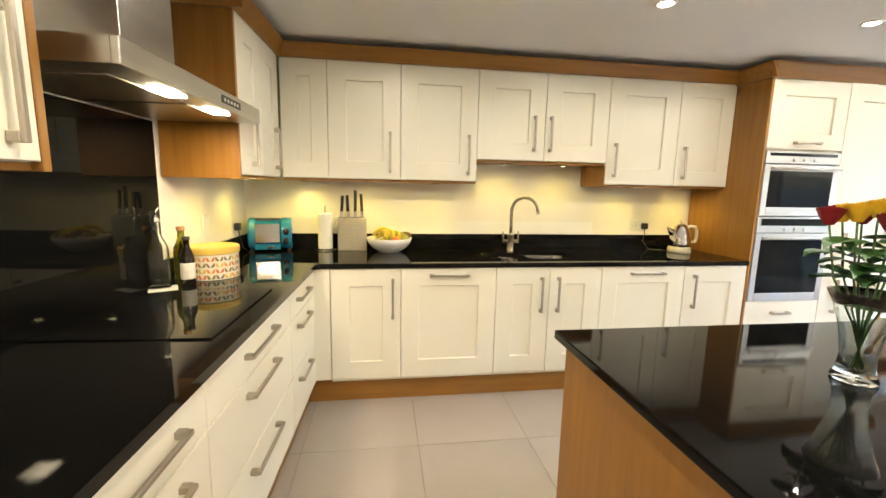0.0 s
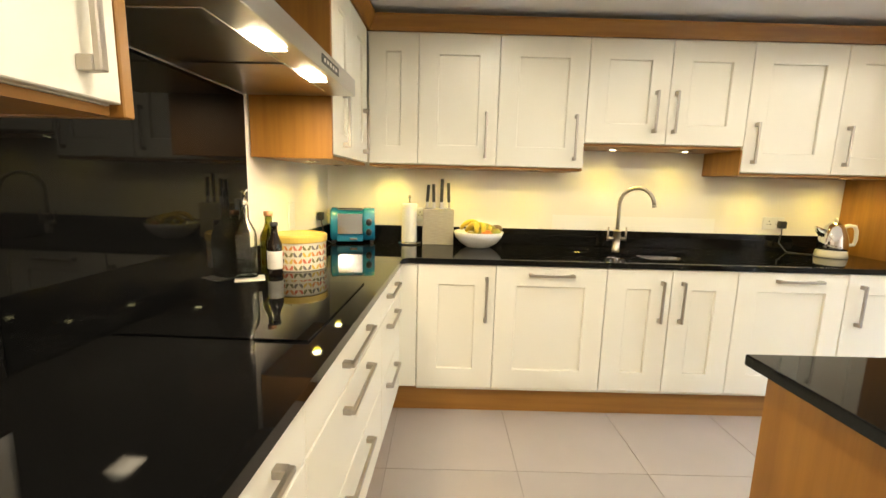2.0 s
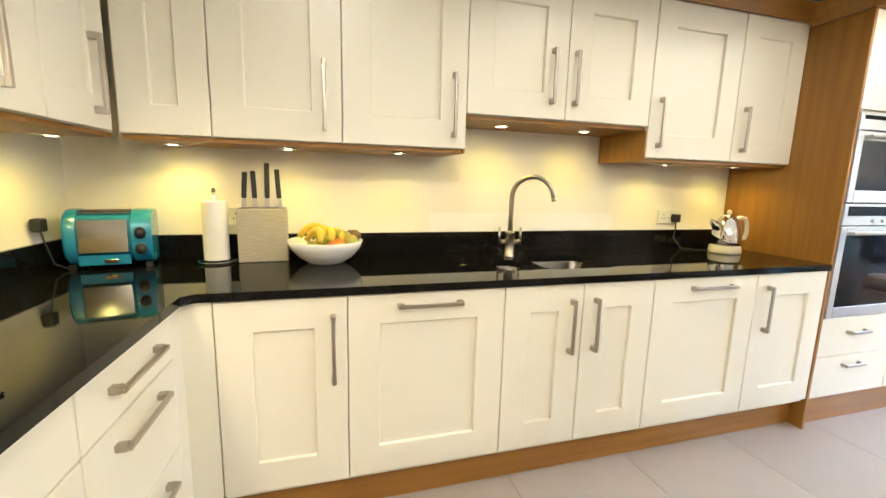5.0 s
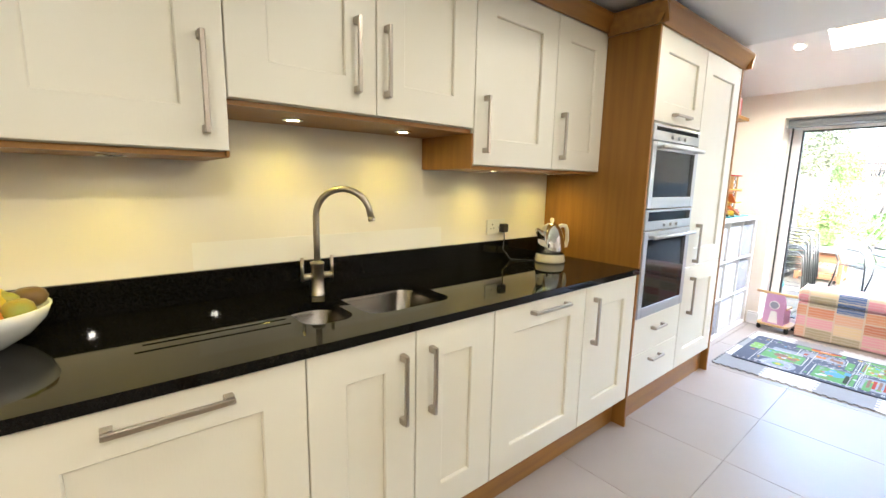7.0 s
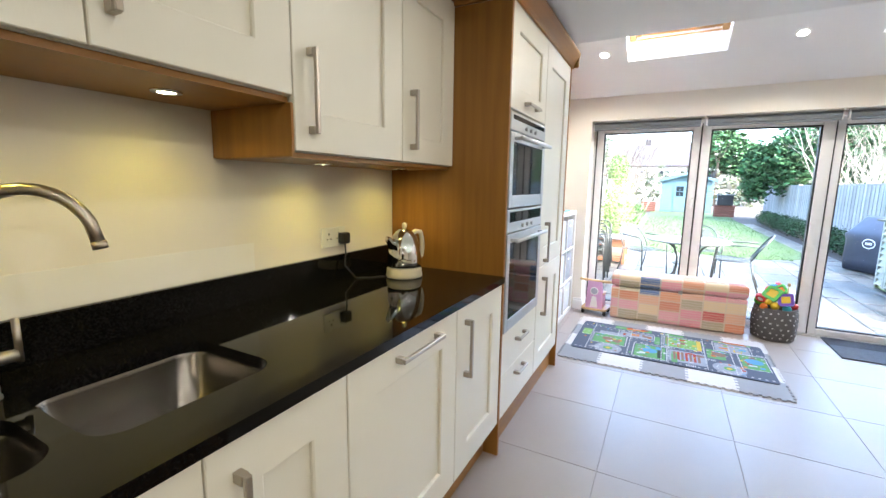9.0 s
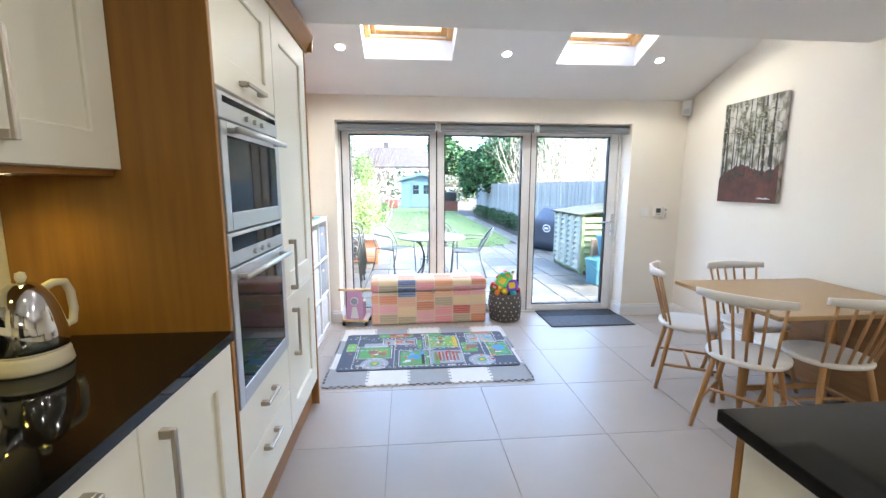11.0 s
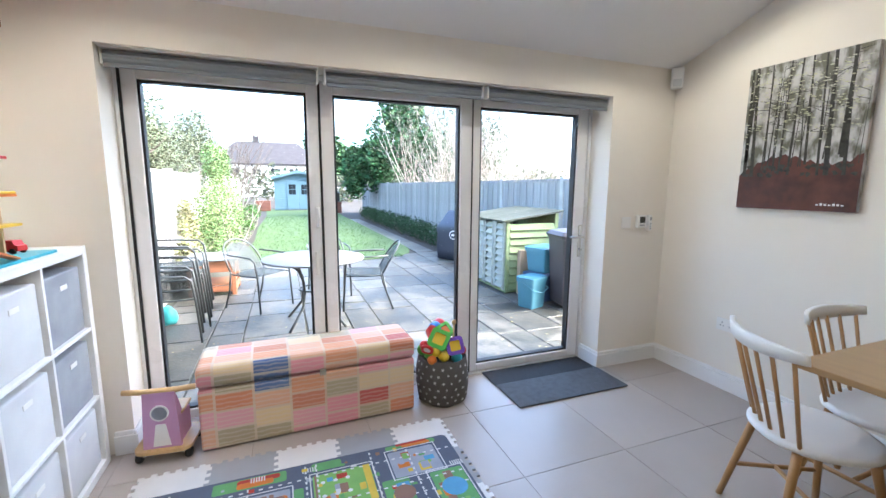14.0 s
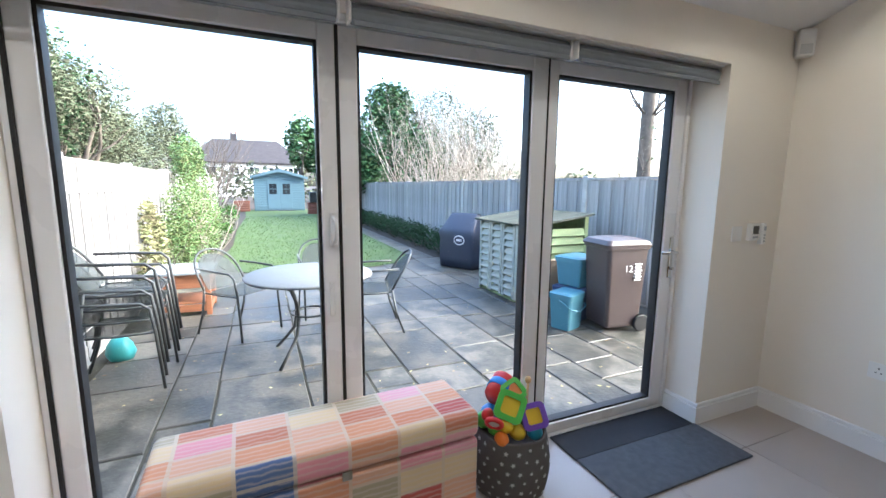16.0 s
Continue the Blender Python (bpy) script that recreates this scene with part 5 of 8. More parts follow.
lathe(bm, [(0.0, -0.004), (0.024, -0.004), (0.024, 0.004), (0.0, 0.004)], n=18)
part("centre", bm, PLASTICW, tr)
st = thing("toy_mallet", "wooden toy stick with a round knob in the basket", "toy", pose(5.31, 0.86, 0.28))
bm = bmesh.new()
tube(bm, [(0, 0, 0), (0.0, -0.005, 0.22)], 0.006, 8)
part("stick", bm, TOY["wood"], st, smooth=True)
bm = bmesh.new()
lathe(bm, [(0.001, 0.21), (0.012, 0.215), (0.015, 0.228), (0.012, 0.24), (0.001, 0.245)], (0, -0.005, 0), 14)
part("knob", bm, TOY["wood"], st, smooth=True)

# wooden ride-on scooter
PINK = mat("pink_painted_wood", (0.60, 0.33, 0.52), 0.45, scale=8, grain=0.05, bump=0.03)
LIGHTWOOD = mat("light_plywood", (0.68, 0.46, 0.21), 0.45, second=(0.6, 0.38, 0.16), scale=6, grain=0.1, bump=0.05, stretch=(1, 5, 5))
sc_ = thing("ride_on_scooter", "pink and natural wooden toddler ride-on scooter", "ride-on toy", pose(5.225, 2.475, 0, 0, 0, -6))
bm = bmesh.new()
f = bm.faces.new([bm.verts.new((x, y, 0.055)) for x, y in rounded(-0.06, 0.19, -0.13, 0.13, 0.05)])
ex = bmesh.ops.extrude_face_region(bm, geom=[f])
bmesh.ops.translate(bm, verts=[v for v in ex["geom"] if isinstance(v, bmesh.types.BMVert)], vec=(0, 0, 0.018))
part("deck", bm, LIGHTWOOD, sc_, "natural plywood deck")
for x in (-0.02, 0.16):
    for y in (-0.11, 0.11):
        bm = bmesh.new()
        lathe(bm, [(0.005, -0.014), (0.022, -0.014), (0.027, -0.006), (0.027, 0.006), (0.022, 0.014), (0.005, 0.014)], n=18)
        part("wheel", bm, RUBBER, sc_, smooth=True, m=pose(x, y, 0.0275, 90))
        boxpart("wheel_mount", (x - 0.006, x + 0.006, y - 0.006 - 0.018 * (y > 0) , y + 0.006 + 0.018 * (y < 0), 0.027, 0.055), NICKEL, sc_)
bm = bmesh.new()
rings(bm, [[(x, y, z) for x, y, z in ((q, -0.085, 0.073), (q, 0.085, 0.073), (q, 0.07, 0.365), (q, -0.07, 0.365))] for q in (-0.035, -0.017)])
part("front_panel", bm, PINK, sc_, "pink painted front board")
for y in (-0.075, 0.057):
    bm = bmesh.new()
    rings(bm, [[(-0.017, q, 0.073), (0.15, q, 0.073), (0.15, q, 0.20), (0.05, q, 0.21), (-0.017, q, 0.34)] for q in (y, y + 0.018)])
    part("side_panel", bm, PINK, sc_, "pink painted side board")
boxpart("saddle", (0.02, 0.17, -0.08, 0.08, 0.212, 0.232), LIGHTWOOD, sc_, 0.008, seg=2)
bm = bmesh.new()
lathe(bm, [(0.0, 0), (0.034, 0), (0.034, 0.005), (0.0, 0.005)], n=24)
part("headlamp", bm, RC["grey"], sc_, "grey-green round printed lamp", m=pose(-0.036, 0.0, 0.26, 0, -90, 0))
bm = bmesh.new()
lathe(bm, [(0.034, -0.001), (0.041, -0.001), (0.041, 0.006), (0.034, 0.006)], n=24, cap=False)
part("lamp_ring", bm, PLASTICW, sc_, m=pose(-0.036, 0.0, 0.26, 0, -90, 0))
bm = bmesh.new()
rings(bm, [[(q, -0.04, 0.085), (q, 0.04, 0.085), (q, 0.022, 0.2), (q, -0.022, 0.2)] for q in (-0.0375, -0.0355)])
part("shield", bm, PLASTICW, sc_, "white printed shield")
bm = bmesh.new()
tube(bm, [(-0.01, -0.16, 0.372), (-0.02, -0.08, 0.37), (-0.02, 0.08, 0.37), (-0.01, 0.16, 0.372)], 0.014, 12)
part("handlebar", bm, LIGHTWOOD, sc_, "round wooden handlebar", True)

# cube shelving with fabric boxes
cube = thing("cube_shelving", "white cube shelving unit with three rows", "shelving", pose(5.29, 2.73, 0, 0, 0, 180))
CW, CR, CH = 1.50, 4, 1.097
D = 0.39
for x in (0.0, CW - 0.038):
    boxpart("side", (x, x + 0.038, -D, 0, 0, CH), GLOSSWHITE, cube, 0.002)
for z in (0.0, CH - 0.038):
    boxpart("board", (0.0382, CW - 0.0382, -D, 0, z, z + 0.038), GLOSSWHITE, cube, 0.002)
for z in (0.365, 0.705):
    boxpart("shelf", (0.0382, CW - 0.0382, -D + 0.01, -0.002, z - 0.008, z + 0.008), GLOSSWHITE, cube, 0.001)
for i in range(1, CR):
    x = 0.038 + (CW - 0.076) * i / CR
    for z0, z1 in ((0.0385, 0.3568), (0.3732, 0.6968), (0.7132, 1.0588)):
        boxpart("divider", (x - 0.008, x + 0.008, -D + 0.01, -0.002, z0, z1), GLOSSWHITE, cube, 0.001)
boxpart("back", (0.0382, CW - 0.0382, -D + 0.002, -D + 0.009, 0.0385, 1.0588), GLOSSWHITE, cube)
BOXG = mat("pale_grey_fabric", (0.36, 0.37, 0.40), 0.5, second=(0.24, 0.25, 0.28), scale=5, grain=0.1, bump=0.25, bscale=200, contrast=0.05)
BOXW = mat("white_box_fabric", (0.72, 0.72, 0.72), 0.7, second=(0.6, 0.6, 0.62), scale=5, grain=0.06, bump=0.2, bscale=200)
cell = (CW - 0.076) / CR
for i in range(CR):
    for z0, z1 in ((0.04, 0.34), (0.375, 0.68), (0.715, 1.03)):
        dark = (i == 0 and z0 > 0.3) or (i == 2 and z0 < 0.1)
        b_ = thing("storage_box", ("pale grey" if dark else "white") + " fabric storage box in the cube shelving", "storage box",
                   pose(5.29 - (0.046 + cell * i) - (cell - 0.016) / 2, 2.745, z0), group="storage boxes")
        hw = (cell - 0.016) / 2 - 0.012
        boxpart("box", (-hw, hw, 0, 0.34, 0.0005, z1 - z0 - 0.02), BOXG if dark else BOXW, b_, 0.008, seg=2)
        boxpart("grip", (-0.03, 0.03, -0.003, 0.0005, (z1 - z0) * 0.7, (z1 - z0) * 0.7 + 0.02), PLASTICW, b_, 0.001)

# high shelf with books
bm = bmesh.new()
box(bm, 4.2, 5.205, 2.885, Y1 - 0.002, 2.0, 2.03, 0.003)
solid("wall_shelf", bm, OAKX, "short oak shelf fixed high on the wall", "shelf", kind="")
rnd = random.Random(9)
x = 4.3
BK = [mat("book_%s" % n, c, 0.6, scale=12, grain=0.08, bump=0.1) for n, c in (("blue", (0.18, 0.3, 0.5)), ("cream", (0.7, 0.66, 0.58)), ("red", (0.5, 0.12, 0.1)), ("grey", (0.3, 0.3, 0.32)), ("pink", (0.6, 0.35, 0.38)))]
while x < 5.05:
    w_, h_ = rnd.uniform(0.018, 0.045), rnd.uniform(0.16, 0.22)
    bm = bmesh.new()
    box(bm, x, x + w_ - 0.001, 2.92, 3.1, 2.0305, 2.0305 + h_, 0.002)
    solid("book", bm, rnd.choice(BK), "upright hardback book on the high shelf", "book", kind="", group="books on the high shelf")
    x += w_

# toy garage on the shelving
gar = thing("toy_garage", "wooden toy garage with coloured floors and ramp", "toy garage", pose(4.82, 2.92, CH))
boxpart("base", (-0.28, 0.26, -0.17, 0.17, 0.0005, 0.012), TOY["teal"], gar, 0.002)
for x in (-0.06, 0.055):
    boxpart("tower_wall", (x, x + 0.012, -0.10, 0.06, 0.012, 0.37), LIGHTWOOD, gar)
for z, c, x0, x1 in ((0.125, "yellow", -0.14, 0.13), (0.235, "orange", -0.24, 0.12), (0.245, "yellow", -0.23, 0.115)):
    boxpart("deck", (x0, x1, -0.13, 0.10, z, z + 0.010), TOY[c], gar, 0.003)
boxpart("roof", (-0.12, 0.11, -0.12, 0.08, 0.371, 0.382), TOY["red"], gar, 0.003)
for i in range(12):
    for j in range(2):
        boxpart("check", (-0.045 + 0.025 * j, -0.022 + 0.025 * j, -0.102, -0.1005, 0.015 + 0.029 * i, 0.042 + 0.029 * i), PLASTICB if (i + j) % 2 else PLASTICW, gar)
bm = bmesh.new()
rings(bm, [[(-0.24, q, 0.20), (-0.24, q, 0.21), (0.0 - 0.13, q, 0.14), (-0.13, q, 0.13)] for q in (-0.16, -0.11)])
rings(bm, [[(-0.28, q, 0.10), (-0.28, q, 0.11), (-0.0, q, 0.02), (-0.0, q, 0.013)] for q in (-0.168, -0.135)])
part("ramp", bm, TOY["orange"], gar)


def toy_car(x, y, z, c, rz=0):
    t = thing("toy_car", "small %s toy car on the toy garage" % c, "toy car", pose(x, y, z, 0, 0, rz))
    bm = bmesh.new()
    rings(bm, [[(-0.045, q, 0.012), (0.045, q, 0.012), (0.045, q, 0.03), (0.02, q, 0.034), (0.012, q, 0.052), (-0.025, q, 0.052), (-0.035, q, 0.034), (-0.045, q, 0.032)] for q in (-0.02, 0.02)])
    part("body", bm, TOY[c], t)
    for wx in (-0.026, 0.026):
        for wy in (-0.02, 0.02):
            bm = bmesh.new()
            lathe(bm, [(0.002, -0.004), (0.011, -0.004), (0.011, 0.004), (0.002, 0.004)], n=12)
            part("wheel", bm, RUBBER, t, m=pose(wx, wy, 0.011, 90))


toy_car(4.66, 2.80, CH + 0.0125, "red", 10)
toy_car(5.00, 2.86, CH + 0.0125, "red", 70)
toy_car(4.68, 2.88, CH + 0.2555, "red", 0)
toy_car(4.60, 2.77, CH + 0.0125, "yellow", 30)

# ---- garden ----
GZ = -0.10
SOIL = mat("damp_soil", (0.07, 0.055, 0.04), 0.95, second=(0.045, 0.036, 0.028), scale=3, grain=0.3, bump=0.8, bscale=40)
GRASS = mat("mown_grass", (0.07, 0.115, 0.028), 0.9, second=(0.042, 0.078, 0.017), scale=1.4, grain=0.25, bump=0.9, bscale=120)
STONE = vary(mat("wet_sandstone_flag", (0.135, 0.122, 0.097), 0.5, second=(0.045, 0.044, 0.033), scale=5.5, grain=0.4, bump=0.9, bscale=30, rvar=0.3, contrast=0.1), 0.35)
bm = bmesh.new()
bm.faces.new([bm.verts.new(p) for p in ((-600, -600, GZ - 0.03), (900, -600, GZ - 0.03), (900, 600, GZ - 0.03), (-600, 600, GZ - 0.03))])
solid("ground", bm, SOIL, "dark damp garden soil reaching the distance", "ground")

# lawn with a curved near edge and a long straight right side
bm = bmesh.new()
edge_ = [(31.5, -1.0)] + [(q, -0.95) for q in (24, 18, 14, 12.6)] + [(11.9 - 0.0, -0.78), (11.5, -0.45), (11.35, 0.1), (11.3, 0.9), (11.35, 1.9), (11.7, 2.5), (12.6, 2.75), (15, 2.6), (19, 2.7), (25, 2.6), (31.5, 2.8)]
f = bm.faces.new([bm.verts.new((x, y, GZ - 0.03)) for x, y in edge_])
ex = bmesh.ops.extrude_face_region(bm, geom=[f])
bmesh.ops.translate(bm, verts=[v for v in ex["geom"] if isinstance(v, bmesh.types.BMVert)], vec=(0, 0, 0.035))
solid("lawn", bm, GRASS, "mown green lawn with a rounded near edge", "lawn")
rnd = random.Random(21)
BLADE = vary_island(mat("grass_blades", (0.075, 0.13, 0.032), 0.8, scale=3, grain=0.2, bump=0), 0.35, 0.03)
vsl, fsl = [], []
for i in range(9000):
    q = rnd.random() ** 1.8
    x, y = 11.4 + 14 * q, rnd.uniform(-0.93, 2.6)
    if x < 12.2 and (y > 2.2 or y < -0.5):
        continue
    a, h, w_ = rnd.uniform(0, 6.28), rnd.uniform(0.02, 0.05), 0.006 + 0.006 * q
    k = len(vsl)
    vsl += [(x - w_ * math.cos(a), y - w_ * math.sin(a), GZ + 0.004), (x + w_ * math.cos(a), y + w_ * math.sin(a), GZ + 0.004), (x + rnd.uniform(-.02, .02), y + rnd.uniform(-.02, .02), GZ + h)]
    fsl.append((k, k + 1, k + 2))
me = bpy.data.meshes.new("grass")
me.from_pydata(vsl, [], fsl)
me.materials.append(BLADE)
tagged(new("grass", me), "short blades of grass on the lawn", "grass", kind="stuff")


# plants
def leaves(name, parent, mat_, blobs, n, size, seed, label="", flat=0.5):
    """A crown of small leaves filling a set of uneven blobs (centre, radii)."""
    r = random.Random(seed)
    vv, ff = [], []
    for _ in range(n):
        (cx, cy, cz), (rx, ry, rz_) = r.choice(blobs)
        while True:
            p = Vector((r.uniform(-1, 1), r.uniform(-1, 1), r.uniform(-1, 1)))
            if 0.25 < p.length < 1:
                break
        p = p * (0.75 + 0.25 * r.random())
        bump_ = 1 + 0.22 * noise.noise(Vector((p.x * 3 + seed, p.y * 3, p.z * 3)))
        c = Vector((cx + p.x * rx * bump_, cy + p.y * ry * bump_, cz + p.z * rz_ * bump_))
        u = Vector((r.uniform(-1, 1), r.uniform(-1, 1), r.uniform(-flat, flat))).normalized()
        w_ = u.cross(Vector((r.uniform(-1, 1), r.uniform(-1, 1), r.uniform(-1, 1)))).normalized()
        s = size * r.uniform(0.6, 1.3)
        k = len(vv)
        vv += [c - u * s, c + w_ * s * 0.42, c + u * s, c - w_ * s * 0.42]
        ff.append((k, k + 1, k + 2, k + 3))
    me = bpy.data.meshes.new(name)
    me.from_pydata([tuple(v) for v in vv], [], ff)
    me.materials.append(mat_)
    ob = new(name, me)
    ob.parent = parent
    ob["kind"] = "stuff"
    if label:
        ob["label"] = label
    return ob


def limbs(bm, base, height, spread, count, r0, seed, forks=3):
    r = random.Random(seed)
    base = Vector(base)

    def grow(p, d, length, rad, level):
        pts = [p]
        for i in range(3):
            d = (d + Vector((r.uniform(-.25, .25), r.uniform(-.25, .25), r.uniform(-.05, .2)))).normalized()
            pts.append(pts[-1] + d * length / 3)
        tube(bm, pts, rad, 5 if level < 2 else 3, rad * 0.45)
        if level < forks:
            for _ in range(r.choice((2, 3))):
                q = r.choice(pts[1:])
                nd = (d + Vector((r.uniform(-1, 1), r.uniform(-1, 1), r.uniform(-.3, .7))) * 0.7).normalized()
                grow(q, nd, length * r.uniform(0.45, 0.7), rad * 0.5, level + 1)

    for i in range(count):
        a = 6.28 * i / count + r.uniform(-.4, .4)
        d = Vector((math.cos(a) * spread, math.sin(a) * spread, 1)).normalized()
        grow(base + Vector((math.cos(a) * 0.1, math.sin(a) * 0.1, 0)), d, height * r.uniform(0.45, 0.65), r0, 0)


LEAFD = vary_island(mat("dark_evergreen_leaf", (0.055, 0.11, 0.045), 0.8, scale=3, grain=0.2, bump=0, spec=0.15), 0.5, 0.03)
LEAFM = vary_island(mat("mid_green_leaf", (0.075, 0.15, 0.035), 0.8, scale=3, grain=0.2, bump=0, spec=0.15), 0.5, 0.04)
LEAFL = vary_island(mat("pale_green_leaf", (0.16, 0.225, 0.085), 0.8, scale=3, grain=0.2, bump=0, spec=0.15), 0.4, 0.05)
LEAFG = vary_island(mat("grey_green_leaf", (0.13, 0.145, 0.09), 0.8, scale=3, grain=0.2, bump=0, spec=0.15), 0.45, 0.04)
TWIG = mat("pale_twigs", (0.44, 0.385, 0.32), 0.85, second=(0.28, 0.24, 0.19), scale=6, grain=0.2, bump=0.2)
BRANCH = mat("grey_bark", (0.16, 0.13, 0.10), 0.9, second=(0.09, 0.075, 0.06), scale=8, grain=0.3, bump=0.6, bscale=40)


def tree(label, at, trunk_h, r0, blobs, leaf, n, size, seed, category="tree", name="tree", forks=2):
    t = thing(name, label, category, pose(*at))
    bm = bmesh.new()
    tube(bm, [(0, 0, -0.2), (0.05, 0.02, trunk_h * 0.4), (-0.04, 0.05, trunk_h)], r0, 9, r0 * 0.6)
    limbs(bm, (-0.03, 0.04, trunk_h * 0.75), max(b[0][2] for b in blobs) - trunk_h * 0.6, 0.6, 5, r0 * 0.45, seed, forks)
    part("trunk", bm, BRANCH, t, "grey brown trunk and limbs", True)
    leaves("crown", t, leaf, blobs, n, size, seed)
    return t


tree("large dark evergreen tree behind the garden fence", (23.5, -4.1, GZ), 2.6, 0.2, [((0, 0.6, 3.6), (2.0, 1.7, 2.2)), ((0.5, -1.2, 3.0), (1.8, 1.5, 1.9)), ((-.3, 1.6, 2.6), (1.3, 1.0, 1.5)), ((0.2, 0.2, 5.2), (1.3, 1.3, 1.3)), ((0, 2.6, 2.2), (.9, .7, 1.5))], LEAFD, 14000, 0.12, 31)
tree("tall dark evergreen tree behind the side fence", (13.2, 6.9, GZ), 3.0, 0.22, [((0, 0, 4.2), (2.0, 1.6, 2.4)), ((1.2, -.9, 3.2), (1.8, 1.3, 1.6)), ((-.6, .6, 5.8), (1.2, 1.1, 1.4)), ((2.2, -.9, 2.4), (1.6, 1.1, 1.3))], LEAFD, 20000, 0.06, 32)
tree("grey-green weeping tree behind the side fence", (18.5, 6.2, GZ), 2.4, 0.16, [((0, 0, 3.6), (1.8, 1.4, 1.3)), ((1.6, -.7, 2.7), (1.6, 1.2, 1.1)), ((-1.5, .2, 3.2), (1.3, 1.0, 1.2)), ((3.2, -1.3, 3.3), (1.0, .8, 1.2))], LEAFG, 15000, 0.055, 33)
tree("mid-green shrub behind the neighbouring fence", (24.5, -7.2, GZ), 1.8, 0.12, [((0, 0.4, 4.8), (1.8, 1.9, 2.0)), ((0.8, 2.2, 4.0), (1.6, 1.6, 2.1)), ((-0.6, -1.6, 3.8), (1.6, 1.5, 2.0)), ((0, 0, 2.6), (1.8, 2.4, 1.6))], LEAFG, 20000, 0.075, 34, "shrub", "shrub")
tree("grey-green drooping tree close behind the side fence", (14.2, 5.1, GZ), 2.0, 0.12, [((0, 0, 2.9), (1.1, 0.8, 1.0)), ((1.2, -0.1, 2.6), (1.0, 0.7, 0.9)), ((-1.0, 0.3, 3.3), (1.0, 0.8, 1.0)), ((2.3, 0.0, 2.4), (0.9, 0.7, 0.8))], LEAFG, 13000, 0.04, 36)
tree("round evergreen tree near the far house", (44, -1.6, GZ), 3.0, 0.25, [((0, 0, 5.2), (1.6, 1.6, 2.6)), ((0, -1.4, 4.2), (1.5, 1.5, 2.2))], LEAFD, 2500, 0.26, 35)


def bare_shrub(label, at, h, count, seed, r0=0.035, spread=0.5, material=TWIG, forks=3):
    t = thing("bare_shrub", label, "shrub", pose(*at), group="bare winter shrubs")
    bm = bmesh.new()
    limbs(bm, (0, 0, -0.05), h, spread, count, r0, seed, forks)
    part("twigs", bm, material, t)
    return t


for i, (x, y, h) in enumerate(((18.5, -3.7, 4.8), (19.4, -4.7, 5.2), (19.2, -5.6, 5.2), (19.0, -6.6, 5.0), (19.5, -7.6, 7.4), (19.3, -8.6, 5.0))):
    bare_shrub("leafless pale twiggy shrub behind the fence", (x, y, GZ), h, 17, 40 + i, 0.024, 0.7, TWIG, 4)
for i, (x, y, h) in enumerate(((27.5, 4.4, 5.8), (29.5, 5.4, 6.2), (25.5, 4.2, 4.8), (31.5, 4.2, 5.6), (23.0, 4.3, 4.6))):
    bare_shrub("leafless grey shrub beside the lawn end", (x, y, GZ), h, 9, 60 + i, 0.03, 0.5, BRANCH)
bare_shrub("tall bare tree with ivy behind the fence", (12.9, -8.6, GZ), 3.2, 4, 71, 0.05, 0.8, BRANCH)
tt = thing("tree", "tall straight ivy-clad tree trunk behind the fence", "tree", pose(13.3, -8.9, GZ))
bm = bmesh.new()
tube(bm, [(0, 0, -0.2), (0.05, 0, 2.5), (-0.05, 0.1, 5.0), (0.05, 0, 9.0)], 0.22, 10, 0.16)
limbs(bm, (0, 0, 3.6), 2.6, 1.2, 5, 0.04, 73, 2)
part("trunk", bm, BRANCH, tt, smooth=True)
leaves("ivy", tt, LEAFG, [((0, 0, 2.8), (.3, .3, 1.4)), ((0, .1, 5.0), (.3, .3, 1.2))], 260, 0.08, 74)

sh = thing("shrub", "pale green bushy bamboo-like shrub beside the fence", "shrub", pose(11.3, 2.95, GZ))
bm = bmesh.new()
limbs(bm, (0.4, 0, -0.05), 1.9, 0.5, 12, 0.014, 81, 2)
part("stems", bm, TWIG, sh)
leaves("foliage", sh, LEAFL, [((0, 0, .85), (.7, .42, .85)), ((.9, 0, 1.05), (.8, .42, 1.0)), ((1.9, .05, .8), (.8, .4, .8)), ((-.4, .12, .55), (.4, .3, .55)), ((1.0, .1, 1.9), (.5, .3, .5))], 15000, 0.027, 82)
iv = thing("climbing_ivy", "pale variegated ivy climbing the side fence", "ivy", pose(9.35, 3.17, GZ))
bm = bmesh.new()
limbs(bm, (0.4, 0.03, -0.03), 1.2, 0.25, 7, 0.008, 85, 1)
part("stems", bm, BRANCH, iv)
leaves("foliage", iv, vary_island(mat("variegated_ivy_leaf", (0.25, 0.25, 0.12), 0.7, scale=3, grain=0.2, bump=0, spec=0.2), 0.5, 0.05), [((.25, 0, .4), (.35, .12, .45)), ((.7, -.02, .6), (.4, .13, .6)), ((.5, 0, 1.0), (.35, .1, .35))], 1400, 0.04, 86)
for i, (x, y, s) in enumerate(((14.6, 2.95, .5), (16.2, 3.0, .6), (18.3, 3.05, .7), (21, 3.1, .8), (24, 3.2, .8))):
    b_ = thing("border_plant", "low leafy plant in the lawn border", "plant", pose(x, y, GZ), group="border plants")
    bm = bmesh.new()
    limbs(bm, (0, 0, -0.03), s, 0.7, 6, 0.008, 90 + i, 1)
    part("stems", bm, TWIG, b_)
    leaves("foliage", b_, LEAFM if i % 2 else LEAFG, [((0, 0, s * .45), (s * .9, s * .5, s * .5)), ((s, -.1, s * .4), (s * .7, s * .4, s * .4))], 500, 0.06, 95 + i)
HEDGEL = vary_island(mat("box_hedge_leaf", (0.032, 0.06, 0.026), 0.8, scale=3, grain=0.2, bump=0, spec=0.12), 0.6, 0.03)
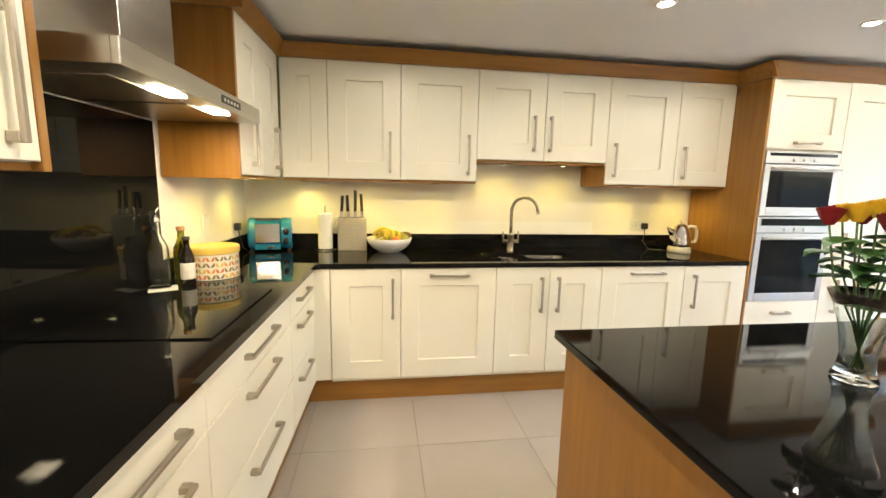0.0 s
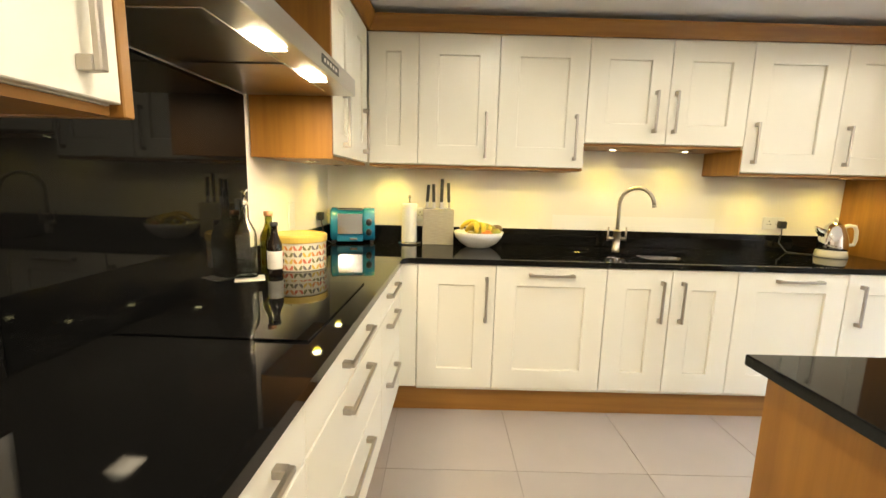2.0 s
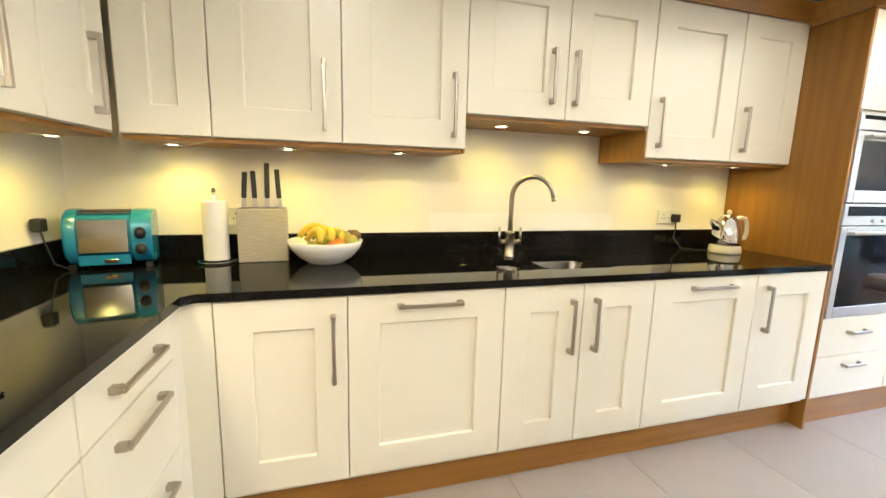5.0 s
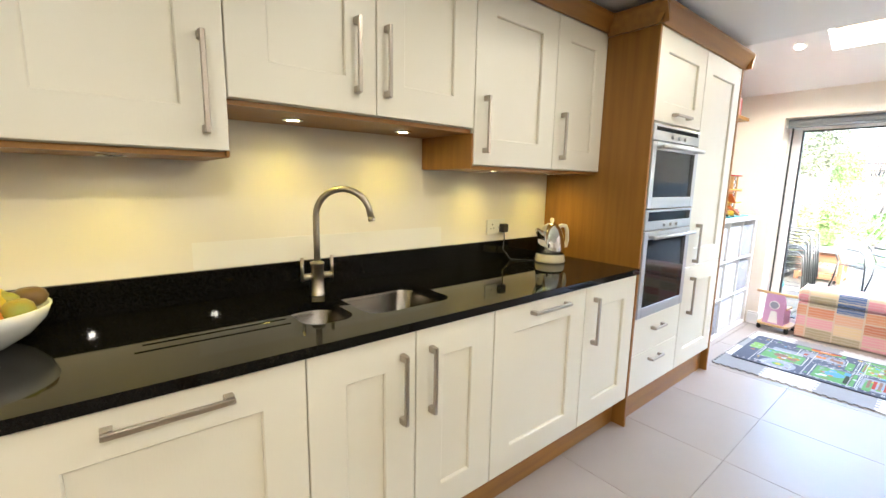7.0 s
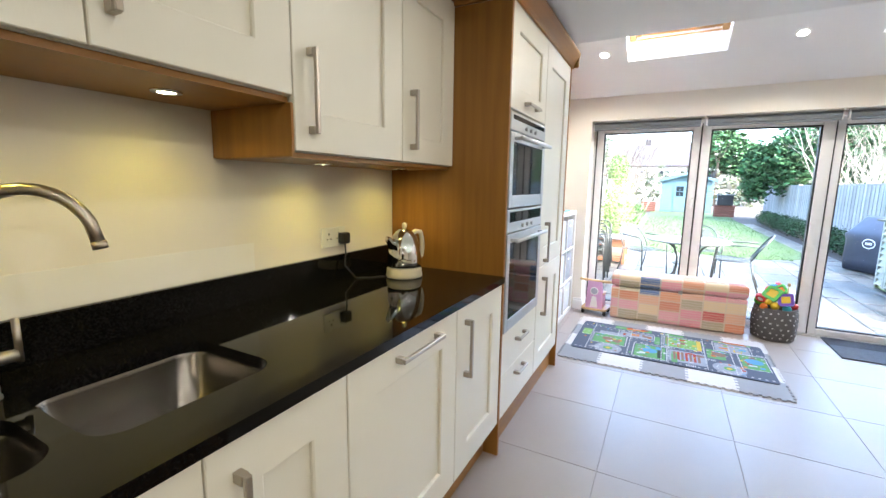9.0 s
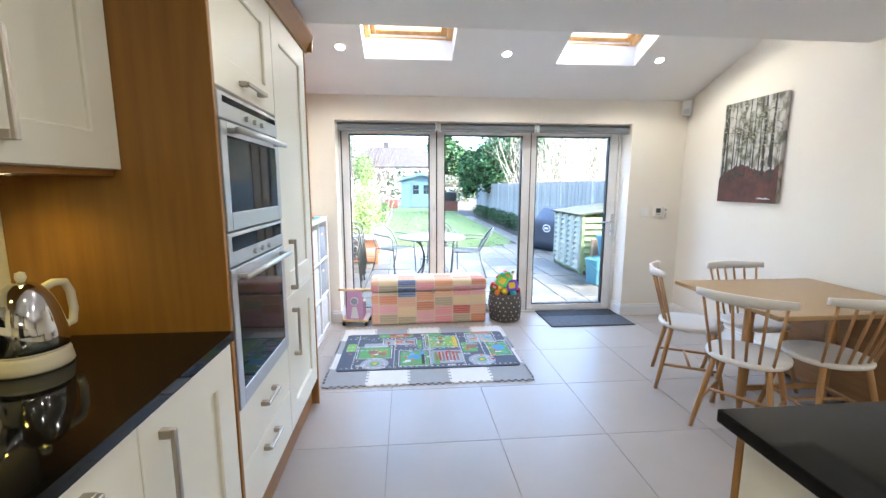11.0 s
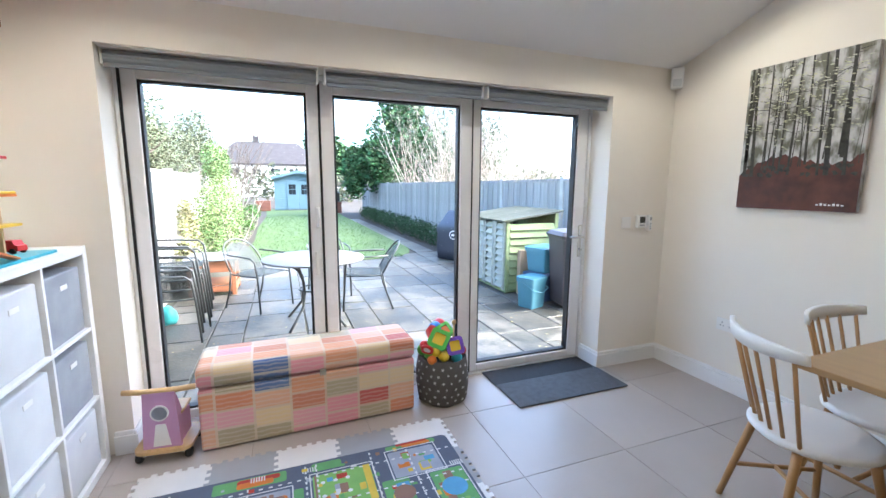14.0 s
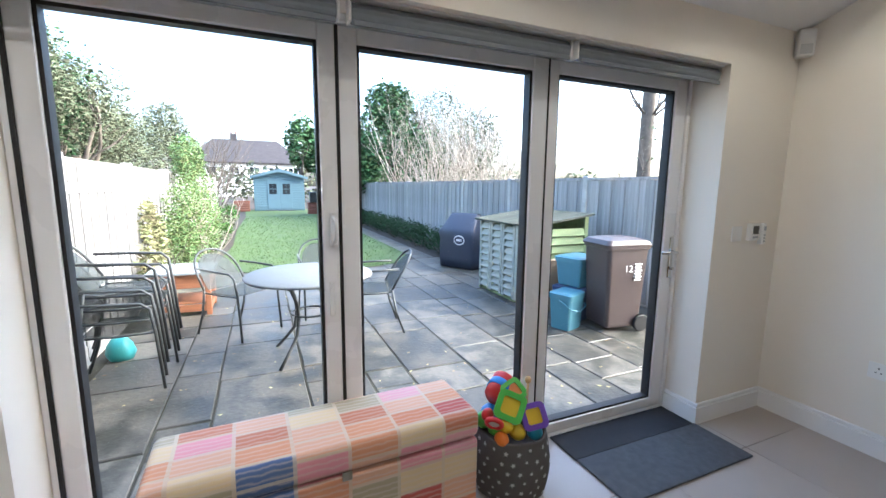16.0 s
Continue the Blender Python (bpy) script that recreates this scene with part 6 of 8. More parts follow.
for i in range(6):
    x0 = 10.9 + 1.95 * i
    hg = thing("box_hedge", "low clipped dark green box hedge along the path", "hedge", pose(x0, -1.72, GZ), group="box hedge along the path")
    bm = bmesh.new()
    limbs(bm, (0.9, 0, -0.03), 0.6, 1.4, 7, 0.012, 110 + i, 1)
    part("stems", bm, BRANCH, hg)
    leaves("foliage", hg, HEDGEL, [((.35, 0, .30), (.48, .33, .33)), ((.98, .03, .32), (.5, .34, .34)), ((1.6, 0, .29), (.5, .33, .33)), ((1.3, -.1, .25), (.5, .33, .3))], 2200, 0.035, 120 + i)
far_ = thing("far_hedge", "distant line of grey-green garden trees", "trees", pose(40, 0, GZ))
far_["kind"] = "stuff"
leaves("foliage", far_, LEAFG, [((q % 7, -30 + 6.5 * q, 1.6), (2.5, 4.2, 2.0 + (q * 7 % 5) * 0.25)) for q in range(11)], 6000, 0.3, 130)

# fences
FENCE = vary(mat("weathered_fence_board", (0.36, 0.35, 0.335), 0.85, second=(0.20, 0.195, 0.185), scale=3.5, grain=0.2, bump=0.4, bscale=60, stretch=(6, 6, 0.4)), 0.16)
POST = mat("concrete_post", (0.42, 0.40, 0.37), 0.9, second=(0.33, 0.32, 0.29), scale=6, grain=0.2, bump=0.4, bscale=60)


def slat_mesh(w, h, t):
    bm = bmesh.new()
    box(bm, 0, w, 0, t, 0, h)
    return finish("slat", bm, FENCE)


SLAT = slat_mesh(0.118, 1.56, 0.014)


def fence(label, y, side, posts, top, slats=17):
    f_ = thing("fence", label, "fence")
    for x in posts:
        boxpart("post", (x - 0.05, x + 0.05, y - 0.05, y + 0.05, GZ - 0.03, top + 0.03), POST, f_, 0.01)
    for a, b in zip(posts, posts[1:]):
        pitch = (b - a - 0.1) / slats
        for i in range(slats):
            s_ = new("slat", SLAT)
            s_.parent = f_
            s_.matrix_basis = pose(a + 0.05 + pitch * i, y + 0.012 * side + (0.012 if i % 2 else 0) * side, GZ + 0.02, 0, 0, 0) @ Matrix.Diagonal((pitch * 1.12 / 0.118, 1, (top - GZ - 0.06) / 1.56, 1))
        boxpart("rail", (a + 0.05, b - 0.05, y - 0.03, y + 0.008, top - 0.28, top - 0.2), FENCE, f_)
        boxpart("capping", (a + 0.05, b - 0.05, y - 0.02, y + 0.05, top - 0.035, top), FENCE, f_)
        boxpart("gravel_board", (a + 0.05, b - 0.05, y - 0.02, y + 0.02, GZ - 0.03, GZ + 0.14), POST, f_)


fence("grey weathered closeboard fence with concrete posts", -2.5, 1, [6.65, 8.7, 10.75, 12.8, 14.85, 16.9, 18.95, 21.0, 23.05, 25.1, 27.15], 1.52)
fence("pale weathered closeboard fence in bright light", 3.32, -1, [5.9, 7.85, 9.72, 11.7, 13.7, 15.7, 17.7, 19.7], 1.57)

# summer house
BLUEP = mat("pale_blue_shed_paint", (0.10, 0.175, 0.215), 0.6, scale=4, grain=0.08, bump=0.2, bscale=60)
ROOFF = mat("roofing_felt", (0.10, 0.12, 0.13), 0.9, scale=6, grain=0.2, bump=0.4, bscale=80)
shed = thing("summer_house", "pale blue wooden summer house with glazed doors", "shed", pose(30, 0.9, GZ))
for i in range(14):
    z = 0.05 + 0.135 * i
    boxpart("cladding_board", (0.0 - 0.01 * (i % 2) * 0, 0.03, -1.37, 1.37, z, z + 0.13), BLUEP, shed, 0.012)
boxpart("inner_wall", (0.03, 0.06, -1.37, 1.37, 0, 1.95), BLUEP, shed)
boxpart("side_wall", (0.06, 2.0, -1.37, -1.33, 0, 1.95), BLUEP, shed)
boxpart("side_wall", (0.06, 2.0, 1.33, 1.37, 0, 1.95), BLUEP, shed)
bm = bmesh.new()
rings(bm, [[(q, -1.37, 1.95), (q, 1.37, 1.95), (q, 0, 2.33)] for q in (0, 0.04)])
part("gable", bm, BLUEP, shed)
for s in (-1, 1):
    bm = bmesh.new()
    rings(bm, [[(q, 0, 2.36), (q, s * 1.55, 1.93), (q, s * 1.55, 1.98), (q, 0, 2.42)] for q in (-0.25, 2.1)])
    part("roof", bm, ROOFF, shed)
    bm = bmesh.new()
    rings(bm, [[(q, 0, 2.24), (q, s * 1.55, 1.82), (q, s * 1.55, 1.95), (q, 0, 2.38)] for q in (-0.27, -0.245)])
    part("bargeboard", bm, BLUEP, shed)
WINDK = mat("dark_window_glass", (0.02, 0.025, 0.03), 0.1, bump=0)
for s in (-1, 1):
    d = boxpart("door", (-0.03, -0.001, min(s * 0.01, s * 0.66), max(s * 0.01, s * 0.66), 0.1, 1.75), BLUEP, shed, 0.005)
    for i in range(2):
        for j in range(2):
            boxpart("pane", (-0.035, -0.031, s * 0.36 - 0.2 + 0.205 * i, s * 0.36 - 0.005 + 0.205 * i, 0.95 + 0.31 * j, 1.24 + 0.31 * j), WINDK, d)
boxpart("step", (-0.3, -0.02, -0.8, 0.8, 0, 0.06), ROOFF, shed)
TERR = mat("terracotta_timber", (0.17, 0.065, 0.04), 0.8, scale=6, grain=0.2, bump=0.3)
for nm, lb, at, mt, wd in (("brick_planter", "low red brick planter at the lawn end", (26.5, -0.75), TERR, 0.9), ("wicker_screen", "rust brown wicker screen beside the summer house", (29.5, 2.9), TERR, 0.8)):
    t = thing(nm, lb, "planter", pose(at[0], at[1], GZ))
    for i in range(5):
        boxpart("course", (0, 0.5, -wd / 2 + 0.01 * (i % 2), wd / 2 - 0.01 * (i % 2), 0.12 * i + 0.001, 0.12 * i + 0.112), mt, t, 0.01)
t = thing("garden_box", "dark storage box on the planter at the lawn end", "box", pose(26.4, -0.75, GZ + 0.6))
boxpart("body", (0.05, 0.45, -0.35, 0.35, 0, 0.5), PLASTICB, t, 0.02)
boxpart("lid", (0.03, 0.47, -0.38, 0.38, 0.5005, 0.56), ROOFF, t, 0.02)

# far house with hipped roof
RTILE = mat("brown_roof_tiles", (0.05, 0.044, 0.047), 0.9, second=(0.03, 0.027, 0.03), scale=2, grain=0.2, bump=0.5, bscale=12, stretch=(1, 1, 3))
RENDERW = mat("white_house_render", (0.72, 0.71, 0.69), 0.9, scale=1, grain=0.05, bump=0.1)
hs_ = thing("far_house", "white rendered house with a brown hipped roof and chimney", "house", pose(62, 2.2, GZ))
boxpart("wall", (0, 8, -5.4, 7.5, 0, 4.15), RENDERW, hs_)
bm = bmesh.new()
rings(bm, [[(-0.5, -5.9, 4.08), (8.5, -5.9, 4.08), (8.5, 8.0, 4.08), (-0.5, 8.0, 4.08)], [(-0.5, -5.9, 4.25), (8.5, -5.9, 4.25), (8.5, 8.0, 4.25), (-0.5, 8.0, 4.25)], [(3.9, -2.65, 7.3), (4.1, -2.65, 7.3), (4.1, 5.0, 7.3), (3.9, 5.0, 7.3)]])
rf = part("roof", bm, RTILE, hs_)
for y in (2.6,):
    boxpart("chimney", (3.7, 4.3, y - 0.4, y + 0.4, 6.6, 8.0), RTILE, rf, 0.03)
    for dy in (-0.25, 0.25):
        bm = bmesh.new()
        lathe(bm, [(0.11, 8.0), (0.09, 8.4), (0.07, 8.4), (0.07, 8.0)], (4.0, y + dy, 0), 12)
        part("chimney_pot", bm, TERR, rf)
for y in (-4.3, -2.0, 0.3, 2.6, 5.0, 6.6):
    w_ = boxpart("window", (-0.05, 0.02, y - 0.6, y + 0.6, 2.75, 3.7), UPVC, hs_)
    for dy in (-0.29, 0.29):
        boxpart("pane", (-0.06, -0.051, y + dy - 0.24, y + dy + 0.24, 2.83, 3.62), WINDK, w_)

# patio table and chairs in dark metal
IRON = mat("dark_green_grey_metal", (0.055, 0.06, 0.06), 0.4, 0.4, scale=20, grain=0.1, bump=0.05)
MESHM = mat("grey_metal_mesh", (0.075, 0.085, 0.08), 0.6, 0.0, scale=120, grain=0.3, bump=0.4, bscale=500, spec=0.2)
MESHM.node_tree.nodes["Principled BSDF"].inputs["Alpha"].default_value = 0.62
pt = thing("patio_table", "round grey metal mesh patio table with curved legs", "table", pose(7.52, 1.57, GZ))
bm = bmesh.new()
lathe(bm, [(0.0, 0.705), (0.50, 0.705), (0.525, 0.70), (0.53, 0.712), (0.52, 0.722), (0.0, 0.72)], n=44)
part("tabletop", bm, mat("table_mesh_top", (0.20, 0.205, 0.195), 0.6, 0.0, scale=90, grain=0.3, bump=0.3, bscale=400), pt, smooth=True)
for k in range(4):
    a = radians(45 + 90 * k)
    bm = bmesh.new()
    tube(bm, [(math.cos(a) * r_, math.sin(a) * r_, z) for r_, z in ((0.36, 0.70), (0.24, 0.62), (0.17, 0.48), (0.16, 0.36), (0.19, 0.22), (0.30, 0.10), (0.40, 0.0))], 0.014, 10)
    part("leg", bm, IRON, pt, smooth=True)
bm = bmesh.new()
tube(bm, [(0.165 * math.cos(q), 0.165 * math.sin(q), 0.38) for q in np.linspace(0, 6.2832, 25)], 0.009, 8)
part("ring", bm, IRON, pt, smooth=True)


def patio_chair():
    c = thing("patio_chair", "dark metal mesh patio armchair with a rounded back", "chair", group="patio chairs")
    bm = bmesh.new()
    lp = rounded(-0.22, 0.22, -0.2, 0.24, 0.09)
    rings(bm, [[(x, y, z + 0.04 * (y - 0.02) * 1.0) for x, y in lp] for z in (0.425, 0.437)])
    part("seat", bm, MESHM, c, "grey mesh seat")
    bm = bmesh.new()
    n = 20
    outer = []
    for i in range(n + 1):
        a = math.pi * i / n
        x = 0.245 * math.cos(a)
        z = 0.45 + 0.36 * math.sin(a) ** 0.55
        outer.append((x, -0.2 - 0.18 * (z - 0.45) / 0.36 - 0.05 * math.sin(a), z))
    tube(bm, outer, 0.011, 8)
    part("back_frame", bm, IRON, c, smooth=True)
    bm = bmesh.new()
    inner = [(x * 0.86, y + 0.008, 0.45 + (z - 0.45) * 0.88) for x, y, z in outer]
    vsa = [bm.verts.new(p) for p in inner]
    vsb = [bm.verts.new((p[0], p[1] + 0.006, p[2])) for p in inner]
    for i in range(n):
        j = n - i
        if i < j - 1:
            for vs_ in (vsa, vsb):
                try:
                    bm.faces.new((vs_[i], vs_[i + 1], vs_[j - 1], vs_[j]))
                except ValueError:
                    pass
    part("back_mesh", bm, MESHM, c, "grey mesh backrest")
    for s in (-1, 1):
        bm = bmesh.new()
        tube(bm, [(s * 0.25, 0.27, 0.0), (s * 0.245, 0.24, 0.42), (s * 0.255, 0.22, 0.60), (s * 0.265, 0.17, 0.645), (s * 0.27, -0.05, 0.655), (s * 0.25, -0.27, 0.66)], 0.011, 8)
        part("arm", bm, IRON, c, smooth=True)
        bm = bmesh.new()
        tube(bm, [(s * 0.245, -0.20, 0.45), (s * 0.245, -0.24, 0.22), (s * 0.25, -0.32, 0.0)], 0.011, 8)
        part("leg", bm, IRON, c, smooth=True)
        bm = bmesh.new()
        tube(bm, [(s * 0.235, 0.23, 0.425), (s * 0.24, 0, 0.42), (s * 0.235, -0.2, 0.425)], 0.009, 8)
        part("seat_rail", bm, IRON, c, smooth=True)
    return c


pc = patio_chair()
pc.matrix_basis = pose(8.38, 2.16, GZ, 0, 0, 134)
copy_thing(pc, pose(8.0, 0.94, GZ, 0, 0, -8))
copy_thing(pc, pose(8.75, 1.30, GZ, 0, 0, 92))
for i in range(4):
    copy_thing(pc, pose(7.49 + 0.03 * i, 2.90 - 0.01 * i, GZ + 0.088 * i, 0, 0, 180))
bg = thing("compost_sack", "crumpled turquoise plastic sack behind the chairs", "sack", pose(8.0, 3.08, GZ) @ Matrix.Scale(0.62, 4))
bm = bmesh.new()
lathe(bm, [(0.001, 0.0), (0.14, 0.0), (0.17, 0.08), (0.15, 0.2), (0.09, 0.29), (0.001, 0.31)], n=20)
for v in bm.verts:
    v.co += Vector((noise.noise(v.co * 9), noise.noise(v.co * 9 + Vector((5, 0, 0))), 0)) * 0.03
part("sack", bm, mat("turquoise_plastic", (0.06, 0.35, 0.36), 0.4, scale=8, grain=0.1, bump=0.2), bg, smooth=True)

# wooden bench box with slate top
REDWOOD = mat("red_stained_timber", (0.31, 0.13, 0.06), 0.6, second=(0.22, 0.085, 0.04), scale=5, grain=0.2, bump=0.2, stretch=(1, 0.4, 6))
ob_ = thing("potting_table", "red-stained timber potting table with a grey top", "table", pose(9.1, 2.50, GZ) @ Matrix.Diagonal((1.1, 0.9, 0.8, 1)))
boxpart("top", (-0.04, 0.56, -0.04, 0.68, 0.60, 0.635), mat("grey_slate_top", (0.28, 0.31, 0.32), 0.5, scale=6, grain=0.15, bump=0.1), ob_, 0.004)
for x in (0, 0.46):
    for y in (0, 0.58):
        boxpart("leg", (x, x + 0.06, y, y + 0.06, 0, 0.60), REDWOOD, ob_, 0.004)
for z0, z1 in ((0.40, 0.595), (0.06, 0.16)):
    boxpart("front_board", (0.005, 0.03, 0.061, 0.579, z0, z1), REDWOOD, ob_, 0.004)
    boxpart("side_board", (0.061, 0.459, 0.005, 0.03, z0, z1), REDWOOD, ob_, 0.004)
boxpart("shelf", (0.03, 0.5, 0.03, 0.61, 0.17, 0.19), REDWOOD, ob_, 0.003)

# bin store
SAGE = vary(mat("pale_sage_timber", (0.38, 0.39, 0.33), 0.75, second=(0.28, 0.29, 0.23), scale=4, grain=0.15, bump=0.25, stretch=(1, 1, 4)), 0.08)
GREENT = vary(mat("green_treated_timber", (0.30, 0.36, 0.17), 0.8, second=(0.22, 0.27, 0.12), scale=4, grain=0.2, bump=0.3, stretch=(4, 1, 4)), 0.1)
ROOFB = vary(mat("weathered_roof_board", (0.11, 0.115, 0.09), 0.9, second=(0.055, 0.06, 0.045), scale=4, grain=0.25, bump=0.4, stretch=(4, 0.5, 4), spec=0.1), 0.12)
bs = thing("bin_store", "green timber bin store with louvred double doors", "bin store", pose(7.92, -1.0, GZ))
L_, D_, H_ = 1.27, 0.85, 1.02
boxpart("back", (0, L_, -D_, -D_ + 0.02, 0.03, H_ + 0.1), GREENT, bs)
for k in range(4):
    x0 = 0.02 + 0.31 * k
    d = boxpart("stile", (x0, x0 + 0.05, -0.004, 0.022, 0.04, H_ - 0.02), SAGE, bs, 0.003)
    boxpart("stile", (x0 + 0.245, x0 + 0.295, -0.004, 0.022, 0.04, H_ - 0.02), SAGE, bs, 0.003)
    for i in range(10):
        z = 0.07 + 0.092 * i
        boxpart("louvre", (0, 0.193, -0.010, 0.0, -0.045, 0.045), SAGE, bs, 0.003, m=pose(x0 + 0.051, 0.008, z + 0.04, 30))
for xx in (0.0, L_ - 0.03):
    for i in range(9):
        z = 0.05 + 0.104 * i
        boxpart("side_slat", (0, 0.024, 0, D_ - 0.12, -0.05, 0.045), GREENT, bs, 0.003, m=pose(xx, -D_ + 0.06, z + 0.05, 0, 22, 0))
    for yy in (-D_, -0.058):
        boxpart("post", (xx - 0.004, xx + 0.046, yy, yy + 0.056, 0, H_ - 0.01 + (0.1 if yy < -0.5 else 0)), GREENT, bs, 0.004)
for i in range(10):
    bm = bmesh.new()
    x0 = -0.05 + 0.138 * i
    rings(bm, [[(x0, 0.07, H_ - 0.015), (x0 + 0.13, 0.07, H_ - 0.015), (x0 + 0.13, -D_ - 0.05, H_ + 0.115), (x0, -D_ - 0.05, H_ + 0.115)], [(x0, 0.07, H_ + 0.008), (x0 + 0.13, 0.07, H_ + 0.008), (x0 + 0.13, -D_ - 0.05, H_ + 0.14), (x0, -D_ - 0.05, H_ + 0.14)]])
    part("roof_board", bm, ROOFB, bs)
boxpart("floor_board", (0.02, L_ - 0.02, -D_ + 0.02, -0.02, 0, 0.04), GREENT, bs)

# wheelie bin
BINB = mat("brown_bin_plastic", (0.06, 0.042, 0.038), 0.4, scale=8, grain=0.08, bump=0.05)
wb = thing("wheelie_bin", "brown plastic wheelie bin with a white number twelve", "bin", pose(7.08, -1.47, GZ, 0, 0, 172) @ Matrix.Scale(0.91, 4))
bm = bmesh.new()
rings(bm, [[(x * k, y * k, z) for x, y in rounded(-0.24, 0.24, -0.27, 0.27, 0.05)] for k, z in ((0.80, 0.06), (0.82, 0.08), (0.98, 0.95), (1.04, 0.955), (1.04, 0.985), (0.98, 0.985))])
part("body", bm, BINB, wb)
bm = bmesh.new()
rings(bm, [[(x * k, y * k, z) for x, y in rounded(-0.25, 0.25, -0.29, 0.28, 0.05)] for k, z in ((1.02, 0.9855), (1.03, 1.005), (0.9, 1.05), (0.5, 1.075))])
part("lid", bm, BINB, wb)
bm = bmesh.new()
tube(bm, [(-0.2, 0.30, 0.97), (-0.2, 0.335, 0.985), (0.2, 0.335, 0.985), (0.2, 0.30, 0.97)], 0.013, 8)
part("handle", bm, BINB, wb, smooth=True)
for s in (-1, 1):
    bm = bmesh.new()
    lathe(bm, [(0.01, -0.025), (0.09, -0.025), (0.1, -0.015), (0.1, 0.015), (0.09, 0.025), (0.01, 0.025)], n=22)
    part("wheel", bm, RUBBER, wb, m=pose(s * 0.22, 0.22, 0.10, 0, 90, 0))


def lettering(body, size, m, parent, material, label):
    cu = bpy.data.curves.new("lettering", "FONT")
    cu.body, cu.size, cu.extrude = body, size, 0.0008
    tmp = bpy.data.objects.new("lettering", cu)
    me_ = bpy.data.meshes.new_from_object(tmp)
    bpy.data.objects.remove(tmp)
    me_.materials.append(material)
    o = new("lettering", me_)
    o.parent = parent
    o.matrix_basis = m
    o["label"] = label
    return o


lettering("12", 0.11, pose(0.2395, -0.06, 0.70, 90, 0, 90), wb, PLASTICW, "white number 12")
for i in range(6):
    boxpart("print_line", (0.22, 0.2385, 0.08, 0.16 + 0.01 * (i % 2), 0.60 + 0.035 * i, 0.618 + 0.035 * i), PLASTICW, wb)

TEAL = mat("teal_bin_plastic", (0.08, 0.21, 0.26), 0.4, scale=8, grain=0.06, bump=0.03)
NAVYP = mat("navy_box_plastic", (0.03, 0.05, 0.11), 0.4, scale=8, grain=0.06, bump=0.03)


def caddy(m, w_, d_, h_, col, label, number=False, bail=True):
    t = thing("recycling_box", label, "bin", m, group="recycling boxes")
    bm = bmesh.new()
    rings(bm, [[(x * k, y * k, z) for x, y in rounded(-w_ / 2, w_ / 2, -d_ / 2, d_ / 2, 0.03)] for k, z in ((0.82, 0.001), (0.84, 0.015), (0.97, h_ - 0.03), (1.03, h_ - 0.03), (1.03, h_))])
    part("body", bm, col, t)
    bm = bmesh.new()
    rings(bm, [[(x * k, y * k, z) for x, y in rounded(-w_ / 2, w_ / 2, -d_ / 2, d_ / 2, 0.03)] for k, z in ((1.05, h_ + 0.0005), (1.05, h_ + 0.02), (0.9, h_ + 0.035), (0.4, h_ + 0.04))])
    part("lid", bm, col, t)
    if bail:
        bm = bmesh.new()
        tube(bm, [(-w_ * 0.52, -0.0, h_ - 0.04), (-w_ * 0.5, -d_ * 0.55, h_ - 0.12), (0, -d_ * 0.62, h_ - 0.16), (w_ * 0.5, -d_ * 0.55, h_ - 0.12), (w_ * 0.52, 0, h_ - 0.04)], 0.008, 8)
        part("handle", bm, col, t, smooth=True)
    if number:
        lettering("12", 0.06, pose(-0.03, -d_ / 2 - 0.001, h_ * 0.6, 90, 0, 0), t, PLASTICW, "white number 12")


caddy(pose(7.25, -1.0, GZ, 0, 0, -70), 0.30, 0.26, 0.36, TEAL, "teal plastic food waste caddy on the patio")
caddy(pose(7.52, -1.36, GZ, 0, 0, -75), 0.42, 0.36, 0.34, NAVYP, "navy plastic recycling box under another box", bail=False)
caddy(pose(7.52, -1.36, GZ + 0.382, 0, 0, -75), 0.40, 0.34, 0.30, TEAL, "teal plastic recycling box stacked on another", True, False)
bm = bmesh.new()
box(bm, 7.78, 7.86, -1.55, -1.15, GZ, GZ + 0.62, 0.006)
solid("cardboard_sheet", bm, mat("brown_cardboard", (0.38, 0.27, 0.17), 0.9, scale=8, grain=0.1, bump=0.1), "folded brown cardboard box beside the bin store", "cardboard", kind="")

# covered barbecue
COVER = mat("navy_barbecue_cover", (0.028, 0.035, 0.055), 0.55, scale=6, grain=0.15, bump=0.5, bscale=14)
bq = thing("covered_barbecue", "barbecue under a dark navy fabric cover", "barbecue", pose(10.72, -1.52, GZ, 0, 0, 28) @ Matrix.Diagonal((0.76, 1, 1.06, 1)))
bm = bmesh.new()
loops = []
for kx, ky, z in ((0.50, 0.30, 0.02), (0.52, 0.31, 0.2), (0.50, 0.31, 0.5), (0.53, 0.325, 0.62), (0.47, 0.27, 0.70), (0.40, 0.09, 0.92), (0.38, 0.05, 0.94)):
    lp = []
    for i, (x, y) in enumerate(rounded(-kx, kx, -ky, ky, 0.08, 5)):
        w_ = 0.018 * math.sin(i * 1.7 + z * 7)
        lp.append((x * (1 + w_), y * (1 + w_ * 1.5), z))
    loops.append(lp)
rings(bm, loops)
part("cover", bm, COVER, bq, smooth=True)
bm = bmesh.new()
lathe(bm, [(0.0, 0), (0.15, 0.0), (0.15, 0.004), (0.0, 0.004)], n=26, sy=0.55)
part("badge", bm, PLASTICW, bq, "white oval badge", m=pose(-0.12, 0.322, 0.50, -90, 0, 0))
bm = bmesh.new()
lathe(bm, [(0.0, 0.0041), (0.132, 0.0041), (0.132, 0.006), (0.0, 0.006)], n=26, sy=0.5)
part("badge_inner", bm, COVER, bq, m=pose(-0.12, 0.322, 0.50, -90, 0, 0))
